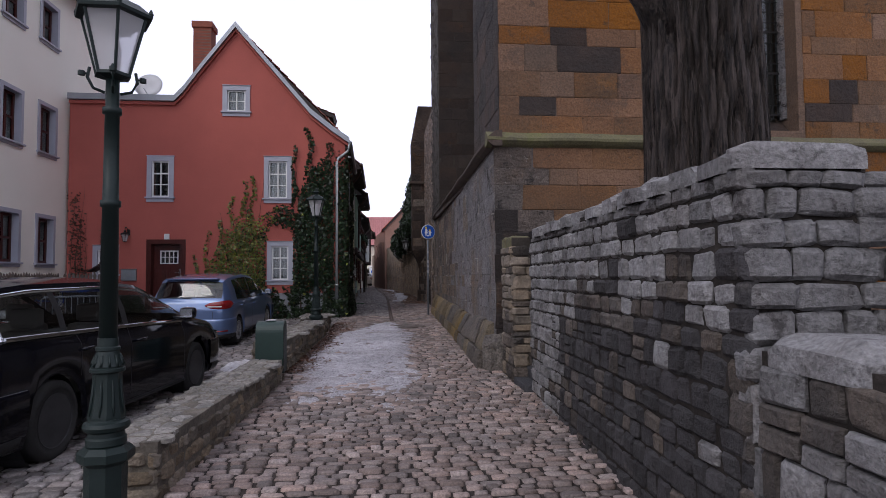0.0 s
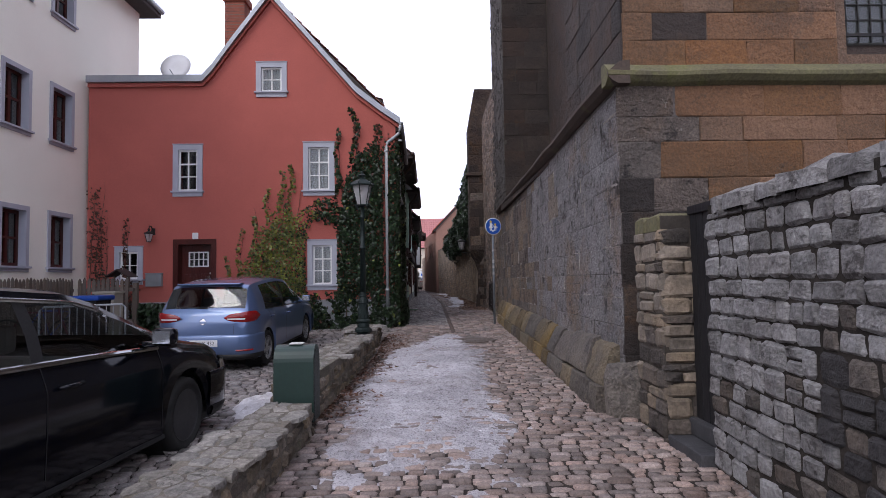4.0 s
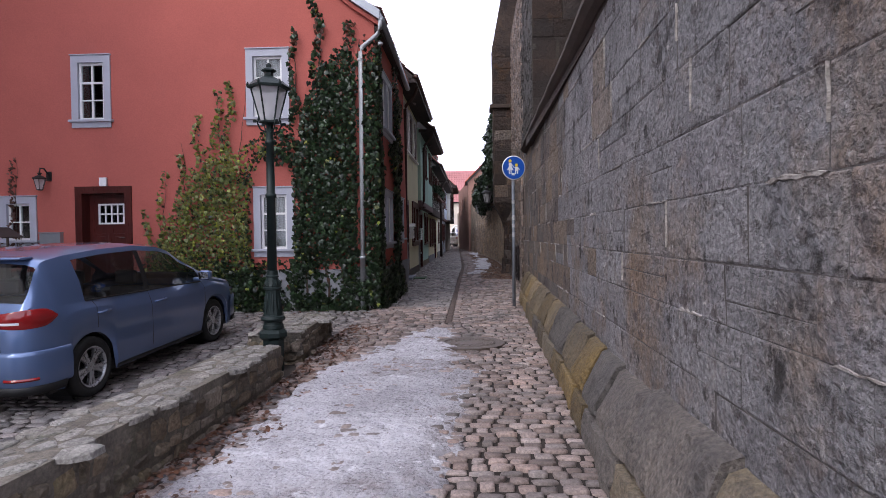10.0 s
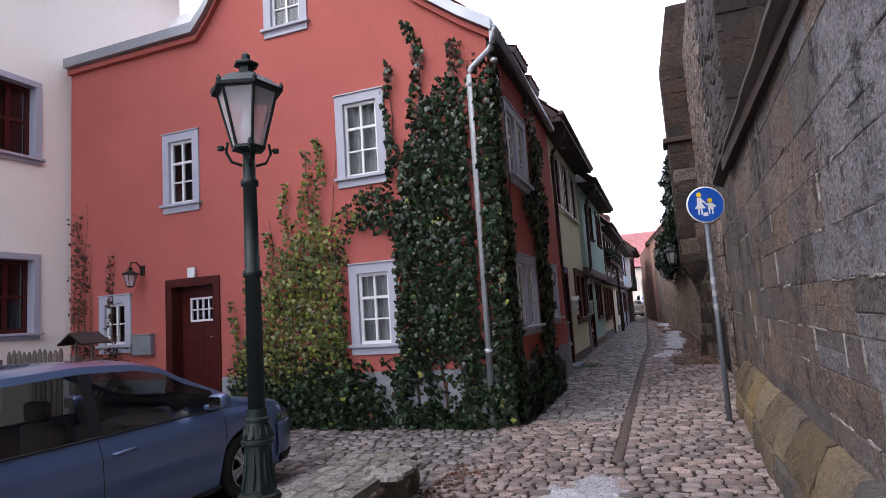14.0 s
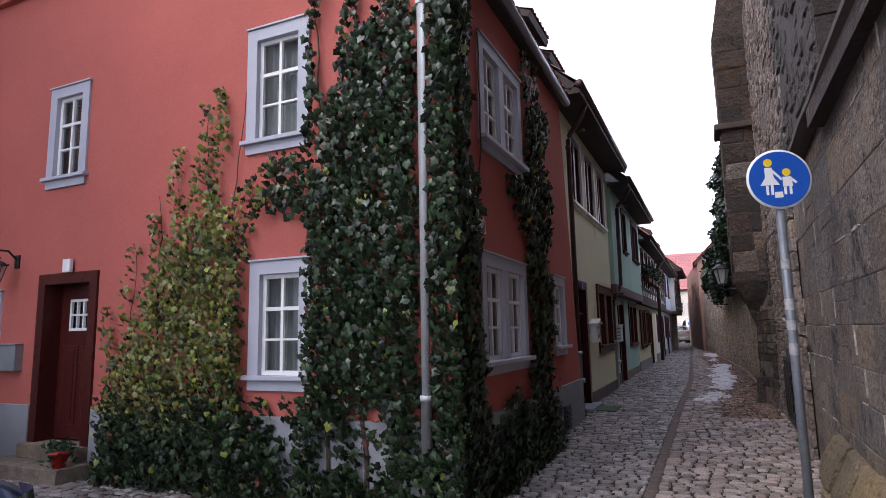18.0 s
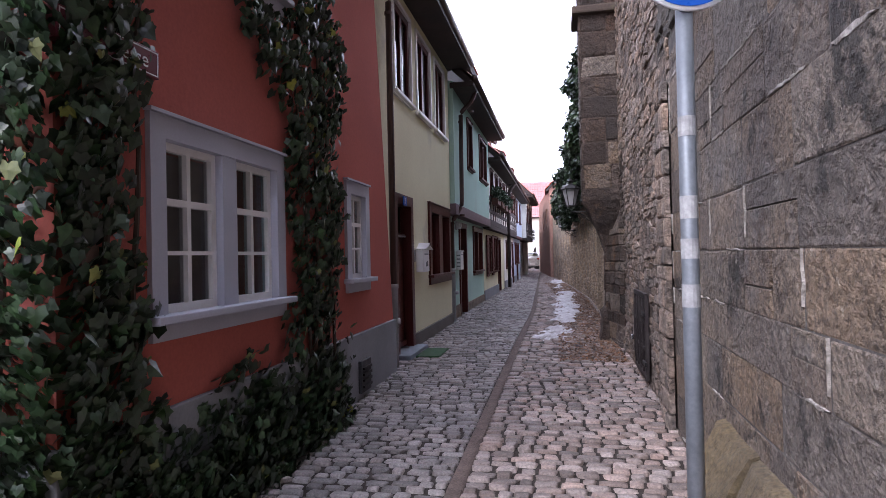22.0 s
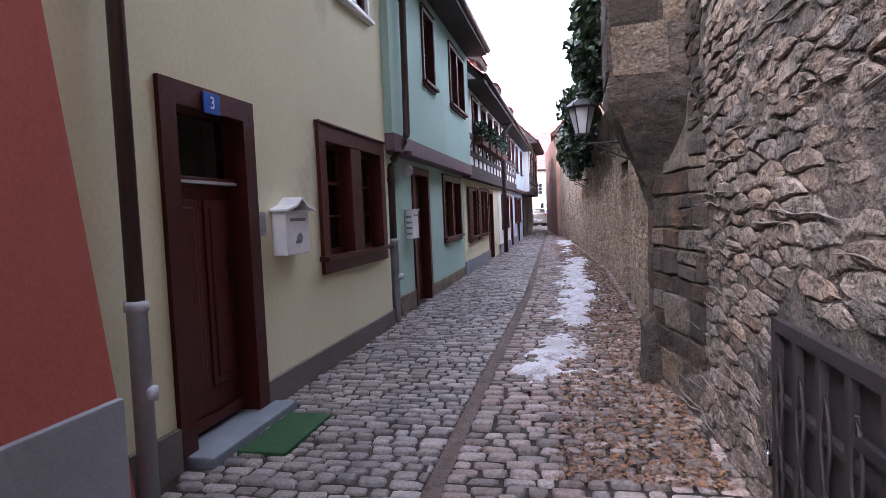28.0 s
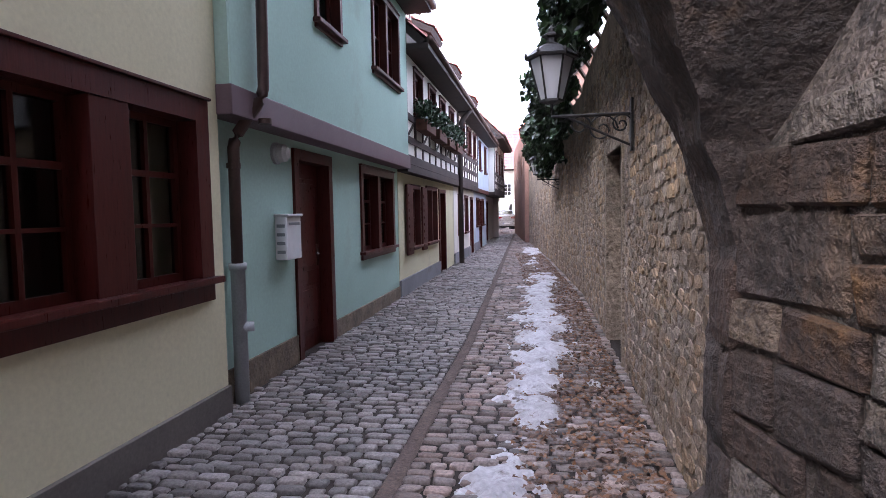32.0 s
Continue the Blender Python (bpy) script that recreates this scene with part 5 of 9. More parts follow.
timber_house("dark half-timbered house jutting out at the bend", 49.7, 56.5, -1.55, -0.95, 5.2, INFILL, DARKWOOD, INFILL, 9,
                   wins=((0.8, 1.6, 3.62, 4.6), (2.9, 3.7, 3.62, 4.6), (4.9, 5.7, 3.62, 4.6)), lowwins=((0.8, 1.6, 1.3, 2.4),), doors=((2.2, 3.1, 2.4),))
timber_house("grey plastered row house near the end of the lane", 56.6, 66.0, -2.0, -1.9, 5.0, FARWALL, None, FARWALL, 6, wins=((1.0, 1.8, 3.4, 4.5), (4.0, 4.8, 3.4, 4.5)), lowwins=((1.0, 1.8, 1.3, 2.4),), doors=((2.6, 3.5, 2.4),))

# ---- what closes the far end of the lane ----
far = thing("house", "far pale house with a red roof and an arched doorway", "house", (-1, 80, 0.4))
FF = Face(-9, 78, 8, 78)
fw = [(8.4, 9.2, 3.2, 4.4), (6.6, 7.4, 3.2, 4.4), (5.0, 5.8, 3.2, 4.4), (10.2, 11.0, 3.2, 4.4)]
part("front_wall", wall_panel(FF, 0, 17, 0.2, 5.6, [hole(*w, 0.06) for w in fw] + [(7.1, 8.5, 0.2, 2.5)], 0.4), FARWALL, far)
for w in fw:
    window(far, FF, *w, surround=TRIM, sash=WHITE, sw=0.06)
room(far, FF, 0.5, 16.5, 0.3, 5.5, 3.0)
arch = bmesh.new()
pts = [(7.1 + 0.7 + 0.85 * math.cos(a), 2.1 + 0.85 * math.sin(a)) for a in [math.pi * i / 12 for i in range(13)]]
ins = [(7.1 + 0.7 + 0.68 * math.cos(a), 2.1 + 0.68 * math.sin(a)) for a in [math.pi * i / 12 for i in range(13)]]
for i in range(12):
    q = [arch.verts.new(FF.p(u, z, d)) for d in (0.0, 0.08) for u, z in (pts[i], pts[i + 1], ins[i + 1], ins[i])]
    for fc in ((0, 1, 2, 3), (7, 6, 5, 4), (0, 4, 5, 1), (1, 5, 6, 2), (2, 6, 7, 3), (3, 7, 4, 0)):
        arch.faces.new([q[k] for k in fc])
part("door_arch", arch, WHITE, far)
tile_roof(far, (-9.3, 77.6, 5.6), (8.3, 77.6, 5.6), (-9.3, 81, 9.6), 14, 60, PINKROOF)

# red brick house on the other side of the bend
brick = thing("house", "brick house with a red tiled gable beyond the garden wall", "house", (3, 56, 0.4))
part("gable_front", wall_panel(Face(0.35, 50.5, 6.5, 50.5), 0, 6.15, 0.2, lambda u: 5.6 + min(u, 6.15 - u) * 1.05, (), 0.3, (3.07,)), FARRED, brick)
part("lane_wall", wall_panel(Face(-0.65, 62, 0.35, 50.5), 0, 11.5, 0.2, 5.6, [(2.0, 2.8, 3.4, 4.6), (5.0, 5.8, 3.4, 4.6), (8.4, 9.2, 3.4, 4.6)], 0.3), FARRED, brick)
tile_roof(brick, (-0.1, 62, 5.5), (0.15, 50.4, 5.5), (3.3, 62, 9.0), 13, 44, TILE)
part("back_wall", bm_box(6.2, 6.5, 50.8, 62, 0.2, 5.6), FARRED, brick)

# ---- the church ----
church = thing("church", "Gothic church of ochre and grey sandstone with a mossy string course", "church", (6, 15, 0.2))
CL = Face(1.85, 20.7, 1.65, 8.45)
CFR = Face(1.65, 8.45, 9.6, 8.45)
SLITS = [(4.42, 4.54, 2.78, 3.15)]
part("lower_lane_wall", wall_panel(CL, 0, CL.len, -0.1, 3.46, SLITS, 0.6), WALLJOINT, church)
part("lower_front_wall", wall_panel(CFR, 0.61, 7.95, -0.1, 3.46, (), 0.6), DUNSAND, church)
UL = Face(1.78, 11.0, 1.75, 8.53)
UF = Face(1.75, 8.53, 9.6, 8.53)
WIN_CH = (2.3, 4.75, 3.72, 15.0)
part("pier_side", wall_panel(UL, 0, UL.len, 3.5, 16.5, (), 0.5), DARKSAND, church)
part("upper_front_wall", wall_panel(UF, 0.51, 7.85, 3.5, 16.5, [WIN_CH], 0.55), DUNSAND, church)
part("pier_back", bm_box(1.8, 3.1, 10.99, 11.02, 3.5, 16.5), GREYSAND, church)
part("bay_wall", bm_box(3.05, 3.6, 11.0, 21.0, 3.5, 16.5), DARKSAND, church)
P2F = Face(1.83, 18.35, 3.05, 18.35)
P2L = Face(1.86, 21.3, 1.83, 18.35)
part("second_pier_front", wall_panel(P2F, 0, 1.22, 3.5, 15.5, (), 0.3), DARKMORTAR, church)
part("second_pier_side", wall_panel(P2L, 0, P2L.len, 3.46, 15.5, (), 0.5), DARKMORTAR, church)
# unseen block added behind the rubble wall to keep sky light off the lane
part("nave_wall", bm_box(3.05, 9.6, 21.0, 27.0, 0.0, 16.5), DARKSAND, church)
part("end_wall", bm_box(9.2, 9.6, 9.1, 21, 0, 16.5), DARKSAND, church)
# the top runs on over the added block
part("flat_top", bm_box(1.9, 9.6, 9.1, 27.0, 16.4, 16.6), SLATE, church)
part("bay_sill", bm_box(1.7, 3.06, 11.02, 18.3, 3.3, 3.5), DARKSAND, church)
# string course: a sloped, overhanging ledge
def ledge(f, u0, u1, z, material, out=0.12, name="string_course"):
    bm = bmesh.new()
    prof = [(-0.1, z + 0.17), (0.0, z + 0.16), (out, z + 0.06), (out, z + 0.02), (out * 0.6, z - 0.03), (0.02, z - 0.06), (-0.1, z - 0.06)]
    n = max(2, int((u1 - u0) / 0.6))
    rings = []
    for i in range(n + 1):
        u = u0 + (u1 - u0) * i / n
        j = RNG.uniform(-0.008, 0.008)
        rings.append([bm.verts.new(f.p(u, zz + j, d + (j if d > 0 else 0))) for d, zz in prof])
    for a, b in zip(rings, rings[1:]):
        for k in range(len(prof)):
            bm.faces.new((a[k], a[(k + 1) % len(prof)], b[(k + 1) % len(prof)], b[k]))
    bm.faces.new(rings[0])
    bm.faces.new(rings[-1])
    return part(name, bm, material, church)


# the lane side gets a darker ledge than the front
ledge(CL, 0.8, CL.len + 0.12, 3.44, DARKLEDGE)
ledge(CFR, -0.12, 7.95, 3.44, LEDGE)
# tall leaded window with its splayed sill
bm = bmesh.new()
q = [bm.verts.new(UF.p(u, z, d)) for u, z, d in ((2.3, 3.5, 0.06), (4.75, 3.5, 0.06), (4.75, 3.98, -0.42), (2.3, 3.98, -0.42), (2.3, 3.5, -0.5), (4.75, 3.5, -0.5))]
for fc in ((0, 1, 2, 3), (0, 4, 5, 1), (3, 2, 5, 4), (0, 3, 4), (1, 5, 2)):
    bm.faces.new([q[i] for i in fc])
win = part("window", bm, DARKSAND, church, "tall leaded church window with a sloping stone sill")
for u in (2.3, 3.1, 3.9, 4.69):
    part("mullion", face_box(UF, u, u + 0.12, 3.98, 15.0, -0.42, -0.26, 0.02), GREYSAND, win)
for i in range(3):
    ua = 2.42 + 0.8 * i
    gl = part("pane", face_box(UF, ua, ua + 0.68, 3.98, 15.0, -0.36, -0.35), GLASS, win)
    bm = bmesh.new()
    for k in range(1, 5):
        c = ua + 0.68 * k / 5
        box(bm, c - 0.006, c + 0.006, -0.348, -0.335, 3.98, 15.0, 0, UF.m)
    for k in range(64):
        zz = 4.05 + k * 0.17
        box(bm, ua, ua + 0.68, -0.347, -0.334, zz, zz + (0.03 if k % 4 == 0 else 0.012), 0, UF.m)
    part("lead_grid", bm, BLACKIRON, win)
part("church_inside", bm_box(2.2, 9.1, 9.3, 10.5, 3.5, 16.4), INSIDE, church)

# base stones along the church wall
PB = Face(1.83, 19.5, 1.62, 8.5)

# oriel-like corbelled buttress over the lane
ORIEL = [(0.2, 1.56, 25.2), (0.5, 1.55, 25.2), (0.9, 1.58, 25.24), (1.0, 1.66, 25.32), (1.85, 1.66, 25.34), (2.0, 1.60, 25.28), (2.2, 1.51, 25.18), (2.4, 1.42, 25.08), (2.56, 1.35, 25.0), (2.66, 1.30, 24.97), (2.74, 1.33, 25.0), (4.0, 1.33, 25.0), (5.4, 1.32, 25.0), (7.2, 1.30, 25.0), (8.8, 1.6, 25.1)]
bm = bmesh.new()
rings = []
zl = [0.2 + 8.6 * i / 86 for i in range(87)]
for z in zl:
    xl = float(np.interp(z, [p[0] for p in ORIEL], [p[1] for p in ORIEL]))
    ys_ = float(np.interp(z, [p[0] for p in ORIEL], [p[2] for p in ORIEL]))
    pts = [(xl + (2.3 - xl) * i / 10, ys_) for i in range(10, -1, -1)] + [(xl, ys_ + (25.62 - ys_) * i / 6) for i in range(1, 7)] + [(2.3, 25.62)]
    rough = 0.035 if z < 2.6 else 0.008
    rings.append([bm.verts.new((x + rough * noise.noise(Vector((x * 7, y * 7, z * 7))), y + rough * noise.noise(Vector((x * 7, y * 7, z * 7 + 9))), z)) for x, y in pts])
for r0, r1 in zip(rings, rings[1:]):
    for k in range(len(r0)):
        j = (k + 1) % len(r0)
        bm.faces.new((r0[k], r0[j], r1[j], r1[k]))
bm.faces.new(rings[-1])
butt = part("corbelled_buttress", bm, BUTTSAND, church, "dark weathered buttress corbelled out over the lane")

# ---- boundary walls on the church side ----
rub = part("wall_east", wall_panel(Face(1.86, 25.5, 1.86, 20.72), 0, 4.78, -0.1, 7.6, (), 0.5), RUBBLEMORTAR)
tagged(rub, "tall rubble wall of brown fieldstones with raised mortar", "wall", kind="structure")
garden_pts = [(1.88, 25.6), (1.8, 34.0), (1.35, 41.0), (0.85, 47.0), (-0.35, 60.0), (-1.0, 70.0)]
gw = []
for (xa, ya), (xb, yb) in zip(garden_pts, garden_pts[1:]):
    gw.append(Face(xb, yb, xa, ya))
NICHE = (34.0 - 30.35, 34.0 - 29.2, 0.5, 2.5)
bm = wall_panel(gw[0], 0, gw[0].len, 0.0, 4.0, [(NICHE[0], NICHE[1], 0.3, NICHE[3])], 0.45)
garden = part("wall_garden", bm, SANDYRENDER)
tagged(garden, "long sandy garden wall of worn stone and render", "wall", kind="structure")
for f in gw[1:]:
    part("garden_wall_run", wall_panel(f, 0, f.len, 0.0, 3.9, (), 0.45), SANDYRENDER, garden)
part("niche_door", face_box(gw[0], NICHE[0] - 0.05, NICHE[1] + 0.05, 0.3, 2.6, -0.5, -0.38), OAKRED, garden, "old brown door set deep in the wall")

# ---- low walls along the yard, the dry stone wall and the gate pillar ----
LOW = [(-1.46, 4.1, -1.285, 8.05, 0.43, 0.42), (-1.37, 8.58, -1.16, 12.79, 0.6, 0.44), (-1.2, 13.5, -1.26, 15.2, 0.6, 0.6)]
low_walls = []
for xa, ya, xb, yb, zt, th in LOW:
    f = Face(xa, ya, xb, yb)
    core = part("wall_low", wall_panel(f.out(-0.004), 0.03, f.len - 0.03, -0.1, zt - 0.004, (), th - 0.02), LOWMORTAR)
    tagged(core, "low rubble wall with flat mossy capstones beside the lane", "wall", kind="structure")
    low_walls.append((core, f, zt, th))
DRY = Face(1.79, 6.98, 1.64, 2.52)
dry = part("wall_drystone", wall_panel(DRY.out(-0.008), 0.03, DRY.len - 0.05, -0.1, 2.0, (), 0.62), DRYJOINT)
tagged(dry, "tall wall of grey roughly squared limestone with dark stains", "wall", kind="structure")
DRY2 = Face(1.66, 2.48, 1.55, -1.5)
dry2 = part("wall_drystone_low", wall_panel(DRY2.out(-0.014), 0.0, DRY2.len, -0.1, 1.16, (), 0.9), DRYJOINT)
tagged(dry2, "lower wall of large grey limestone blocks", "wall", kind="structure")
pillar = part("gate_pillar", bm_box(1.70, 2.04, 7.59, 8.19, 0.0, 2.0), DARKMORTAR)
tagged(pillar, "beige stone gate pillar with a mossy top", "pillar")
back_wall = part("wall_churchyard", bm_box(2.4, 9.6, 2.0, 2.3, -0.1, 1.9), DARKMORTAR)
tagged(back_wall, "plain churchyard wall of dark stone", "wall", kind="structure")
part("churchyard_wall_run", bm_box(9.3, 9.6, 2.3, 8.4, -0.1, 1.9), DARKMORTAR, back_wall)

# ---- street lamps ----
def lantern(parent, m, s=1.0, iron=IRON):
    """A six-sided tapering lantern: its foot at the origin of m, about 0.62 high."""
    def place(bm):
        bmesh.ops.transform(bm, matrix=m @ Matrix.Scale(s, 4), verts=bm.verts)
        return bm
    bm = bmesh.new()
    lathe(bm, [(0.04, 0.0), (0.115, 0.02), (0.115, 0.04), (0.03, 0.05)], 6)
    sub("lantern_foot", place(bm), iron, parent)
    top, bot, z0, z1 = 0.205, 0.105, 0.04, 0.42
    for k in range(6):
        a, b = math.pi / 3 * k, math.pi / 3 * (k + 1)
        bm = bmesh.new()
        tube(bm, [(bot * math.cos(a), bot * math.sin(a), z0), (top * math.cos(a), top * math.sin(a), z1)], 0.010, 6)
        sub("glazing_rib", place(bm), iron, parent)
        bm = bmesh.new()
        q = [bm.verts.new((r * 0.97 * math.cos(c), r * 0.97 * math.sin(c), z)) for r, c, z in ((bot, a, z0), (bot, b, z0), (top, b, z1), (top, a, z1))]
        bm.faces.new(q)
        pane = sub("lamp_pane", place(bm), LAMPGLASS, parent, "pale clear lamp pane")
        pane.visible_shadow = False
    bm = bmesh.new()
    lathe(bm, [(0.205, 0.41), (0.245, 0.415), (0.25, 0.435), (0.16, 0.51), (0.075, 0.55), (0.05, 0.56), (0.05, 0.6), (0.085, 0.615), (0.085, 0.63), (0.03, 0.66), (0.03, 0.69), (0.012, 0.71)], 6)
    sub("lantern_roof", place(bm), iron, parent)
    for k in range(6):
        a = math.pi / 3 * k
        bm = bmesh.new()
        lathe(bm, [(0.012, 0.0), (0.018, 0.02), (0.006, 0.05)], 6, Matrix.Translation((0.235 * math.cos(a), 0.235 * math.sin(a), 0.43)))
        sub("roof_knob", place(bm), iron, parent)
    bm = bmesh.new()
    lathe(bm, [(0.035, 0.06), (0.045, 0.1), (0.05, 0.2), (0.03, 0.3), (0.01, 0.33)], 12)
    sub("bulb", place(bm), FROST, parent, "frosted glass bulb", True)


def street_lamp(at):
    lamp = thing("street_lamp", "dark green cast-iron street lamp with a six-sided lantern", "street lamp", at, group="street lamps")
    def crisp(ob):
        ob.data.set_sharp_from_angle(angle=radians(28))

    bm = bmesh.new()
    lathe(bm, [(0.112, -0.2), (0.112, 0.44), (0.128, 0.45), (0.150, 0.47), (0.150, 0.515), (0.118, 0.545), (0.10, 0.55)], 8, flat=math.pi / 8)
    sub("base", bm, IRON, lamp)
    bm = bmesh.new()
    lathe(bm, [(0.1, 0.548), (0.108, 0.555), (0.106, 0.59), (0.098, 0.60), (0.096, 0.625), (0.118, 0.64), (0.126, 0.66), (0.118, 0.68), (0.1, 0.69), (0.098, 0.70)], 24)
    crisp(sub("lower_collar", bm, IRON, lamp, smooth=True))
    bm = bmesh.new()
    lathe(bm, [(0.099, 0.70), (0.099, 0.715), (0.092, 0.76), (0.082, 0.84), (0.077, 0.92), (0.077, 0.955), (0.084, 0.965)], 8, flat=math.pi / 8)
    foot = sub("pedestal", bm, IRON, lamp, "fluted bell-shaped foot")
    for k in range(8):
        a = math.pi / 4 * k
        bm = bmesh.new()
        tube(bm, [(r * math.cos(a), r * math.sin(a), z) for r, z in ((0.095, 0.72), (0.086, 0.78), (0.077, 0.85), (0.073, 0.92))], [0.003, 0.009, 0.009, 0.003], 6)
        sub("flute", bm, IRON, foot, smooth=True)
    bm = bmesh.new()
    lathe(bm, [(0.084, 0.962), (0.094, 0.968), (0.094, 0.985), (0.086, 0.99), (0.087, 1.0), (0.078, 1.02), (0.066, 1.06), (0.06, 1.085), (0.066, 1.09), (0.066, 1.105), (0.057, 1.112), (0.055, 1.16)], 24)
    ring = sub("upper_collar", bm, IRON, lamp, smooth=True)
    crisp(ring)
    for k in range(12):
        a = math.pi / 6 * k
        bm = bmesh.new()
        tube(bm, [(r * math.cos(a), r * math.sin(a), z) for r, z in ((0.086, 1.0), (0.077, 1.025), (0.065, 1.065))], [0.009, 0.008, 0.004], 6)
        sub("flute", bm, IRON, ring, smooth=True)
    bm = bmesh.new()
    prof = [(0.05, 1.15), (0.044, 1.92), (0.056, 1.925), (0.056, 1.96), (0.044, 1.965), (0.039, 2.47), (0.052, 2.475), (0.052, 2.51), (0.037, 2.52), (0.037, 2.68)]
    lathe(bm, prof, 18)
    sub("shaft", bm, IRON, lamp, smooth=True)
    for k in range(4):
        a = math.pi / 2 * k + 0.4
        bm = bmesh.new()
        d = Vector((math.cos(a), math.sin(a), 0))
        tube(bm, [d * 0.04 + Vector((0, 0, 2.6)), d * 0.10 + Vector((0, 0, 2.62)), d * 0.13 + Vector((0, 0, 2.68)), d * 0.12 + Vector((0, 0, 2.74))], 0.009, 6)
        lathe(bm, [(0.02, -0.012), (0.02, 0.012)], 8, Matrix.Translation(d * 0.16 + Vector((0, 0, 2.7))))
        tube(bm, [d * 0.12 + Vector((0, 0, 2.7)), d * 0.16 + Vector((0, 0, 2.7))], 0.007, 6)
        sub("scroll", bm, IRON, lamp)
    lantern(lamp, Matrix.Translation((0, 0, 2.68)), 0.9)
    return lamp


lamp_post = street_lamp((-1.58, 3.66, 0.0))
copy_thing(lamp_post, pose(-1.41, 13.25, 0.14, 0, 0, 20))


def wall_lantern(x, y, z, wx, label, group="lane lanterns"):
    """A lantern on an iron arm that springs from a wall at x = wx."""
    t = thing("wall_lantern", label, "lantern", (x, y, z), group=group)
    lantern(t, Matrix(), 0.88, BLACKIRON)
    d = wx - x
    bm = bmesh.new()
    tube(bm, [(0, 0, 0), (0, 0, -0.1), (d, 0, -0.1)], 0.014, 8)
    sub("arm", bm, BLACKIRON, t)
    bm = bmesh.new()
    for s, r in ((0.35, 0.09), (0.62, 0.13), (0.86, 0.09)):
        pts = [(d * s + (r - r * k / 22) * math.cos(k * 0.5), 0, -0.1 - r * 0.9 + (r - r * k / 22) * math.sin(k * 0.5)) for k in range(20)]
        tube(bm, pts, 0.008, 6)
    tube(bm, [(d, 0, -0.36), (d * 0.6, 0, -0.24), (d * 0.2, 0, -0.11)], 0.011, 6)
    sub("scrollwork", bm, BLACKIRON, t)
    sub("wall_plate", bm_box(d - 0.02, d, -0.05, 0.05, -0.4, 0.02, 0.006), BLACKIRON, t)
    return t


wall_lantern(1.2, 28.55, 2.78, 1.84, "black iron lantern on a scrolled arm from the garden wall")
wall_lantern(1.0, 38.2, 2.75, 1.56, "small black iron lantern farther along the garden wall")

# house lantern beside the red house's door
hl = thing("wall_lantern", "small dark lantern beside the house door", "lantern", (-7.2, 17.6, 2.6))
lantern(hl, Matrix.Translation((0, 0, -0.05)), 0.5, BLACKIRON)
bm = bmesh.new()
tube(bm, [(0, 0, 0.28), (0, 0.02, 0.36), (0, 0.12, 0.36), (0, 0.24, 0.25)], 0.013, 8)
sub("arm", bm, BLACKIRON, hl)
sub("wall_plate", bm_box(-0.05, 0.05, 0.23, 0.25, 0.15, 0.32, 0.008), BLACKIRON, hl)


# ---- parked cars ----
def smooth_interp(y, pts, w=0.06):
    ys = [p[0] for p in pts]
    zs = [p[1] for p in pts]
    return float(np.mean([np.interp(y + d, ys, zs) for d in (-w, -w / 2, 0, w / 2, w)]))


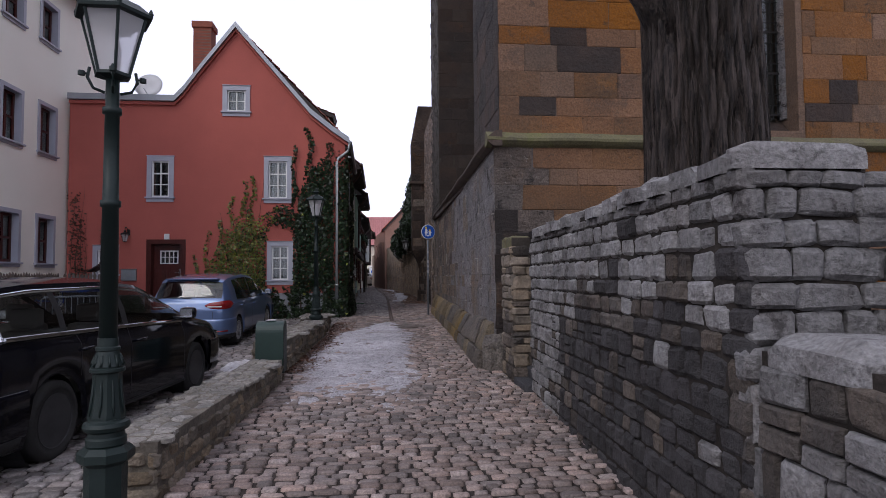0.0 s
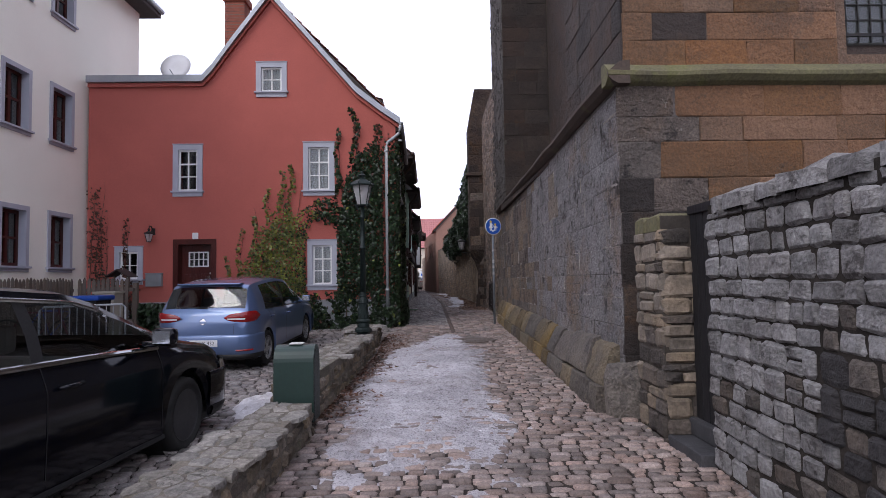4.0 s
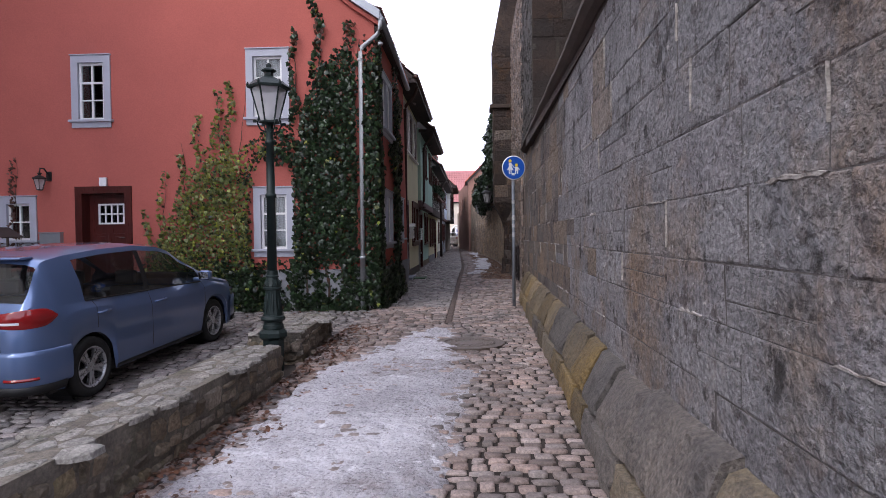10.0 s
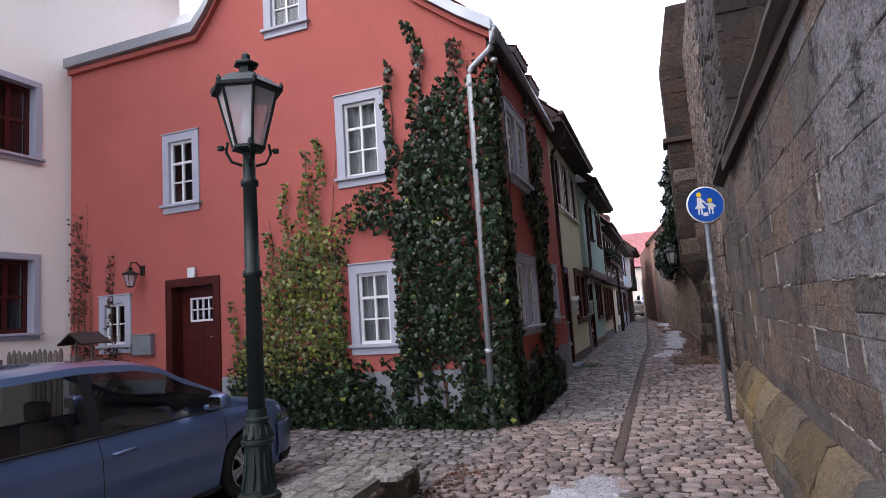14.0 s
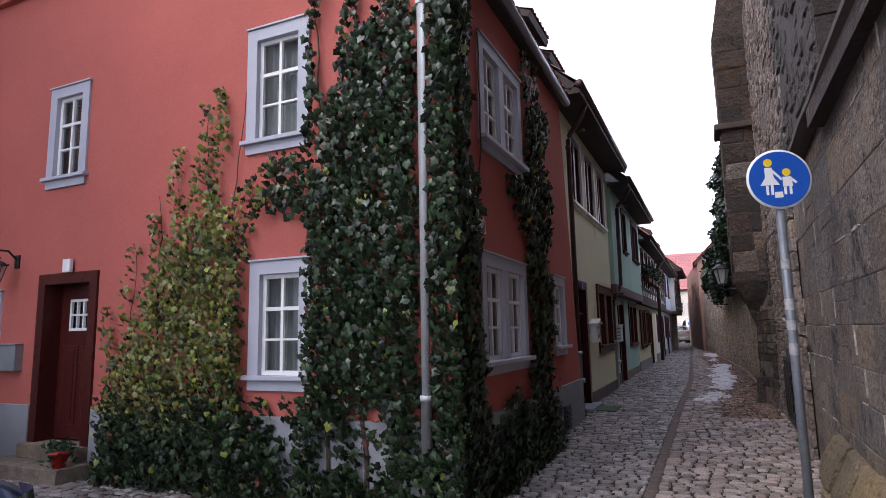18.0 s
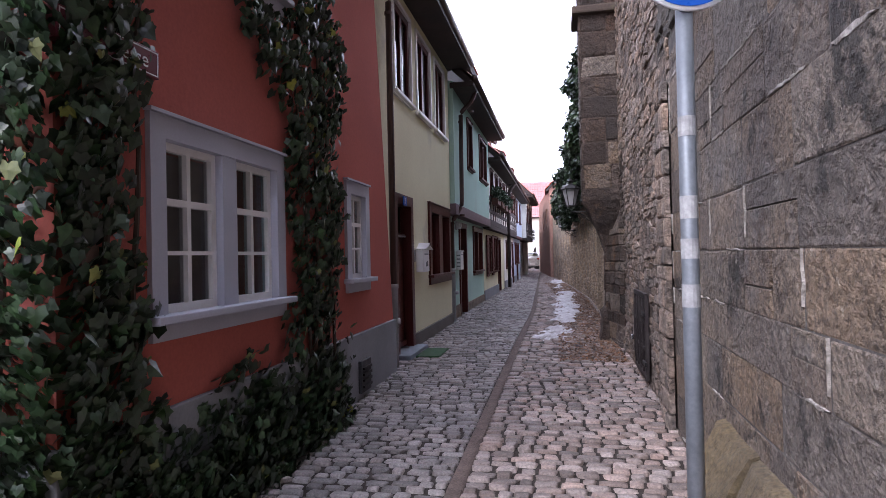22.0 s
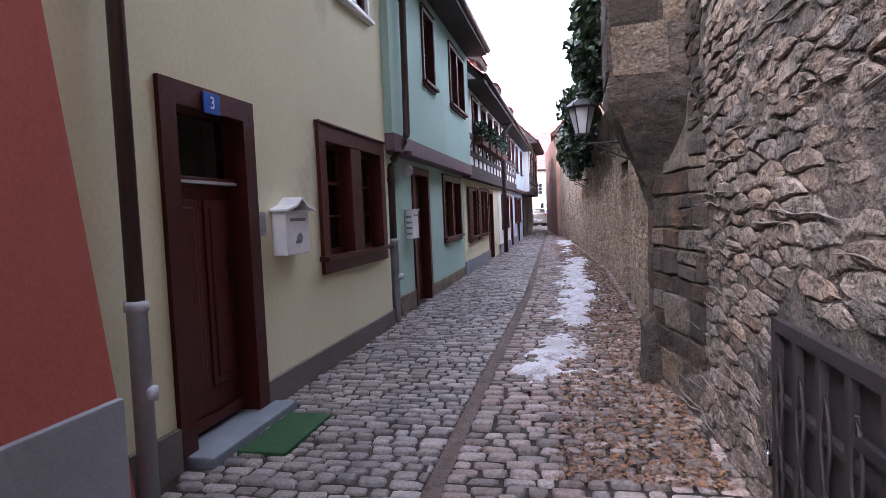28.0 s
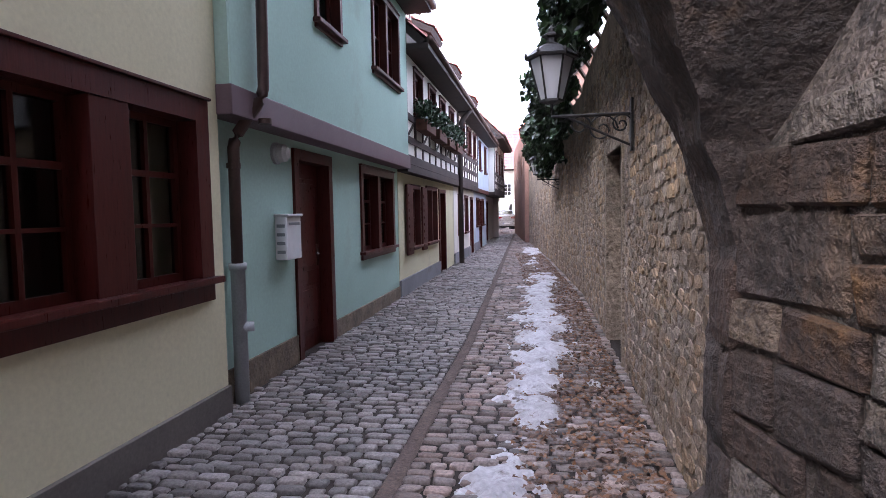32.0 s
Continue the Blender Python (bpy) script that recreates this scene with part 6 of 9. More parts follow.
def car(label, L, W, top, belt, axle_r, axle_f, wheel_r, glass_spans, screen, rear_screen, paint, rim_kind, at, rz, seatmat, low=0.2, roofw=0.70, window_chrome=False):
    c = thing("car", label, "car", at, rz)
    hwm = W / 2
    fine = (0.003, 0.012, 0.03, 0.055, 0.085, 0.12, 0.165)
    ys = sorted({round(-L / 2 + L * i / 88, 4) for i in range(89)} | {s * (L / 2 - e) for e in fine for s in (1, -1)} | {g for s in glass_spans for g in s} | set(screen) | set(rear_screen))

    def hw(y):
        t = max(0.0, 1 - (L / 2 - abs(y)) / 0.42)
        return hwm * (1 - (0.32 if y < 0 else 0.38) * (1 - math.sqrt(max(0.0, 1 - t * t))))

    def zlow(y):
        z = low + 0.06 * max(0.0, abs(y) - L / 2 + 0.4) / 0.4
        for ax in (axle_r, axle_f):
            r = wheel_r + 0.045
            if abs(y - ax) < r:
                z = max(z, wheel_r + math.sqrt(r * r - (y - ax) ** 2))
        return z

    def section(y):
        zt = smooth_interp(y, top, 0.035)
        zb = min(smooth_interp(y, belt), zt - 0.05)
        zl = min(zlow(y), zb - 0.04)
        h = hw(y)
        cabin = min(1.0, max(0.0, (zt - zb - 0.05) / 0.35))
        rw = h * (1 - cabin) * 0.92 + h * (roofw + 0.08) * cabin
        flare = 0.012 * max(math.exp(-((y - ax) / 0.42) ** 4) for ax in (axle_r, axle_f))
        d = zb - zl
        pts = [(h - 0.045 + flare, zl), (h - 0.008 + flare, zl + 0.16 * d), (h + flare * 0.6, zl + 0.5 * d), (h - 0.001, zl + 0.80 * d), (h - 0.012, zl + 0.86 * d), (h - 0.05, zb)]
        ze = zt - 0.085 * cabin - 0.02
        for t in (0.04, 0.5, 1.0):
            pts.append(((h - 0.055) * (1 - t) + rw * t + 0.02 * math.sin(math.pi * t), zb + (ze - zb) * t + 0.002))
        pts.append((rw * 0.955, zt - 0.036 * cabin - 0.012))
        pts.append((rw * 0.80, zt - 0.012 * cabin - 0.006))
        pts.append((rw * 0.45, zt - 0.003))
        pts.append((0.0, zt))
        return pts

    secs = [section(y) for y in ys]
    n = len(secs[0])

    def kind(i, k):
        ym = (ys[i] + ys[i + 1]) / 2
        if 6 <= k <= 7:
            for j, (a, b) in enumerate(glass_spans):
                if a < ym < b:
                    return ("side", j)
            if glass_spans[0][0] < ym < glass_spans[-1][1]:
                return ("pillar", 0)
        if k >= 9 and screen[0] < ym < screen[1]:
            return ("front", 0)
        if k >= 9 and rear_screen[0] < ym < rear_screen[1]:
            return ("rear", 0)
        return ("body", 0)

    groups = {}
    for side in (1, -1):
        for i in range(len(ys) - 1):
            for k in range(n - 1):
                g = kind(i, k)
                key = (g[0], g[1], side) if g[0] in ("side", "pillar") else (g[0], 0, 0)
                q = [(side * secs[i][k][0], ys[i], secs[i][k][1]), (side * secs[i + 1][k][0], ys[i + 1], secs[i + 1][k][1]),
                     (side * secs[i + 1][k + 1][0], ys[i + 1], secs[i + 1][k + 1][1]), (side * secs[i][k + 1][0], ys[i], secs[i][k + 1][1])]
                groups.setdefault(key, []).append(q)
    names = {"side": ("side_window", CARGLASS), "front": ("windscreen", CARGLASS), "rear": ("rear_window", CARGLASS), "pillar": ("window_pillar", PLASTIC), "body": ("body", paint)}
    for key, quads in sorted(groups.items()):
        bm = bmesh.new()
        for q in quads:
            bm.faces.new([bm.verts.new(p) for p in q])
        if key[0] == "body":
            for i in (0, len(ys) - 1):
                bm.faces.new([bm.verts.new((x, ys[i], z)) for x, z in secs[i]] + [bm.verts.new((-x, ys[i], z)) for x, z in secs[i][-2::-1]])
        bmesh.ops.remove_doubles(bm, verts=bm.verts, dist=0.0006)
        ob = sub(names[key[0]][0], bm, names[key[0]][1], c, smooth=True)
        if key[0] == "body":
            ob.data.set_sharp_from_angle(angle=radians(38))

    def outline(x_in, y_out, end=-1, steps=12):
        """Plan points on one side of the car's tail (or nose): from x_in on the end face, round the corner, to y_out on the flank."""
        h0 = hw(L / 2 * end)
        pts = [(x_in + (h0 - x_in) * k / 4, end * L / 2) for k in range(4)]
        span = L / 2 - abs(y_out)
        return pts + [(hw(end * (L / 2 - span * (k / steps) ** 2)), end * (L / 2 - span * (k / steps) ** 2)) for k in range(steps + 1)]

    def band(path, zs, offs, both=False):
        """A skin that follows plan points at the given heights, each height set out from the body by its own amount."""
        pts = path if not both else [(-x, y) for x, y in path[::-1]] + path
        bm = bmesh.new()
        rows = []
        for k, (x, y) in enumerate(pts):
            ax, ay = pts[max(k - 1, 0)]
            bx, by = pts[min(k + 1, len(pts) - 1)]
            t = Vector((bx - ax, by - ay, 0)).normalized()
            nrm = Vector((t.y, -t.x, 0))
            if nrm.dot(Vector((x, y * 0.6, 0))) < 0:
                nrm = -nrm
            z_of = zs(k / (len(pts) - 1)) if callable(zs) else zs
            rows.append([bm.verts.new(Vector((x, y, z)) + nrm * o) for z, o in zip(z_of, offs)])
        for a, b in zip(rows, rows[1:]):
            for j in range(len(offs) - 1):
                bm.faces.new((a[j], b[j], b[j + 1], a[j + 1]))
        return bm

    def mirrored(bm, side):
        if side < 0:
            bmesh.ops.scale(bm, vec=(-1, 1, 1), verts=bm.verts)
        return bm

    # floor, seats and facia
    sub("underbody", bm_box(-hwm + 0.1, hwm - 0.1, -L / 2 + 0.25, L / 2 - 0.25, 0.18, 0.3), PLASTIC, c)
    for sy in (0.18, -0.78):
        for sx in (-0.36, 0.36):
            bm = bmesh.new()
            box(bm, sx - 0.23, sx + 0.23, sy - 0.1, sy + 0.4, 0.35, 0.55, 0.04)
            box(bm, sx - 0.23, sx + 0.23, sy - 0.2, sy - 0.05, 0.5, 1.0, 0.05)
            box(bm, sx - 0.13, sx + 0.13, sy - 0.22, sy - 0.12, 1.02, 1.2, 0.04)
            sub("seat", bm, seatmat, c)
    dash_y = screen[0] + 0.35
    sub("dashboard", bm_box(-hwm + 0.2, hwm - 0.2, dash_y - 0.1, dash_y + 0.5, 0.6, smooth_interp(dash_y + 0.4, belt) - 0.06, 0.04), PLASTIC, c)
    sub("parcel_shelf", bm_box(-hwm + 0.2, hwm - 0.2, rear_screen[0] + 0.2, -0.98, 0.86, 0.90, 0.01), PLASTIC, c)
    # wheels and their wells
    for ax in (axle_r, axle_f):
        for side in (1, -1):
            m = Matrix.Translation((side * (hwm - 0.135), ax, wheel_r)) @ Matrix.Rotation(math.pi / 2 * side, 4, "Y")
            bm = bmesh.new()
            rr = wheel_r
            lathe(bm, [(rr * 0.66, -0.1), (rr * 0.9, -0.105), (rr * 0.985, -0.085), (rr, -0.05), (rr, 0.05), (rr * 0.985, 0.085), (rr * 0.9, 0.105), (rr * 0.80, 0.107), (rr * 0.79, 0.103), (rr * 0.66, 0.095)], 40, m, False)
            wheel = sub("wheel", bm, RUBBERM, c, "black tyre on its rim", True)
            bm = bmesh.new()
            if rim_kind == "alloy":
                lathe(bm, [(rr * 0.66, 0.095), (rr * 0.68, 0.101), (rr * 0.65, 0.1), (rr * 0.61, 0.085), (rr * 0.59, 0.0)], 40, m, False)
                for k in range(5):
                    for da in (-0.17, 0.17):
                        mk = m @ Matrix.Rotation(2 * math.pi * k / 5 + da, 4, "Z")
                        prism(bm, [(rr * 0.12, -0.024), (rr * 0.40, -0.017), (rr * 0.635, -0.026), (rr * 0.635, 0.026), (rr * 0.40, 0.017), (rr * 0.12, 0.024)], 0.03, mk @ Matrix.Translation((0, 0, 0.052)))
                lathe(bm, [(rr * 0.2, 0.04), (rr * 0.2, 0.084), (rr * 0.12, 0.092), (0.004, 0.092)], 20, m)
            else:
                lathe(bm, [(rr * 0.66, 0.095), (rr * 0.68, 0.1), (rr * 0.60, 0.07), (rr * 0.5, 0.035), (rr * 0.3, 0.055), (rr * 0.16, 0.05), (0.004, 0.05)], 40, m)
                # black discs set on the rim stand for the shade in its holes
                for k in range(10):
                    mk = m @ Matrix.Rotation(2 * math.pi * k / 10, 4, "Z")
                    hb = bmesh.new()
                    lathe(hb, [(0.026, 0.03), (0.026, 0.052)], 10, mk @ Matrix.Translation((rr * 0.46, 0, 0)))
                    sub("vent_hole", hb, PLASTIC, wheel)
                for k in range(5):
                    mk = m @ Matrix.Rotation(2 * math.pi * k / 5, 4, "Z")
                    hb = bmesh.new()
                    lathe(hb, [(0.012, 0.05), (0.012, 0.072)], 6, mk @ Matrix.Translation((rr * 0.2, 0, 0)))
                    sub("wheel_bolt", hb, ALLOY, wheel)
            sub("rim", bm, ALLOY if rim_kind == "alloy" else STEELRIM, wheel)
            bm = bmesh.new()
            lathe(bm, [(rr + 0.05, -0.22), (rr + 0.05, 0.05)], 28, m, False)
            lathe(bm, [(rr + 0.05, -0.22), (0.02, -0.22)], 28, m, False)
            sub("wheel_well", bm, PLASTIC, c)
            bm = bmesh.new()
            lathe(bm, [(rr * 0.58, 0.0), (0.01, 0.0)], 24, m)
            sub("brake_disc", bm, STEELRIM, wheel)
    body_trim = CHROME if rim_kind != "alloy" else PLASTIC
    belt_z = smooth_interp(-L / 2 + 0.12, belt)
    for side in (1, -1):
        # door seams run from the sill to the belt
        for y in (glass_spans[-1][1] + 0.02, (glass_spans[-2][1] + glass_spans[-1][0]) / 2, glass_spans[-2][0] + 0.1):
            bm = bmesh.new()
            pv = None
            for x, z in section(y)[1:7]:
                a, b = bm.verts.new((side * (x + 0.002), y - 0.0035, z)), bm.verts.new((side * (x + 0.002), y + 0.0035, z))
                if pv:
                    bm.faces.new((pv[0], pv[1], b, a))
                pv = (a, b)
            sub("door_seam", bm, PLASTIC, c)
        bm = bmesh.new()
        y0, y1 = axle_r + wheel_r + 0.06, axle_f - wheel_r - 0.06
        tube(bm, [(side * (hw(y) - 0.035), y, low + 0.03) for y in [y0 + (y1 - y0) * k / 12 for k in range(13)]], 0.022, 8)
        sub("sill", bm, PLASTIC, c)
        for y in (glass_spans[-1][0] + 0.14, glass_spans[-2][0] + 0.2):
            zb = smooth_interp(y, belt) - 0.12
            x = hw(y) - 0.008
            bm = bmesh.new()
            tube(bm, [(side * (x - 0.01), y - 0.1, zb), (side * (x + 0.03), y - 0.085, zb), (side * (x + 0.036), y, zb + 0.002), (side * (x + 0.03), y + 0.085, zb + 0.004), (side * (x - 0.01), y + 0.1, zb + 0.004)], [0.011, 0.014, 0.015, 0.014, 0.011], 8)
            sub("door_handle", bm, paint, c, smooth=True)
        y = glass_spans[-1][1] - 0.16
        zb = smooth_interp(y, belt) + 0.045
        x = hw(y) - 0.03
        bm = bmesh.new()
        box(bm, min(side * (x + 0.05), side * (x + 0.23)), max(side * (x + 0.05), side * (x + 0.23)), y - 0.045, y + 0.07, zb, zb + 0.135, 0.045)
        box(bm, min(side * (x - 0.03), side * (x + 0.08)), max(side * (x - 0.03), side * (x + 0.08)), y - 0.02, y + 0.05, zb - 0.01, zb + 0.035, 0.01)
        mir = sub("door_mirror", bm, paint, c, smooth=True)
        sub("mirror_glass", bm_box(min(side * (x + 0.075), side * (x + 0.21)), max(side * (x + 0.075), side * (x + 0.21)), y - 0.052, y - 0.046, zb + 0.02, zb + 0.115), CHROME, mir)
        # trim round the side windows
        span = [glass_spans[0][0] + (glass_spans[-1][1] - glass_spans[0][0]) * k / 30 for k in range(31)]
        bm = bmesh.new()
        tube(bm, [(side * (section(y)[6][0] + (0.014 if window_chrome else 0.006)), y, section(y)[6][1] + (0.008 if window_chrome else 0.0)) for y in span], 0.019 if window_chrome else 0.008, 8)
        sub("belt_trim", bm, body_trim, c)
        if window_chrome:
            up = [glass_spans[0][0] + (glass_spans[-1][1] - 0.45 - glass_spans[0][0]) * k / 24 for k in range(25)]
            bm = bmesh.new()
            s0 = section(up[0])
            tube(bm, [(side * (s0[j][0] + 0.006), up[0] - 0.012, s0[j][1]) for j in (6, 7)] + [(side * (section(y)[8][0] + 0.006), y, section(y)[8][1]) for y in up], 0.015, 8)
            sub("roof_trim", bm, CHROME, c)
        # tail lamp round the corner: a red shell with a pale lens let into it
        path = outline(hwm * 0.42, -L / 2 + 0.30, -1)
        zm = belt_z - 0.075

        def lens(t, half=0.09, mid=zm):
            k = max(0.0, 1 - abs(2 * min(1.0, max(0.0, t)) - 1) ** 7) * (0.72 + 0.28 * min(1.0, t * 1.8))
            hh = half * max(0.12, k)
            m_ = mid + 0.02 * t
            return (m_ - hh, m_ - hh * 0.8, m_, m_ + hh * 0.8, m_ + hh)

        lamp = sub("tail_lamp", mirrored(band(path, lens, (0.001, 0.012, 0.016, 0.012, 0.001)), side), TAILRED, c, "red tail lamp", True)
        sub("reversing_lens", mirrored(band(path[1:9], lambda t: (zm - 0.032, zm - 0.02, zm - 0.008), (0.016, 0.0195, 0.0185)), side), SIGNWHITE, lamp, "pale lens in the tail lamp", True)
        sub("bumper_reflector", mirrored(band(outline(hwm * 0.64, -L / 2 + 0.12, -1), (0.365, 0.38, 0.395), (0.022, 0.034, 0.022)), side), TAILRED, c)
        sub("head_lamp", mirrored(band(outline(hwm * 0.5, L / 2 - 0.4, 1), (0.58, 0.65, 0.72), (0.002, 0.012, 0.0)), side), CHROME, c, smooth=True)
    for end, name in ((-1, "rear"), (1, "front")):
        path = outline(0.0, end * (min(abs(axle_r), abs(axle_f)) + wheel_r + 0.09), end)[1:]
        lip = outline(0.0, end * (min(abs(axle_r), abs(axle_f)) + wheel_r + 0.16), end)[1:]
        sub(name + "_bumper", band(path, (0.30, 0.33, 0.46, 0.60, 0.635, 0.64), (0.0, 0.018, 0.026, 0.026, 0.018, 0.0), True), paint, c, smooth=True)
        sub(name + "_apron", band(lip, (0.21, 0.23, 0.30, 0.315), (-0.06, -0.005, 0.022, 0.0), True), PLASTIC, c, smooth=True)
    # tailgate seam
    bm = bmesh.new()
    for s in (1, -1):
        tube(bm, [(s * hwm * 0.60, -L / 2 - 0.001, 0.65), (s * hwm * 0.60, -L / 2 - 0.001, 0.80)], 0.004, 5)
    sub("tailgate_seam", bm, PLASTIC, c)
    pl = sub("number_plate", bm_box(-0.26, 0.26, -L / 2 - 0.045, -L / 2 - 0.024, 0.45, 0.56, 0.004), SIGNWHITE, c, "white number plate with a blue band")
    sub("plate_band", bm_box(-0.256, -0.215, -L / 2 - 0.048, -L / 2 - 0.044, 0.455, 0.555), SIGNBLUE, pl)
    return c, pl


golf_top = [(-2.1, 0.80), (-2.085, 0.93), (-2.05, 1.02), (-2.0, 1.075), (-1.76, 1.47), (-1.70, 1.505), (-1.45, 1.54), (-0.9, 1.57), (-0.3, 1.57), (0.2, 1.52), (0.45, 1.45), (1.2, 1.03), (1.32, 0.995), (1.75, 0.89), (1.98, 0.77), (2.1, 0.6)]
golf_belt = [(-2.1, 0.985), (-1.9, 1.02), (-1.6, 1.01), (-0.5, 0.965), (0.9, 0.925), (1.25, 0.90), (1.8, 0.81), (2.1, 0.55)]
golf, plate = car("steel-blue hatchback car parked on the yard setts", 4.2, 1.78, golf_top, golf_belt, -1.32, 1.26, 0.315,
                  [(-1.36, -0.34), (-0.25, 0.94)], (0.42, 1.16), (-1.99, -1.77), BLUECAR, "alloy", (-3.574, 13.746, 0.227), -3.4, SEATCLOTH)
text_mesh("EF CX 432", 0.088, pose(0.02, -2.1 - 0.0455, 0.505, 90, 0, 0), PLASTIC, golf, "lettering", 0.001)
bm = bmesh.new()
lathe(bm, [(0.05, 0.0), (0.052, 0.006), (0.046, 0.009), (0.043, 0.005), (0.004, 0.005)], 24, pose(0, -2.092, 0.865, 84, 0, 0))
sub("badge", bm, CHROME, golf, "round chrome badge")
bm = bmesh.new()
tube(bm, [(0.05, -2.005, 1.085), (-0.2, -1.995, 1.105), (-0.42, -1.995, 1.10)], 0.011, 8)
sub("rear_wiper", bm, PLASTIC, golf)
bm = bmesh.new()
box(bm, -0.56, 0.56, -1.84, -1.68, 1.48, 1.508, 0.012)
sub("roof_spoiler", bm, BLUECAR, golf, smooth=True)
# a small car on the sloping yard: nose slightly up
golf.matrix_world = pose(-3.574, 13.746, 0.225, 2.6, 0, -3.4) @ Matrix.Scale(0.895, 4)
est_top = [(-2.41, 0.8), (-2.38, 0.95), (-2.33, 1.02), (-2.28, 1.07), (-2.02, 1.36), (-1.9, 1.425), (-1.5, 1.46), (-0.4, 1.475), (0.2, 1.435), (0.5, 1.36), (1.25, 1.02), (1.4, 0.985), (1.95, 0.89), (2.25, 0.78), (2.41, 0.6)]
est_belt = [(-2.41, 0.95), (-2.2, 1.0), (-1.5, 0.985), (-0.4, 0.96), (0.9, 0.93), (1.3, 0.91), (1.9, 0.83), (2.41, 0.55)]
estate, _ = car("black estate car with chrome window trim and steel wheels", 4.82, 1.86, est_top, est_belt, -1.37, 1.45, 0.32,
                [(-1.96, -1.28), (-1.2, -0.3), (-0.2, 0.98)], (0.42, 1.22), (-2.26, -2.04), BLACKCAR, "steel", (-3.375, 6.58, 0.05), -5.1, SEATBEIGE, window_chrome=True)

# ---- litter bin in the gap of the low wall ----
bin_ = thing("litter_bin", "dark green metal bin with a rounded top between the low walls", "litter bin", (-1.48, 8.3, 0.11))
arc = [(-0.15, 0.12)] + [(0.15 * math.cos(a) * -1, 0.66 + 0.15 * math.sin(a)) for a in [math.pi * k / 14 for k in range(15)]] + [(0.15, 0.12)]
bm = bmesh.new()
prism(bm, arc, 0.36, Matrix(((0, 0, 1, -0.18), (1, 0, 0, 0), (0, 1, 0, 0), (0, 0, 0, 1))))
sub("shell", bm, BINGREEN, bin_)
# thin dark sheet in place of the shaded hollow of the bin's open side
bm = bmesh.new()
rim_in = [(x * 0.86, 0.14 + (z - 0.14) * 0.95) for x, z in arc]
prism(bm, rim_in, 0.004, Matrix(((0, 0, 1, 0.181), (1, 0, 0, 0), (0, 1, 0, 0), (0, 0, 0, 1))))
sub("front_flap", bm, IRON, bin_)
bm = bmesh.new()
tube(bm, [(-0.1, 0, -0.1), (-0.1, 0, 0.2)], 0.03, 10)
sub("post", bm, BINGREEN, bin_)
bm = bmesh.new()
box(bm, -0.06, 0.06, -0.06, 0.06, 0.81, 0.822, 0.005)
sub("snow_cap", bm, SNOW, bin_, "small cap of snow on the lid")

# ---- blue footpath sign ----
sgn = thing("road_sign", "round blue footpath sign on a grey tube with stickers", "road sign", (1.43, 18.0, 0.28))
bm = bmesh.new()
tube(bm, [(0, 0, -0.2), (0, 0, 2.78)], 0.03, 16)
sub("post", bm, POLE, sgn, smooth=True)
SM = Matrix.Rotation(radians(14), 4, "Z") @ Matrix(((1, 0, 0, 0), (0, 0, -1, -0.04), (0, 1, 0, 2.58), (0, 0, 0, 1))) @ Matrix.Diagonal((0.72, 0.72, 1, 1))
bm = bmesh.new()
lathe(bm, [(0.30, -0.012), (0.305, -0.006), (0.30, 0.0)], 48, SM)
sub("disc", bm, SIGNWHITE, sgn, "white-edged sign disc", True)
bm = bmesh.new()
lathe(bm, [(0.282, 0.001), (0.282, 0.003)], 48, SM)
sub("blue_face", bm, SIGNBLUE, sgn)


def pict(name, polys, material, z=0.0035):
    bm = bmesh.new()
    for poly in polys:
        prism(bm, poly, 0.0015, SM @ Matrix.Translation((0, 0, z)))
    sub(name, bm, material, sgn)


def disc_poly(cx, cy, r, n=16):
    return [(cx + r * math.cos(2 * math.pi * k / n), cy + r * math.sin(2 * math.pi * k / n)) for k in range(n)]


pict("adult_figure", [[(-0.13, 0.12), (-0.06, 0.12), (-0.05, 0.02), (0.0, -0.06), (-0.18, -0.06), (-0.13, 0.02)], [(-0.13, -0.062), (-0.105, -0.062), (-0.105, -0.16), (-0.13, -0.16)],
                      [(-0.085, -0.062), (-0.06, -0.062), (-0.06, -0.16), (-0.085, -0.16)], [(-0.055, 0.1), (0.03, 0.0), (0.015, -0.015), (-0.06, 0.07)]], SIGNWHITE)
pict("child_figure", [[(0.03, 0.02), (0.11, 0.02), (0.12, -0.08), (0.03, -0.08)], [(0.035, -0.082), (0.06, -0.082), (0.06, -0.16), (0.035, -0.16)], [(0.085, -0.082), (0.11, -0.082), (0.11, -0.16), (0.085, -0.16)],
                      [(0.11, 0.015), (0.165, -0.04), (0.15, -0.055), (0.1, -0.015)], [(-0.05, -0.13), (0.02, -0.13), (0.025, -0.19), (-0.055, -0.19)]], SIGNWHITE, 0.0036)
pict("adult_head", [disc_poly(-0.095, 0.17, 0.042)], SIGNYELLOW, 0.0038)
pict("child_head", [disc_poly(0.07, 0.065, 0.04)], SIGNYELLOW, 0.0038)
for z, h in ((1.93, 0.07), (1.64, 0.08), (1.50, 0.07), (1.33, 0.08)):
    bm = bmesh.new()
    lathe(bm, [(0.0312, z), (0.0312, z + h)], 16, None, False)
    sub("sticker", bm, STICKER, sgn, "torn white sticker")

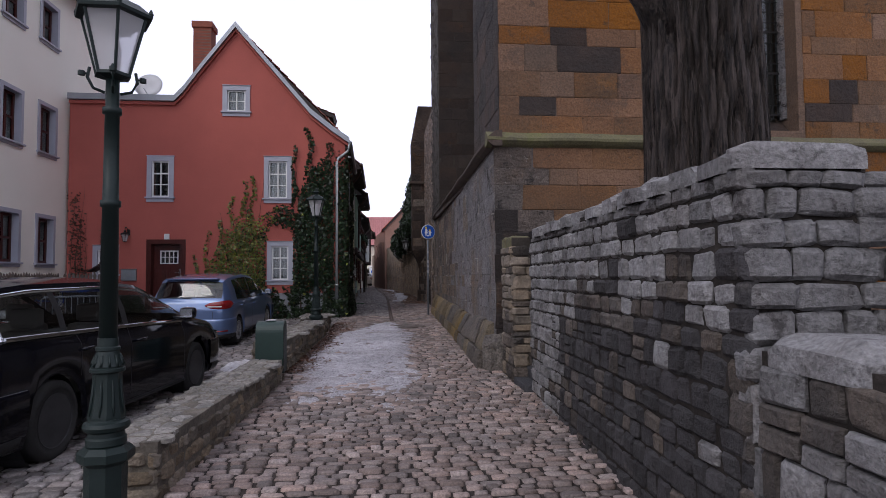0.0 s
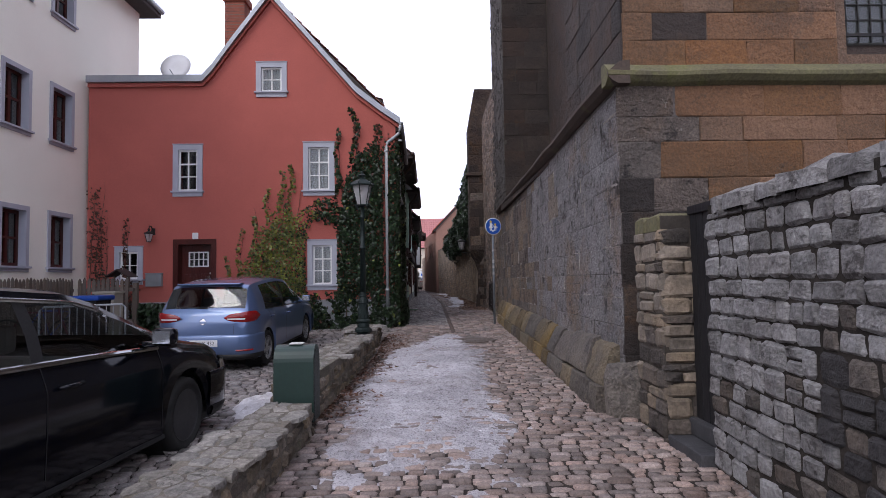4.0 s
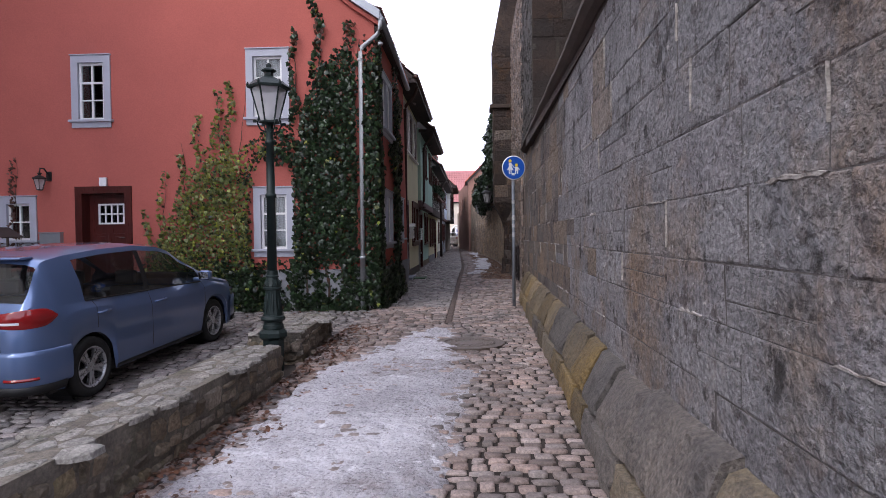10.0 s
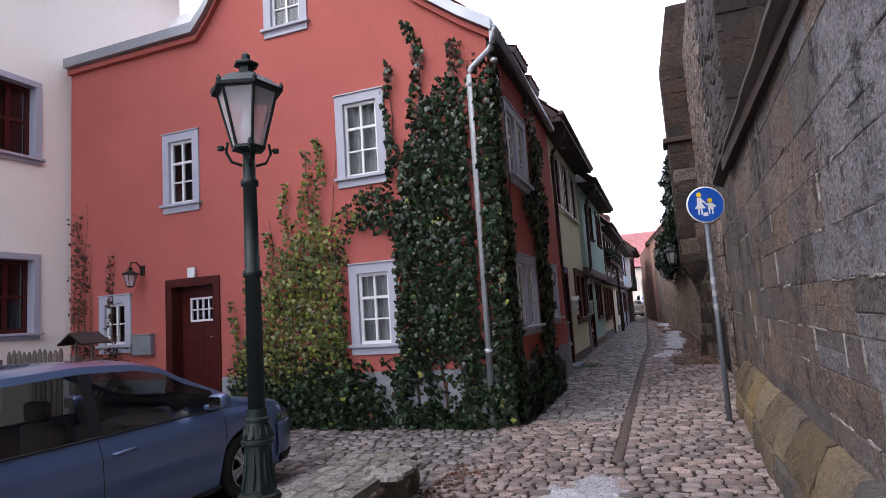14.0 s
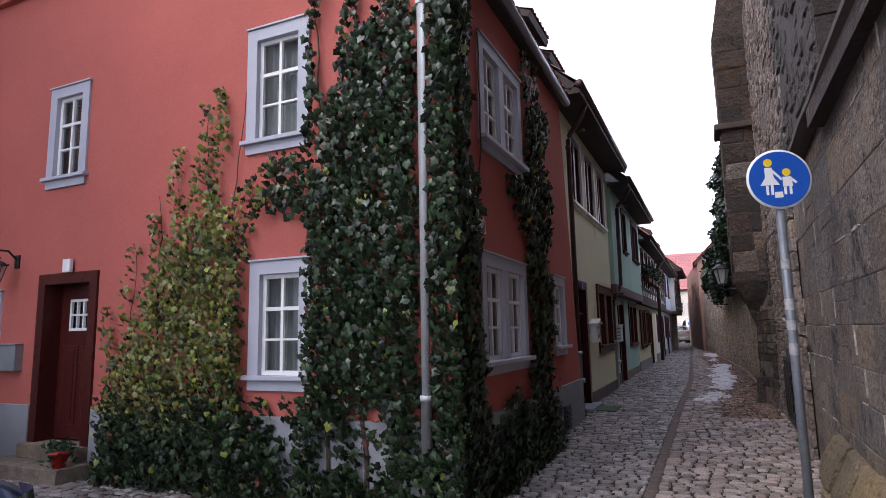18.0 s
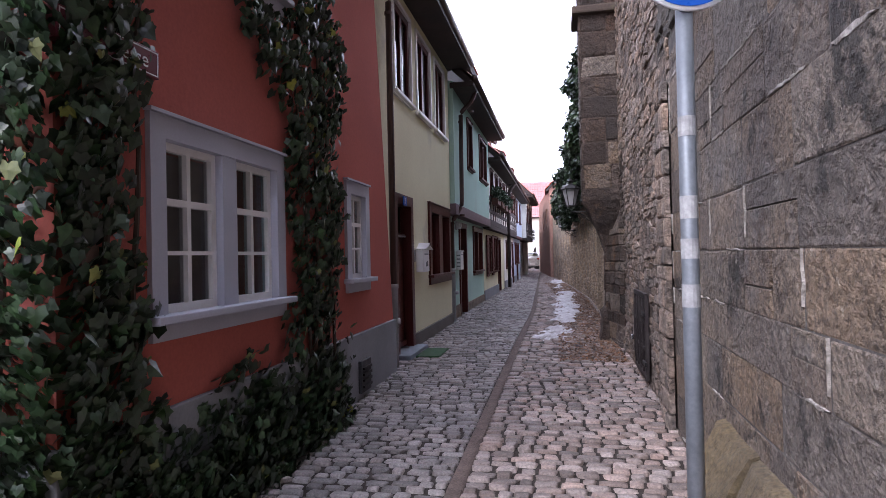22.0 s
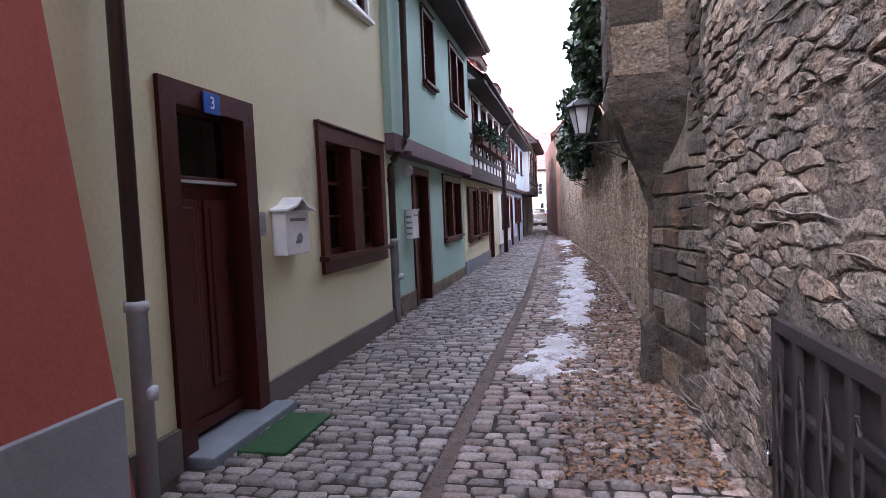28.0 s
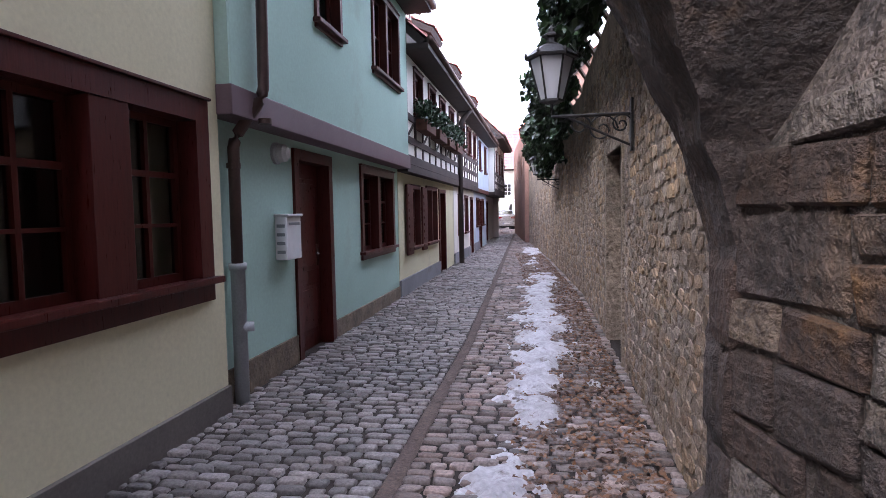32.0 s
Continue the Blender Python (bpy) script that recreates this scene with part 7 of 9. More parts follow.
# ---- letterboxes, plates and small wall fittings ----
lb = thing("letterbox", "white metal letterbox with a peaked lid on the cream wall", "letterbox", (-1.2, 24.8, 1.57))
sub("body", bm_box(0.0, 0.12, -0.2, 0.2, 0.0, 0.34, 0.01), SIGNWHITE, lb)
bm = bmesh.new()
lid_prof = [(-0.25, 0.34), (-0.1, 0.37), (0.0, 0.43), (0.1, 0.37), (0.25, 0.34), (0.25, 0.355), (0.1, 0.39), (0.0, 0.45), (-0.1, 0.39), (-0.25, 0.355)]
prism(bm, lid_prof, 0.17, Matrix(((0, 0, 1, 0), (1, 0, 0, 0), (0, 1, 0, 0), (0, 0, 0, 1))))
sub("lid", bm, SIGNWHITE, lb)
bm = bmesh.new()
lathe(bm, [(0.035, 0.0), (0.03, 0.02), (0.004, 0.025)], 14, Matrix.Translation((0.12, 0.0, 0.12)) @ Matrix.Rotation(math.pi / 2, 4, "Y"))
tube(bm, [(0.125, 0.05, 0.13), (0.135, 0.0, 0.16), (0.13, -0.06, 0.09)], 0.01, 6)
sub("post_horn", bm, BOXGREY, lb, "small raised ornament")
sub("slot", bm_box(0.119, 0.124, -0.13, 0.13, 0.26, 0.285, 0.002), BOXGREY, lb)
bell = thing("door_bell", "pale doorbell panel beside the cream house's door", "doorbell", (-1.2, 24.41, 1.73))
sub("case", bm_box(0.0, 0.035, -0.045, 0.045, 0.0, 0.18, 0.008), STICKER, bell)
for z in (0.03, 0.1):
    sub("name_strip", bm_box(0.035, 0.038, -0.035, 0.035, z, z + 0.045), BOXGREY, bell)
lb2 = thing("letterbox", "white letterbox with small marks on the green wall", "letterbox", (-1.3, 28.8, 1.5))
sub("body", bm_box(0.0, 0.12, -0.16, 0.16, 0.0, 0.40, 0.012), SIGNWHITE, lb2)
sub("lid", bm_box(-0.01, 0.14, -0.17, 0.17, 0.40, 0.425, 0.008), SIGNWHITE, lb2)
for k in range(4):
    sub("mark", bm_box(0.02 + 0.0 * k, 0.10, -0.163, -0.161, 0.06 + 0.08 * k, 0.09 + 0.08 * k), BOXGREY, lb2)
sub("slot", bm_box(0.119, 0.124, -0.12, 0.12, 0.32, 0.345, 0.002), BOXGREY, lb2)
wl_ = thing("wall_light", "round ribbed glass wall light above the green house's letterbox", "lamp", (-1.3, 28.7, 2.48))
bm = bmesh.new()
lathe(bm, [(0.10, 0.0), (0.10, 0.03), (0.085, 0.05)], 24, Matrix.Rotation(math.pi / 2, 4, "Y"))
sub("base_ring", bm, PIPEGREY, wl_)
bm = bmesh.new()
lathe(bm, [(0.085, 0.05), (0.08, 0.1), (0.05, 0.13), (0.005, 0.14)], 16, Matrix.Rotation(math.pi / 2, 4, "Y"))
sub("glass_cover", bm, FROST, wl_)
lb3 = thing("letterbox", "grey metal letterbox on the red wall by the door", "letterbox", (-7.15, 17.85, 1.45))
sub("body", bm_box(-0.2, 0.2, -0.1, 0.0, 0.0, 0.32, 0.01), BOXGREY, lb3)
sub("lid", bm_box(-0.21, 0.21, -0.115, 0.0, 0.32, 0.34, 0.006), BOXGREY, lb3)
num = thing("house_number_plate", "small blue enamel house number plate", "house number", (-1.16, 23.84, 2.59))
sub("plate", bm_box(-0.0, 0.012, -0.085, 0.085, -0.065, 0.065, 0.004), SIGNBLUE, num)
text_mesh("3", 0.11, pose(0.0135, 0, 0, 90, 0, 90), SIGNWHITE, num, "numeral", 0.001)
ss = thing("street_sign", "maroon enamel street name sign half hidden by ivy", "street sign", (-1.0, 18.12, 2.795))
sub("plate", bm_box(-0.05, 0.015, -0.31, 0.31, -0.07, 0.07, 0.006), SIGNRED, ss)
bm = bmesh.new()
for a, b, c, d in ((-0.3, 0.3, 0.054, 0.06), (-0.3, 0.3, -0.06, -0.054), (-0.3, -0.294, -0.054, 0.054), (0.294, 0.3, -0.054, 0.054)):
    box(bm, 0.015, 0.0165, a, b, c, d)
sub("white_line", bm, SIGNWHITE, ss)
text_mesh("gasse", 0.105, pose(0.0165, 0.12, 0, 90, 0, 90), SIGNWHITE, ss, "lettering", 0.001)

dish = thing("satellite_dish", "white satellite dish on the flat roof edge", "satellite dish", (-7.0, 18.7, 6.72))
bm = bmesh.new()
lathe(bm, [(0.005, 0.0), (0.2, 0.02), (0.4, 0.09), (0.405, 0.095), (0.2, 0.03), (0.005, 0.012)], 32, Matrix.Translation((0, 0, 0.62)) @ Matrix.Rotation(radians(72), 4, "X"))
sub("reflector", bm, WHITE, dish, smooth=True)
bm = bmesh.new()
tube(bm, [(0, 0.1, -0.05), (0, 0.1, 0.62)], 0.025, 10)
tube(bm, [(0, 0, 0.3), (0, -0.45, 0.45)], 0.012, 8)
sub("mast", bm, PIPEGREY, dish)

# ---- gates ----
gate = thing("wooden_gate", "black-stained board gate between the stone wall and pillar", "gate", (1.95, 7.28, 0.2))
for k in range(5):
    u = -0.3 + 0.12 * k
    sub("board", bm_box(-0.012, 0.012, u, u + 0.111, 0.0, 1.80, 0.005), GATEWOOD, gate)
for z in (0.25, 1.45):
    sub("rail", bm_box(0.013, 0.05, -0.3, 0.3, z, z + 0.12, 0.006), GATEWOOD, gate)
sub("head_rail", bm_box(-0.03, 0.05, -0.3, 0.3, 1.80, 1.87, 0.006), GATEWOOD, gate)
tagged(part("stone_step", bm_box(1.70, 2.2, 7.0, 7.98, 0.0, 0.2, 0.02), DARKSTEP), "dark worn stone step before the gate", "step", "gate steps")
tagged(part("stone_step", bm_box(1.88, 2.3, 7.02, 7.76, 0.2, 0.34, 0.02), DARKSTEP), "dark worn stone step before the gate", "step", "gate steps")
ig = thing("iron_hatch", "brown iron grating door with scrolls in the rubble wall", "gate", (1.80, 22.55, 0.5))
fr = sub("frame", wall_panel(Face(0.0, 0.46, 0.0, -0.46), 0, 0.92, 0.0, 0.88, [(0.05 + 0.21 * i, 0.05 + 0.21 * i + 0.18, 0.05 + 0.27 * j, 0.05 + 0.27 * j + 0.24) for i in range(4) for j in range(3)], 0.03), RUSTIRON, ig)
sub("back_sheet", bm_box(0.032, 0.04, -0.45, 0.45, 0.01, 0.87), RUSTIRON, ig)
for i in range(4):
    bm = bmesh.new()
    u = 0.33 - 0.21 * i
    for s in (1, -1):
        pts = [(-0.012, u + s * 0.035 * math.sin(k / 14 * 2 * math.pi), 0.12 + 0.62 * k / 14) for k in range(15)]
        tube(bm, pts, 0.007, 6)
    sub("scroll_bar", bm, RUSTIRON, ig)
for z in (0.15, 0.65):
    sub("hinge", bm_box(-0.02, 0.0, -0.52, -0.30, z, z + 0.04, 0.004), BLACKIRON, ig)
bm = bmesh.new()
box(bm, -0.045, -0.02, 0.38, 0.44, 0.3, 0.36, 0.008)
tube(bm, [(-0.03, 0.395, 0.36), (-0.03, 0.395, 0.39), (-0.03, 0.41, 0.4), (-0.03, 0.425, 0.39), (-0.03, 0.425, 0.36)], 0.005, 6)
sub("padlock", bm, CHROME, ig, "small brass-coloured padlock")

# ---- doormat, flower pot, flower boxes ----
tagged(part("door_mat", bm_box(-0.98, -0.66, 23.6, 24.3, 0.43, 0.465, 0.006), GRASSMAT), "green plastic turf doormat on the setts", "doormat")
pot = thing("flower_pot", "small red flower pot with a plant on the doorstep", "flower pot", (-5.6, 17.5, 0.46))
bm = bmesh.new()
lathe(bm, [(0.06, 0.0), (0.09, 0.14), (0.1, 0.14), (0.1, 0.17), (0.08, 0.17)], 18)
sub("pot", bm, REDFLOWER, pot, "red glazed pot", True)


def sprigs(seed, n, sx, sy, sz, size=0.05):
    rng = random.Random(seed)
    v, f = [], []
    for _ in range(n):
        c = Vector((rng.uniform(-sx, sx), rng.uniform(-sy, sy), rng.random() ** 0.8 * sz))
        d = Vector((rng.uniform(-1, 1), rng.uniform(-1, 1), rng.uniform(-0.2, 1))).normalized()
        s = d.cross(Vector((rng.uniform(-1, 1), rng.uniform(-1, 1), 0.3))).normalized()
        L, w = size * rng.uniform(0.7, 1.6), size * rng.uniform(0.2, 0.4)
        k = len(v)
        v += [tuple(c), tuple(c + d * L * 0.5 + s * w), tuple(c + d * L), tuple(c + d * L * 0.5 - s * w)]
        f.append((k, k + 1, k + 2, k + 3))
    me = bpy.data.meshes.new("foliage")
    me.from_pydata(v, [], f)
    return me


sub("plant", sprigs(3, 260, 0.11, 0.11, 0.26), FOLIAGE, pot)
tagged(pot.children[-1], kind="stuff")
for k, y in enumerate((34.5, 35.9, 37.2, 38.4)):
    fb = thing("flower_box", "brown window box with evergreen sprigs", "flower box", (-1.0, y, 3.38), group="window boxes")
    sub("box", bm_box(-0.1, 0.1, -0.45, 0.45, 0.0, 0.2, 0.01), TERRA, fb)
    p_ = sub("plant", sprigs(20 + k, 500, 0.16, 0.48, 0.42, 0.09), FOLIAGE, fb)
    p_.location.z = 0.1
    tagged(p_, kind="stuff")

# ---- yard: fence, cabinet, bins, barrier, bicycles ----
for label, pts in (("brown weathered picket fence before the white house", ((-8.25, 7.0), (-8.25, 16.3))), ("brown weathered picket fence before the red house", ((-8.2, 16.35), (-6.95, 16.35)))):
    f = Face(*pts[0], *pts[1])
    fen = thing("fence", label, "fence", (*pts[0], 0.2))
    n = int(f.len / 0.105)
    for k in range(n):
        u = 0.02 + k * 0.105
        z = 1.60 + 0.02 * math.sin(k * 1.3)
        bm = bmesh.new()
        q = [bm.verts.new(f.p(a, b, d)) for d in (0.0, 0.022) for a, b in ((u, 0.4), (u + 0.07, 0.4), (u + 0.07, z), (u + 0.035, z + 0.06), (u, z))]
        bm.faces.new(q[:5])
        bm.faces.new(q[5:][::-1])
        for i in range(5):
            j = (i + 1) % 5
            bm.faces.new((q[i], q[5 + i], q[5 + j], q[j]))
        part("picket", bm, FENCEWOOD, fen)
    for z in (0.65, 1.35):
        part("rail", face_box(f, 0, f.len, z, z + 0.08, -0.05, -0.002), FENCEWOOD, fen)
    for k in range(int(f.len / 1.9) + 2):
        u = min(f.len - 0.05, k * 1.9)
        part("post", face_box(f, u, u + 0.1, 0.0, 1.55, -0.15, -0.052), FENCEWOOD, fen)
    part("kerb", face_box(f, 0, f.len, 0.0, 0.38, -0.12, 0.06, 0.02), PLINTH, fen)
cab = thing("utility_cabinet", "beige street utility cabinet with double doors", "cabinet", (-6.95, 15.6, 0.22))
sub("body", bm_box(-0.36, 0.06, -0.18, 0.18, 0.0, 1.1, 0.015), CABINET, cab)
sub("roof", bm_box(-0.39, 0.09, -0.21, 0.21, 1.1, 1.15, 0.015), CABINET, cab)
for x in (-0.34, -0.145):
    sub("door", bm_box(x, x + 0.185, -0.19, -0.18, 0.12, 1.08, 0.004), CABINET, cab)
wb = thing("wheelie_bin", "dark wheeled bin with a blue lid", "bin", (-7.0, 14.75, 0.22))
bm = bmesh.new()
lathe(bm, [(0.30, 0.08), (0.38, 0.98)], 4, Matrix.Diagonal((0.95, 1, 1, 1)), flat=math.pi / 4)
sub("body", bm, PLASTIC, wb)
sub("lid", bm_box(-0.34, 0.32, -0.32, 0.32, 0.98, 1.08, 0.04), BLUELID, wb, "blue plastic lid")
for s in (-0.2, 0.2):
    bm = bmesh.new()
    lathe(bm, [(0.1, -0.02), (0.1, 0.02)], 16, Matrix.Translation((s, 0.25, 0.1)) @ Matrix.Rotation(math.pi / 2, 4, "Y"))
    sub("wheel", bm, RUBBERM, wb)
bar = thing("steel_barrier", "galvanised steel crowd barrier", "barrier", (-6.75, 14.1, 0.22), 52)
bm = bmesh.new()
tube(bm, [(-0.75, 0, 0.0), (-0.75, 0, 0.84), (-0.68, 0, 0.9), (0.68, 0, 0.9), (0.75, 0, 0.84), (0.75, 0, 0.0)], 0.02, 8)
tube(bm, [(-0.75, 0, 0.18), (0.75, 0, 0.18)], 0.016, 8)
sub("frame", bm, PIPEGREY, bar)
for k in range(11):
    bm = bmesh.new()
    tube(bm, [(-0.65 + 0.13 * k, 0, 0.18), (-0.65 + 0.13 * k, 0, 0.9)], 0.009, 6)
    sub("bar", bm, PIPEGREY, bar)
for x in (-0.7, 0.7):
    bm = bmesh.new()
    tube(bm, [(x, -0.3, 0.02), (x, 0, 0.1), (x, 0.3, 0.02)], 0.018, 8)
    sub("foot", bm, PIPEGREY, bar)


def bicycle(at, rz, frame_mat):
    b = thing("bicycle", "parked bicycle leaning by the fence", "bicycle", at, rz, group="bicycles")
    for x in (-0.52, 0.52):
        m = Matrix.Translation((x, 0, 0.34)) @ Matrix.Rotation(math.pi / 2, 4, "X")
        bm = bmesh.new()
        prof = [(0.33 + 0.018 * math.cos(2 * math.pi * k / 8), 0.018 * math.sin(2 * math.pi * k / 8)) for k in range(9)]
        lathe(bm, prof, 28, m, False)
        w = sub("wheel", bm, RUBBERM, b)
        bm = bmesh.new()
        for k in range(14):
            a = 2 * math.pi * k / 14
            tube(bm, [(x, 0, 0.34), (x + 0.32 * math.cos(a), 0, 0.34 + 0.32 * math.sin(a))], 0.003, 4)
        sub("spokes", bm, CHROME, w)
    bm = bmesh.new()
    for pts in ([(-0.52, 0, 0.34), (-0.05, 0, 0.3), (-0.2, 0, 0.85), (-0.52, 0, 0.34)], [(-0.05, 0, 0.3), (0.36, 0, 0.78), (-0.18, 0, 0.8)], [(0.52, 0, 0.34), (0.36, 0, 0.78), (0.33, 0, 1.0)]):
        tube(bm, pts, 0.016, 8)
    sub("frame", bm, frame_mat, b)
    sub("saddle", bm_box(-0.34, -0.1, -0.06, 0.06, 0.9, 0.95, 0.02), PLASTIC, b)
    bm = bmesh.new()
    tube(bm, [(0.25, -0.28, 1.03), (0.35, -0.1, 1.06), (0.35, 0.1, 1.06), (0.25, 0.28, 1.03)], 0.013, 8)
    sub("handlebar", bm, CHROME, b)
    return b


bicycle((-7.62, 14.1, 0.21), 12, SIGNRED)
bicycle((-7.75, 14.75, 0.21), 6, BLUELID)
bird = thing("bird_table", "small dark wooden bird table on a post", "bird table", (-7.6, 17.1, 0.27))
sub("post", bm_box(-0.05, 0.05, -0.05, 0.05, 0.0, 1.15, 0.008), FENCEWOOD, bird)
sub("tray", bm_box(-0.2, 0.2, -0.18, 0.18, 1.15, 1.19, 0.006), FENCEWOOD, bird)
bm = bmesh.new()
prism(bm, [(-0.26, 1.42), (0.0, 1.58), (0.26, 1.42), (0.26, 1.44), (0.0, 1.61), (-0.26, 1.44)], 0.5, Matrix(((1, 0, 0, 0), (0, 0, 1, -0.25), (0, 1, 0, 0), (0, 0, 0, 1))))
sub("roof", bm, DARKWOOD, bird)
for x in (-0.17, 0.17):
    sub("upright", bm_box(x - 0.015, x + 0.015, -0.015, 0.015, 1.19, 1.46), FENCEWOOD, bird)

# ---- manhole cover ----
mh = thing("manhole_cover", "round rusty cast-iron manhole cover set in the setts", "manhole cover", (0.64, 14.58, 0.276))
bm = bmesh.new()
lathe(bm, [(0.31, 0.0), (0.31, 0.024), (0.3, 0.028), (0.28, 0.022), (0.27, 0.028), (0.18, 0.028), (0.17, 0.022), (0.16, 0.028), (0.005, 0.028)], 48)
sub("cover", bm, CASTIRON, mh)
bm = bmesh.new()
lathe(bm, [(0.44, -0.05), (0.44, 0.024), (0.33, 0.026), (0.325, 0.0)], 48, None, False)
sub("rim", bm, CASTIRON, mh)
for k in range(16):
    a = 2 * math.pi * k / 16
    sub("stud", bm_box(-0.03, 0.03, -0.012, 0.012, 0.024, 0.034, 0.003, Matrix.Rotation(a, 4, "Z") @ Matrix.Translation((0.225, 0, 0))), CASTIRON, mh)

# ---- the old tree behind the stone wall ----
tree = thing("tree", "old tree trunk with deeply furrowed dark bark", "tree", (2.74, 4.72, 0.1))
bm = bmesh.new()
SEG, RINGS = 240, 110
grid = []
for j in range(RINGS):
    z = 9.0 * j / (RINGS - 1)
    r0 = 0.49 - 0.012 * z + 0.25 * math.exp(-z * 2.2)
    row = []
    for i in range(SEG):
        a = 2 * math.pi * i / SEG
        p = Vector((math.cos(a), math.sin(a), 0))
        rid = 1.2 * abs(noise.noise(Vector((p.x * 10, p.y * 10, z * 1.5)))) + 0.6 * abs(noise.noise(Vector((p.x * 22, p.y * 22, z * 3.4))))
        lump = noise.noise(Vector((p.x * 1.3, p.y * 1.3, z * 0.5))) * 0.04
        r = r0 + lump - 0.075 + 0.26 * min(0.42, rid)
        row.append(bm.verts.new((p.x * r - 0.012 * z, p.y * r, z)))
    grid.append(row)
for j in range(RINGS - 1):
    for i in range(SEG):
        bm.faces.new((grid[j][i], grid[j][(i + 1) % SEG], grid[j + 1][(i + 1) % SEG], grid[j + 1][i]))
bm.faces.new(grid[-1])
sub("trunk", bm, BARK, tree, smooth=True)
for a, z, L, r in ((math.pi * 1.05, 3.75, 0.62, 0.2),):
    bm = bmesh.new()
    d = Vector((math.cos(a), math.sin(a), 0.25))
    tube(bm, [Vector((0, 0, z - 0.35)) + d * 0.25, Vector((0, 0, z - 0.08)) + d * 0.45, Vector((0, 0, z)) + d * L], [0.24, 0.21, 0.17], 16)
    sub("branch_stub", bm, BARK, tree, "sawn-off branch stub", True)
for a, z in ((0.6, 7.2), (2.4, 7.6), (4.2, 7.9), (5.4, 8.6)):
    bm = bmesh.new()
    pts, rad = [], []
    for k in range(8):
        t = k / 7
        pts.append(Vector((math.cos(a + 0.3 * t) * (0.2 + 2.2 * t), math.sin(a + 0.3 * t) * (0.2 + 2.2 * t), z + 3.5 * t)))
        rad.append(0.2 * (1 - t) + 0.03)
    tube(bm, pts, rad, 12)
    sub("limb", bm, BARK, tree, smooth=True)

# ---- drain-cover groove along the lane is left between the setts; ice and snow ----
def crust(name, label, x0, x1, y0, y1, shape, thick, cell, material, base=0.02, cat="ice", wear=0.0):
    """A thin uneven layer on the paving, where shape(x, y) is above zero."""
    nx, ny = int((x1 - x0) / cell), int((y1 - y0) / cell)
    bm = bmesh.new()
    vs = {}
    val = {}
    for j in range(ny + 1):
        for i in range(nx + 1):
            x, y = x0 + i * cell, y0 + j * cell
            val[i, j] = shape(x, y)

    def v(i, j):
        if (i, j) not in vs:
            x, y = x0 + i * cell, y0 + j * cell
            h = val[i, j]
            z = ground_z(x, y) + base + (thick * min(1.0, h * 3) if h > 0 else -0.03) + thick * (0.5 * noise.noise(Vector((x * 9, y * 9, 3))) + 0.35 * noise.noise(Vector((x * 23, y * 23, 6)))) + wear * fbm(x, y, 1.7, 6.0)
            vs[i, j] = bm.verts.new((x, y, z))
        return vs[i, j]

    for j in range(ny):
        for i in range(nx):
            if max(val[i, j], val[i + 1, j], val[i, j + 1], val[i + 1, j + 1]) > 0:
                bm.faces.new((v(i, j), v(i + 1, j), v(i + 1, j + 1), v(i, j + 1)))
    ob = part(name, bm, material, smooth=True)
    return tagged(ob, label, cat, kind="stuff")


def fbm(x, y, s, k=0.0):
    return noise.noise(Vector((x * s, y * s, k))) + 0.5 * noise.noise(Vector((x * s * 2.1, y * s * 2.1, k + 5))) + 0.25 * noise.noise(Vector((x * s * 4.3, y * s * 4.3, k + 9)))


def ice_shape(x, y):
    """Solid ice where the lane is trodden most, patchy towards its near end."""
    lo = float(np.interp(y, (5.0, 8.0, 9.4, 11.4, 12.9, 14.1, 15.9), (-0.9, -1.1, -1.22, -1.1, -1.0, -0.68, 0.1)))
    hi = float(np.interp(y, (5.0, 8.0, 9.0, 10.3, 11.8, 13.1, 14.3, 15.9), (0.15, 0.5, 0.55, 0.55, 0.72, 0.76, 0.55, 0.45)))
    e = min(x - lo, hi - x, (y - 6.6) * 0.16, (15.9 - y) * 0.5)
    return e * 1.6 + 0.32 * fbm(x, y, 2.4) + 0.12 * noise.noise(Vector((x * 11, y * 11, 8))) - 0.08


crust("ice_sheet", "grey trodden ice sheet with dirty patches on the setts", -1.4, 1.0, 4.6, 16.0, ice_shape, 0.026, 0.028, ICE, 0.032, wear=0.018)


def snow_shape(x, y):
    """A broken streak of old snow along the garden wall's side of the lane."""
    c = float(np.interp(y, (25.0, 26.0, 28.0, 30.0, 32.5, 36.0, 40.0, 47.0), (0.75, 0.82, 1.08, 1.1, 1.08, 1.08, 0.85, 0.72))) + 0.12 * noise.noise(Vector((y * 0.9, 0, 1)))
    w = float(np.interp(y, (25.0, 25.5, 26.6, 27.1, 27.6, 29.5, 33.0, 36.5, 38.0, 40.0, 42.0, 44.0, 46.0, 47.2), (0.05, 0.36, 0.34, 0.14, 0.34, 0.40, 0.36, 0.34, 0.1, 0.2, 0.05, 0.34, 0.36, 0.0)))
    return (w - abs(x - c)) * 1.1 + 0.34 * fbm(x, y * 0.8, 2.6, 2.0) + 0.14 * noise.noise(Vector((x * 14, y * 14, 4))) - 0.12


crust("snow_patch", "dirty melting snow left along the lane", 0.0, 1.75, 24.9, 47.2, snow_shape, 0.06, 0.04, SNOW, 0.034, "snow")
crust("snow_patch", "small heap of old snow by the bin", -2.6, -1.75, 8.6, 10.4, lambda x, y: 0.8 - math.hypot((x + 2.12) / 0.36, (y - 9.45) / 0.75) + 0.25 * fbm(x, y, 3.0, 1.0), 0.09, 0.05, SNOW, 0.02, "snow")

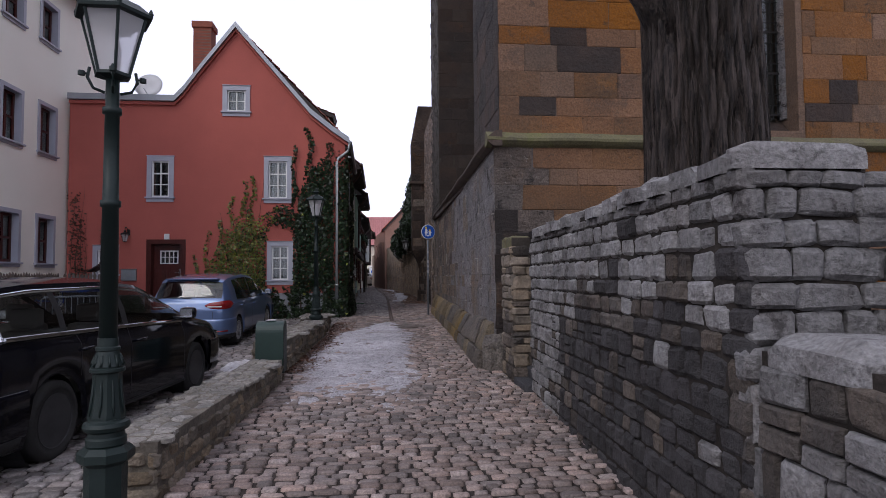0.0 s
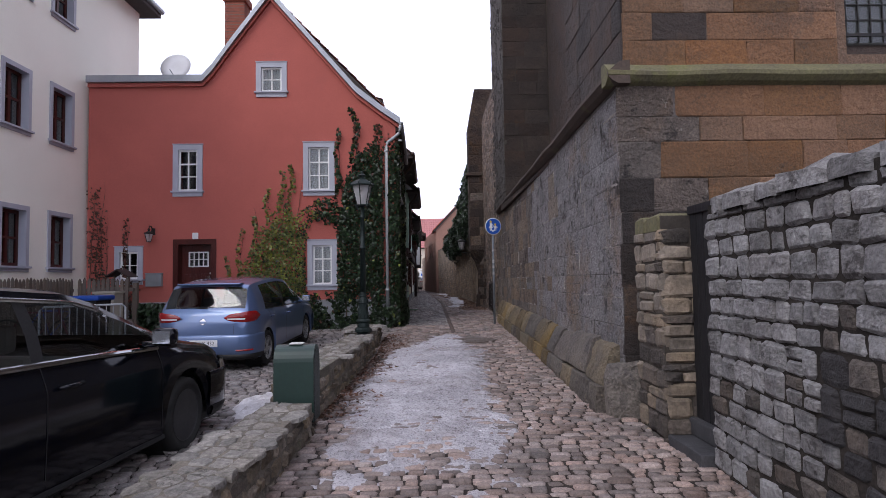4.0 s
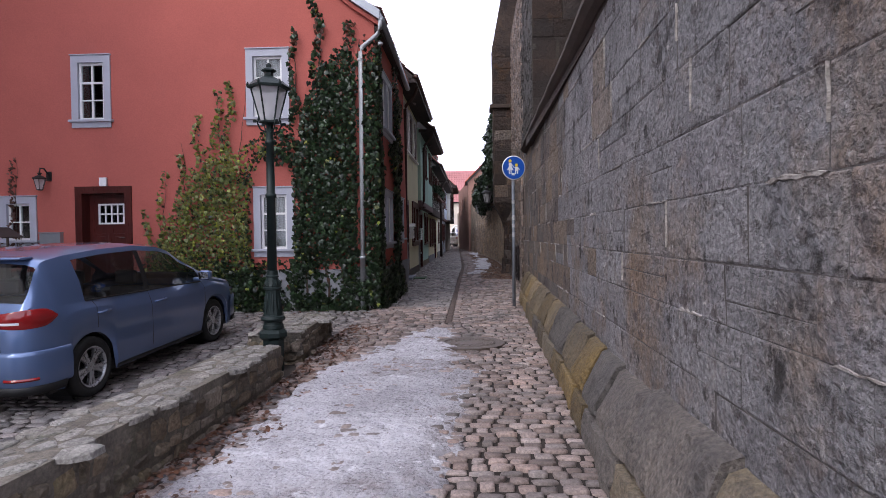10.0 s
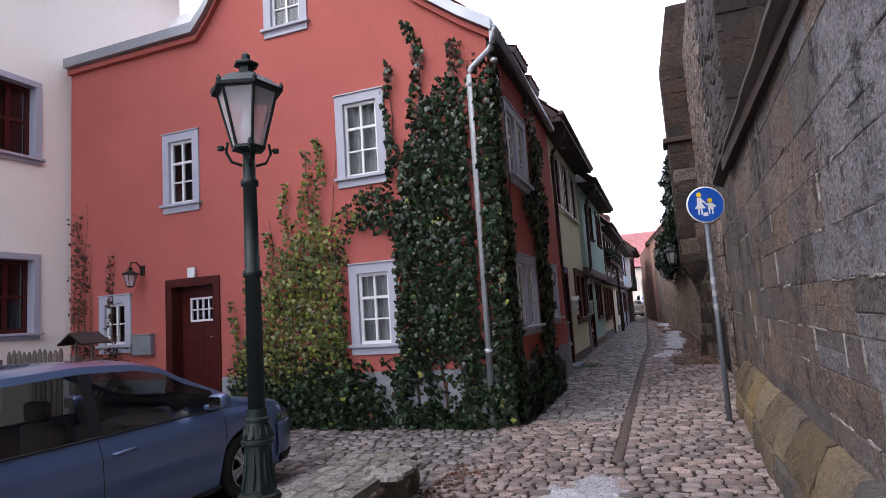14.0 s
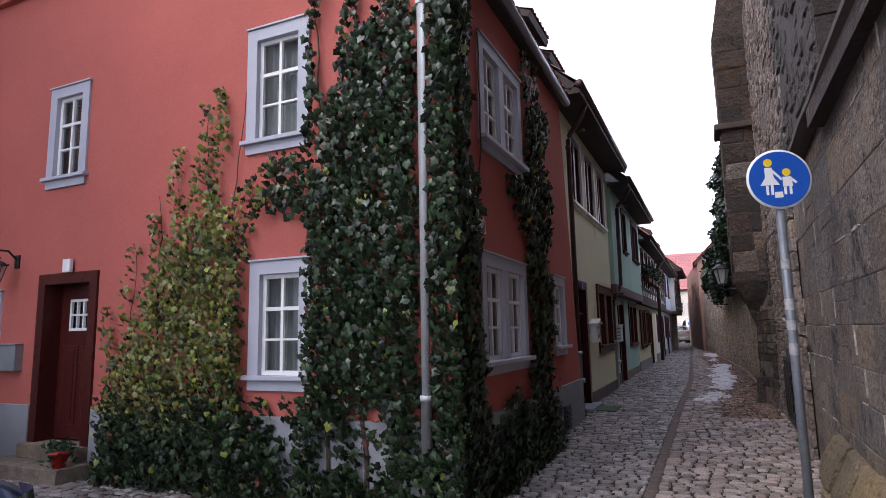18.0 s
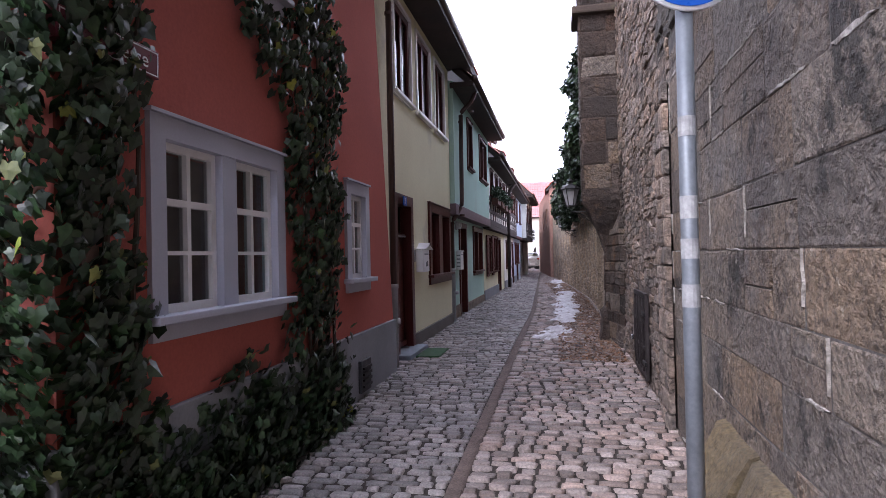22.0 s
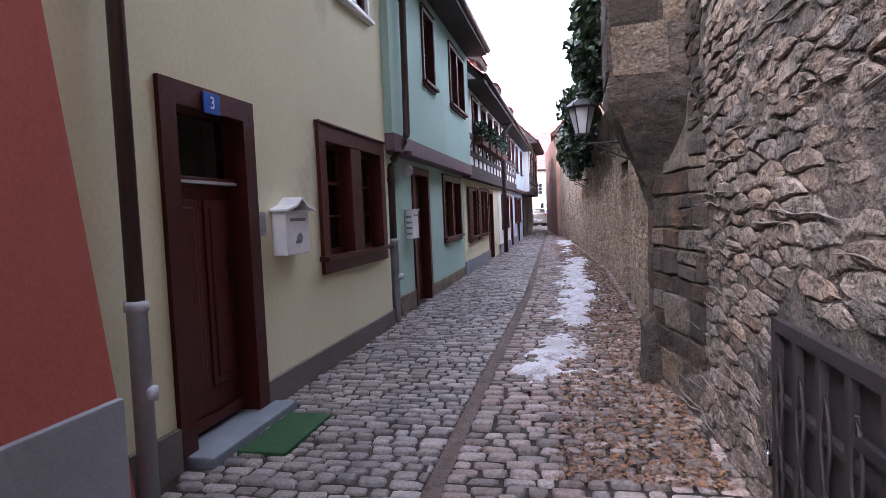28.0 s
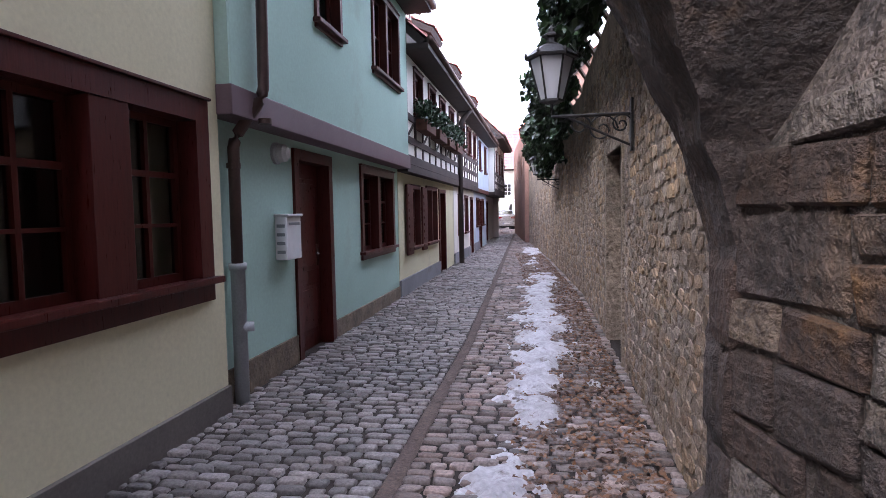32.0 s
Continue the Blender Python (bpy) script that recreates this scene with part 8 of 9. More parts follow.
# far parked car and board near the lane's end
fc, _p = car("small silver car far down the lane", 4.0, 1.7, golf_top, golf_belt, -1.3, 1.22, 0.3, [(-1.42, -1.12), (-1.05, -0.22), (-0.12, 0.95)], (0.42, 1.16), (-1.93, -1.66), ALLOY, "steel", (-2.3, 71.5, 0.42), 20, SEATCLOTH)
board = thing("sign_board", "pale blue and white notice board at the far house", "sign", (-0.9, 74, 0.42))
sub("panel", bm_box(-0.5, 0.5, 0.0, 0.04, -0.02, 2.2, 0.01), SIGNWHITE, board)
for z in (0.6, 1.1, 1.6):
    sub("blue_band", bm_box(-0.3, 0.3, -0.01, 0.0, z, z + 0.3), SIGNBLUE, board)

# ---- ivy ----
LEAF_SHAPE = [(0.0, -0.04), (0.16, 0.10), (0.40, 0.13), (0.42, -0.08), (0.56, -0.30), (0.36, -0.44), (0.0, -0.95), (-0.36, -0.44), (-0.56, -0.30), (-0.42, -0.08), (-0.40, 0.13), (-0.16, 0.10)]


def leaf_geo(rng):
    bend, fold = rng.uniform(0.05, 0.3), rng.uniform(0.05, 0.22)
    pts = [(x * rng.uniform(0.85, 1.15), -bend * y * y - fold * abs(x) + 0.02, y * rng.uniform(0.92, 1.08)) for x, y in LEAF_SHAPE]
    ctr = (0.0, -bend * 0.12 + 0.04, -0.3)
    v = np.array([ctr] + pts)
    f = [(0, 1 + i, 1 + (i + 1) % len(pts)) for i in range(len(pts))]
    return v, f


LEAVES = [leaf_geo(random.Random(50 + k)) for k in range(10)]
LEAF_MESH = {}


def leaf_pose(f, u, z, d, size, rng):
    c = f.p(u, z, d)
    m = Matrix(((f.u.x, f.n.x, 0, c.x), (f.u.y, f.n.y, 0, c.y), (0, 0, 1, c.z), (0, 0, 0, 1)))
    return m @ Matrix.Rotation(rng.gauss(0, 0.45), 4, "Z") @ Matrix.Rotation(rng.gauss(-0.35, 0.35), 4, "X") @ Matrix.Rotation(rng.gauss(0, 0.5), 4, "Y") @ Matrix.Scale(size, 4)


class Leaves:
    def __init__(self):
        self.v, self.f, self.n = [], [], 0

    def add(self, m, rng):
        v, f = LEAVES[rng.randrange(len(LEAVES))]
        mm = np.array(m)
        self.v.append(v @ mm[:3, :3].T + mm[:3, 3])
        self.f.extend([tuple(k + self.n for k in q) for q in f])
        self.n += len(v)

    def done(self, name, material, parent, label=""):
        if not self.v:
            return None
        me = bpy.data.meshes.new(name)
        me.from_pydata(np.concatenate(self.v).tolist(), [], self.f)
        me.materials.append(material)
        ob = part(name, me, None, parent, label)
        return tagged(ob, kind="stuff")


ivy = thing("ivy", "dense dark green ivy on the red house, yellowing towards its door", "ivy", (-1.5, 17.7, 0.3))
rng = random.Random(99)
dark, yellow, reddish = Leaves(), Leaves(), Leaves()
single = [0]


def front_cover(x, z):
    """How thickly ivy covers the front at x, z: 0 to about 1.2."""
    n = fbm(x, z, 1.4, 7.0)
    c = 0.0
    right = float(np.interp(x, (-2.65, -2.3, -2.0, -1.7, -1.3, -1.0), (2.4, 4.3, 5.0, 5.0, 5.25, 5.3)))
    if x > -2.62:
        c = max(c, min(1.2, (right + 0.3 * n - z) * 1.8, (x + 2.66) * 5 + 0.4 * n + 0.3))
    left = float(np.interp(x, (-5.35, -5.0, -4.7, -4.4, -4.1, -3.8, -3.5, -3.3), (1.1, 2.0, 2.5, 3.0, 3.5, 3.55, 3.35, 2.9)))
    if -5.4 < x < -3.3:
        c = max(c, min(1.2, (left + 0.3 * n - z) * 2.2, (x + 5.4) * 3, 1.0 + n * 0.7))
    # arms over and under the ground-floor window
    arm = 2.72 + 0.55 * math.exp(-((x + 2.9) / 0.5) ** 2)
    if -3.5 < x < -2.4:
        c = max(c, 0.9 - abs(z - arm) * 3.2 + 0.3 * n, 0.7 - abs(z - (3.55 - abs(x + 2.9) * 0.6)) * 4 + 0.2 * n)
    if z < 1.25 and x > -5.3:
        c = max(c, 0.45 + 1.5 * n - 0.3 * abs(z - 0.5)) if x < -2.6 else c * min(1.0, max(0.12, 0.85 + 1.8 * fbm(x, z, 1.8, 5.0)))
    for tx, tz, w in ((-2.1, 5.95, 0.07), (-2.55, 5.4, 0.07), (-1.55, 5.5, 0.1), (-3.72, 4.5, 0.07), (-3.95, 4.35, 0.07), (-4.3, 3.9, 0.06), (-5.0, 2.9, 0.05), (-5.3, 2.2, 0.05), (-4.65, 3.2, 0.06)):
        if z < tz:
            c = max(c, 0.8 - abs(x - tx - 0.06 * math.sin(z * 5)) / w * 0.6)
    for a, b, za, zb, _ in RED_WINS:
        if a - 0.03 < x < b + 0.03 and za - 0.03 < z < zb + 0.03:
            c = 0.0
    if abs(x + 1.31) < 0.09 and z > 0.9:
        c *= 0.12
    if DOOR_RED[0] - 8.86 - 0.1 < x < DOOR_RED[1] - 8.86 + 0.15:
        c = 0.0
    return c


def lane_cover(u, z):
    """The same on the lane side, u metres from the corner."""
    n = fbm(u, z, 1.6, 3.0)
    c = 0.0
    edge = (0.52 if z < 3.3 else 0.30) + 0.12 * n
    if z < 5.3:
        c = max(c, min(1.2, (edge - u) * 4))
    lo = float(np.interp(z, (0.3, 1.2, 1.5, 2.8, 3.5, 3.7, 5.2), (1.0, 1.8, 2.05, 1.95, 1.2, 2.05, 2.1)))
    hi = float(np.interp(z, (0.3, 1.2, 2.6, 3.6, 4.6, 5.2), (3.0, 3.05, 3.15, 3.3, 3.2, 2.9)))
    c = max(c, min(0.62, (u - lo) * 3, (hi + 0.2 * n - u) * 4) * (0.75 + 0.9 * fbm(u, z, 2.2, 9.0)) + 0.1 * n)
    if z < 1.25:
        c = max(c, min(1.1, (1.2 + 0.2 * n - z) * 2.2) * (1.0 if u < 3.0 else 0.0) + 0.25 * n)
    for a, b, za, zb, _ in side_wins:
        if a + 0.02 < u < b - 0.02 and za - 0.02 < z < zb:
            c = 0.0
    return c


for _ in range(36000):
    x, z = rng.uniform(-5.5, -0.98), 0.27 + rng.random() ** 1.15 * 5.8
    c = front_cover(x, z)
    if rng.random() > c:
        continue
    d = 0.04 + rng.random() * (0.05 + 0.16 * min(1, c)) + (0.15 * max(0, 0.9 - z) if z < 0.9 else 0)
    yel = max(0.02, max(0.0, min(1.0, (-2.9 - x) * 1.4)) * max(0.0, min(1.0, (z - 0.8) * 1.5)) * 0.9)
    m = leaf_pose(FRONT, rx(x), z, d, rng.uniform(0.04, 0.09) * (0.8 if yel > 0.3 else 1), rng)
    r = rng.random()
    (yellow if r < yel else reddish if r > 0.985 or (z > 5.0 and r > 0.6) else dark).add(m, rng)
for _ in range(22000):
    u, z = rng.uniform(-0.02, 3.5), 0.3 + rng.random() ** 1.1 * 5.1
    c = lane_cover(u, z)
    if rng.random() > c:
        continue
    d = 0.03 + rng.random() * (0.03 + (0.05 if u < 0.7 else 0.11) * min(1, c)) + (0.12 * max(0, 0.9 - z) if z < 0.9 else 0)
    m = leaf_pose(LANE_RED, u, z, d, rng.uniform(0.045, 0.1), rng)
    if single[0] < 280 and u < 3.2 and 0.8 < z < 2.6 and d > 0.06:
        k = rng.randrange(len(LEAVES))
        if k not in LEAF_MESH:
            me = bpy.data.meshes.new("leaf")
            me.from_pydata(LEAVES[k][0].tolist(), [], LEAVES[k][1])
            me.materials.append(mat("ivy_leaf_single", (0.030, 0.054, 0.024), (0.012, 0.027, 0.014), 5.0, 0.38, 0.0, 40, grain=0.25, rand=0.55, spec=0.45) if "ivy_leaf_single" not in MATS else MATS["ivy_leaf_single"])
            LEAF_MESH[k] = me
        lf_ = new("leaf", LEAF_MESH[k])
        lf_.parent = ivy
        lf_.matrix_parent_inverse = ivy.matrix_world.inverted()
        lf_.matrix_basis = m
        single[0] += 1
    else:
        (lambda q: reddish if q > 0.985 else yellow if q < 0.03 else dark)(rng.random()).add(m, rng)
dark.done("leaves", LEAF, ivy, "glossy dark green lobed leaves")
yellow.done("yellow_leaves", YLEAF, ivy, "yellowing lobed leaves")
reddish.done("red_leaves", RLEAF, ivy, "reddish winter leaves")


def stems(parent, f, starts, seed):
    r = random.Random(seed)
    for u, z1, rad in starts:
        bm = bmesh.new()
        pts, rads = [], []
        n = max(5, int(z1 / 0.25))
        uu = u
        for k in range(n + 1):
            t = k / n
            uu += r.uniform(-0.05, 0.05)
            pts.append(f.p(uu, 0.25 + (z1 - 0.25) * t, 0.03 + 0.02 * r.random()))
            rads.append(rad * (1 - 0.75 * t))
        tube(bm, pts, rads, 6)
        part("stem", bm, STEM, parent)


stems(ivy, FRONT, [(rx(-4.6), 3.4, 0.014), (rx(-4.0), 4.3, 0.016), (rx(-3.6), 4.4, 0.014), (rx(-2.3), 5.3, 0.022), (rx(-1.9), 5.6, 0.025), (rx(-1.6), 5.3, 0.022), (rx(-1.2), 5.2, 0.02), (rx(-5.0), 2.8, 0.01)], 1)
stems(ivy, LANE_RED, [(0.15, 5.2, 0.02), (0.35, 4.8, 0.018), (2.3, 4.4, 0.018), (2.6, 4.8, 0.022), (2.9, 4.3, 0.018)], 2)
creeper = thing("creeper", "bare reddish creeper stems by the white house", "creeper", (-8.5, 17.8, 0.3))
stems(creeper, FRONT, [(0.12, 3.9, 0.012), (0.22, 4.1, 0.012), (0.32, 3.6, 0.01), (0.42, 3.0, 0.01), (0.55, 3.3, 0.008), (0.95, 3.2, 0.009), (1.1, 2.2, 0.008)], 3)
cre = Leaves()
for _ in range(1100):
    k = rng.choice(((0.15, 3.9, 0.1), (0.28, 4.0, 0.1), (0.4, 3.2, 0.1), (0.98, 3.2, 0.05), (0.6, 1.8, 0.25), (1.1, 1.6, 0.2)))
    cre.add(leaf_pose(FRONT, k[0] + rng.gauss(0, k[2] * 0.6), rng.uniform(0.4, k[1]), 0.04 + 0.06 * rng.random(), rng.uniform(0.03, 0.07), rng), rng)
cre.done("leaves", RLEAF, creeper, "sparse reddish leaves")
shrub = Leaves()
hedge = thing("shrub", "dark evergreen shrub beside the utility cabinet", "shrub", (-6.4, 16.6, 0.25))
for _ in range(1600):
    a, r = rng.uniform(0, 2 * math.pi), rng.random() ** 0.5
    h = rng.random()
    m = Matrix.Translation((-6.75 + 0.55 * r * math.cos(a) * (1 - 0.4 * h), 16.75 + 0.35 * r * math.sin(a), 0.3 + 0.75 * h)) @ Euler((rng.uniform(-1, 1), rng.uniform(-1, 1), rng.uniform(0, 6.28))).to_matrix().to_4x4() @ Matrix.Scale(rng.uniform(0.05, 0.1), 4)
    shrub.add(m, rng)
shrub.done("leaves", LEAF, hedge)
bm = bmesh.new()
for k in range(6):
    tube(bm, [(-6.75, 16.75, 0.25), (-6.75 + rng.uniform(-0.35, 0.35), 16.75 + rng.uniform(-0.2, 0.2), rng.uniform(0.7, 1.0))], 0.012, 5)
part("stems", bm, STEM, hedge)

# ivy hanging over the garden wall
ivy2 = thing("ivy", "thick ivy hanging over the top of the garden wall", "ivy", (1.7, 33, 3.9))
over = Leaves()
for _ in range(42000):
    y = rng.uniform(26.2, 39.5)
    wx = float(np.interp(y, (25.6, 34, 41), (1.88, 1.8, 1.35)))
    n = fbm(y, 0.0, 0.7, 4.0)
    bottom = float(np.interp(y, (27.3, 28.5, 30, 32, 36, 38, 39.5), (3.5, 3.45, 3.5, 3.35, 2.95, 2.7, 3.2))) + 0.35 * n
    topz = float(np.interp(y, (27.3, 29, 31, 34, 38, 39.5), (6.6, 7.2, 6.8, 6.0, 4.6, 3.8))) + 0.5 * fbm(y, 1.0, 0.9, 8.0)
    z = rng.uniform(bottom, max(topz, bottom + 0.1))
    t = (z - bottom) / max(0.2, topz - bottom)
    thick = (0.25 + 0.5 * math.sin(math.pi * min(1, 0.15 + 0.8 * t))) * (1 + 0.5 * fbm(y, z, 1.1, 2.0))
    d = thick * (0.55 + 0.45 * rng.random())
    m = Matrix.Translation((wx - d + (0.25 if z > 4.2 else 0), y, z)) @ Euler((rng.gauss(-0.4, 0.5), rng.gauss(0, 0.5), math.pi / 2 + rng.gauss(math.pi, 0.8))).to_matrix().to_4x4() @ Matrix.Scale(rng.uniform(0.06, 0.12), 4)
    over.add(m, rng)
over.done("leaves", LEAF, ivy2, "dark green lobed leaves in a hanging mass")
for k in range(14):
    y = 27.6 + k * 0.8
    bm = bmesh.new()
    wx = float(np.interp(y, (25.6, 34, 41), (1.88, 1.8, 1.35)))
    tube(bm, [(wx + 0.2, y, 3.9), (wx - 0.1, y + 0.1, 4.4), (wx - 0.05, y + 0.2, 5.2), (wx + 0.2, y + 0.3, 5.9)], [0.04, 0.035, 0.025, 0.012], 6)
    part("stem", bm, STEM, ivy2)

# ---- fallen leaves ----
def scatter(name, label, n, place, material, size):
    r = random.Random(name + label)
    L = Leaves()
    for _ in range(n):
        p = place(r)
        if p is None:
            continue
        x, y = p
        m = Matrix.Translation((x, y, ground_z(x, y) + 0.046 + r.random() * 0.012)) @ Euler((math.pi / 2 + r.gauss(0, 0.35), r.gauss(0, 0.35), r.uniform(0, 6.28))).to_matrix().to_4x4() @ Matrix.Scale(r.uniform(*size), 4)
        L.add(m, r)
    ob = L.done(name, material, None, label)
    return tagged(ob, category="leaves", kind="stuff")


scatter("fallen_leaves", "brown fallen leaves against the low wall", 2200, lambda r: (lambda y: (lane_left(y) + 0.02 + r.random() ** 3 * 0.5, y))(r.uniform(8.6, 16.0)), DRYLEAF, (0.018, 0.045))
scatter("fallen_leaves", "tan fallen leaves along the garden wall", 18000, lambda r: (lambda y: (lane_right(y) - 0.05 - r.random() ** 1.4 * 0.85, y))(23.5 + 20 * r.random() ** 1.2), TANLEAF, (0.012, 0.038))
scatter("fallen_leaves", "sparse brown leaves by the ivy's foot", 260, lambda r: (lambda x: (x, 17.75 - r.random() ** 2 * 0.9))(r.uniform(-5, -0.9)), DRYLEAF, (0.02, 0.045))

# ---- rubble: irregular many-sided stones fitted to one another ----
def clip_poly(poly, mx, mz, nx, nz):
    """Keep the part of a polygon on the near side of the line through (mx, mz) with normal (nx, nz)."""
    out = []
    for i, a in enumerate(poly):
        b = poly[(i + 1) % len(poly)]
        da, db = (a[0] - mx) * nx + (a[1] - mz) * nz, (b[0] - mx) * nx + (b[1] - mz) * nz
        if da <= 0:
            out.append(a)
        if (da < 0 < db) or (db < 0 < da):
            t = da / (da - db)
            out.append((a[0] + (b[0] - a[0]) * t, a[1] + (b[1] - a[1]) * t))
    return out


def rubble_field(parent, f, u0, u1, z0, z1, du, dz, depth, material, field, limit, seed, name="stone", holes=(), joint=0.005, top=None, near_z=9.0):
    r = random.Random(seed)
    nu, nz = int((u1 - u0) / du) + 1, int((z1 - z0) / dz) + 1
    seeds = {}
    for j in range(-1, nz + 1):
        for i in range(-1, nu + 1):
            su = u0 + (i + 0.5 * (j % 2) + r.uniform(-0.38, 0.38)) * du
            seeds[i, j] = (su, z0 + (j + 0.5 + r.uniform(-0.26, 0.26)) * dz + 0.05 * math.sin(su * 1.7 + j * 0.4))
    verts, faces, count = [], [], 0
    k = du / dz
    for (i, j), (su, sz) in seeds.items():
        if su < u0 + 0.02 or su > u1 - 0.02 or sz < z0 or sz > (top(su) if top else z1):
            continue
        if any(a < su < b and c < sz < d for a, b, c, d in holes) or r.random() < 0.04:
            continue
        poly = [(su - du, sz - dz), (su + du, sz - dz), (su + du, sz + dz), (su - du, sz + dz)]
        for jj in range(j - 2, j + 3):
            for ii in range(i - 2, i + 3):
                if (ii, jj) == (i, j) or (ii, jj) not in seeds:
                    continue
                ou, oz = seeds[ii, jj]
                nx, nz_ = ou - su, (oz - sz) * k * k
                poly = clip_poly(poly, (ou + su) / 2, (oz + sz) / 2, nx, nz_)
                if len(poly) < 3:
                    break
            if len(poly) < 3:
                break
        poly = [(min(max(a, u0), u1), b) for a, b in poly]
        if len(poly) < 3:
            continue
        cu, cz = sum(p[0] for p in poly) / len(poly), sum(p[1] for p in poly) / len(poly)
        size = max(max(abs(p[0] - cu) for p in poly), max(abs(p[1] - cz) for p in poly))
        if size < 0.035:
            continue
        d = depth * r.uniform(0.5, 1.4)
        tu, tz = r.uniform(-0.05, 0.05), r.uniform(-0.1, 0.1)
        # two points a side, so that the outline is not too straight
        ring = []
        for q, a in enumerate(poly):
            b = poly[(q + 1) % len(poly)]
            ring.append((a[0] + (cu - a[0]) * 0.12, a[1] + (cz - a[1]) * 0.12))
            ring.append(((a[0] + b[0]) / 2 + r.uniform(-0.12, 0.12) * (b[1] - a[1]), (a[1] + b[1]) / 2 + r.uniform(-0.12, 0.12) * (b[0] - a[0])))
        vs, n = [], len(ring)
        for scale, dd in ((1 - joint / size, -0.02), (1 - joint / size - 0.04, d * 0.5), (0.76, d * 0.95)):
            for a, b in ring:
                e = 0 if dd < 0 else r.uniform(-0.25, 0.25) * d + (tu * (a - cu) + tz * (b - cz)) * (0.5 if scale > 0.7 else 0.8)
                vs.append(f.p(cu + (a - cu) * scale, cz + (b - cz) * scale, dd + e))
        vs.append(f.p(cu, cz, d * r.uniform(0.85, 1.15)))
        fs = []
        for t in (0, 1):
            for q in range(n):
                fs.append((t * n + q, t * n + (q + 1) % n, (t + 1) * n + (q + 1) % n, (t + 1) * n + q))
        fs += [(2 * n + q, 2 * n + (q + 1) % n, 3 * n) for q in range(n)]
        if count < limit and cz < near_z:
            c = f.p(cu, cz)
            me = bpy.data.meshes.new(name)
            me.from_pydata([tuple(v - c) for v in vs], [], fs)
            me.materials.append(material)
            ob = new(name, me)
            ob.parent = parent
            ob.matrix_basis = Matrix.Translation(c)
            count += 1
        else:
            base = len(verts)
            verts.extend(tuple(v) for v in vs)
            faces.extend(tuple(base + q for q in fc) for fc in fs)
    if verts:
        me = bpy.data.meshes.new(name + "_field")
        me.from_pydata(verts, [], faces)
        me.materials.append(field)
        ob = new(name + "_field", me)
        ob.parent = parent
        tagged(ob, "irregular stones bedded in mortar", kind="stuff")


# ---- stones of the walls ----
class TopFace:
    """The upper side of a low wall: u runs along it, z across it from the lane side, d upwards."""

    def __init__(self, f, height):
        self.f, self.height = f, height

    def p(self, u, z, d=0.0):
        return self.f.p(u, self.height - 0.008 + d, -z)


R = random.Random(5)
for core, f, zt, th in low_walls:
    pcs = Pieces("chip", "stone", core, LOWSTONE, 300)
    course_wall(pcs, f.out(-0.05), 0, f.len, 0.0, zt - 0.06, (0.08, 0.17), (0.08, 0.27), 0.065, 0.014, 0.1, dv=0.16, rng=R, bottom=lambda u, f=f: ground_z(f.p(u, 0).x + 0.1, f.p(u, 0).y) - 0.06, merge=0.2)
    back = Face(*f.p(f.len, 0, -th).xy, *f.p(0, 0, -th).xy).out(-0.06)
    course_wall(pcs, back, 0, f.len, 0.0, zt - 0.06, (0.1, 0.16), (0.14, 0.3), 0.07, 0.014, 0.05, rng=R)
    for a, b in ((f.p(f.len, 0, 0), f.p(f.len, 0, -th)), (f.p(0, 0, -th), f.p(0, 0, 0))):
        e = Face(a.x, a.y, b.x, b.y)
        e = Face(b.x, b.y, a.x, a.y) if e.n.dot(f.u * (1 if (a - f.o).length > 1 else -1)) < 0 else e
        course_wall(pcs, e.out(-0.05), 0, th, 0.0, zt - 0.06, (0.1, 0.15), (0.12, 0.24), 0.06, 0.014, 0.05, rng=R)
    rubble_field(core, TopFace(f, zt), -0.02, f.len + 0.02, -0.02, th + 0.02, 0.19, 0.135, 0.012, CAPSTONE, CAPSTONE, 110, 60 + int(f.len * 10), name="capstone", joint=0.006)
    pcs.done("stone_field")

def black_low_stones(u, z, r):
    """Black stones sit in patches, most of them low and towards the wall's free end."""
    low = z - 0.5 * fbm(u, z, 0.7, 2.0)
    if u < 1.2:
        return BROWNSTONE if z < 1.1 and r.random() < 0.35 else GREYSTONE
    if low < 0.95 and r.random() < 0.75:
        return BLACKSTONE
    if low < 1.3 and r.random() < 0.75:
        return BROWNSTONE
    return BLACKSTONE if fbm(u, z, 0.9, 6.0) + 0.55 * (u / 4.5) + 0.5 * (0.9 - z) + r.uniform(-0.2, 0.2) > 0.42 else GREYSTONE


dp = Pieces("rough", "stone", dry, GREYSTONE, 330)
course_wall(dp, DRY.out(-0.06), 0, DRY.len, 0.0, lambda u: 1.94 + 0.012 * u, (0.11, 0.175), (0.12, 0.27), 0.074, 0.008, 0.05, rng=R, bottom=lambda u: -0.05, merge=0.12, mats=black_low_stones, dv=0.14)
DRYF = Face(1.64, 2.52, 2.45, 2.52)
course_wall(dp, DRYF.out(-0.08), 0.0, 0.81, 0.9, 1.98, (0.10, 0.18), (0.14, 0.32), 0.09, 0.008, 0.05, rng=R, dv=0.14, merge=0.15, mats=lambda c, z, r: BROWNSTONE if r.random() < 0.3 else None)
u = 0.0
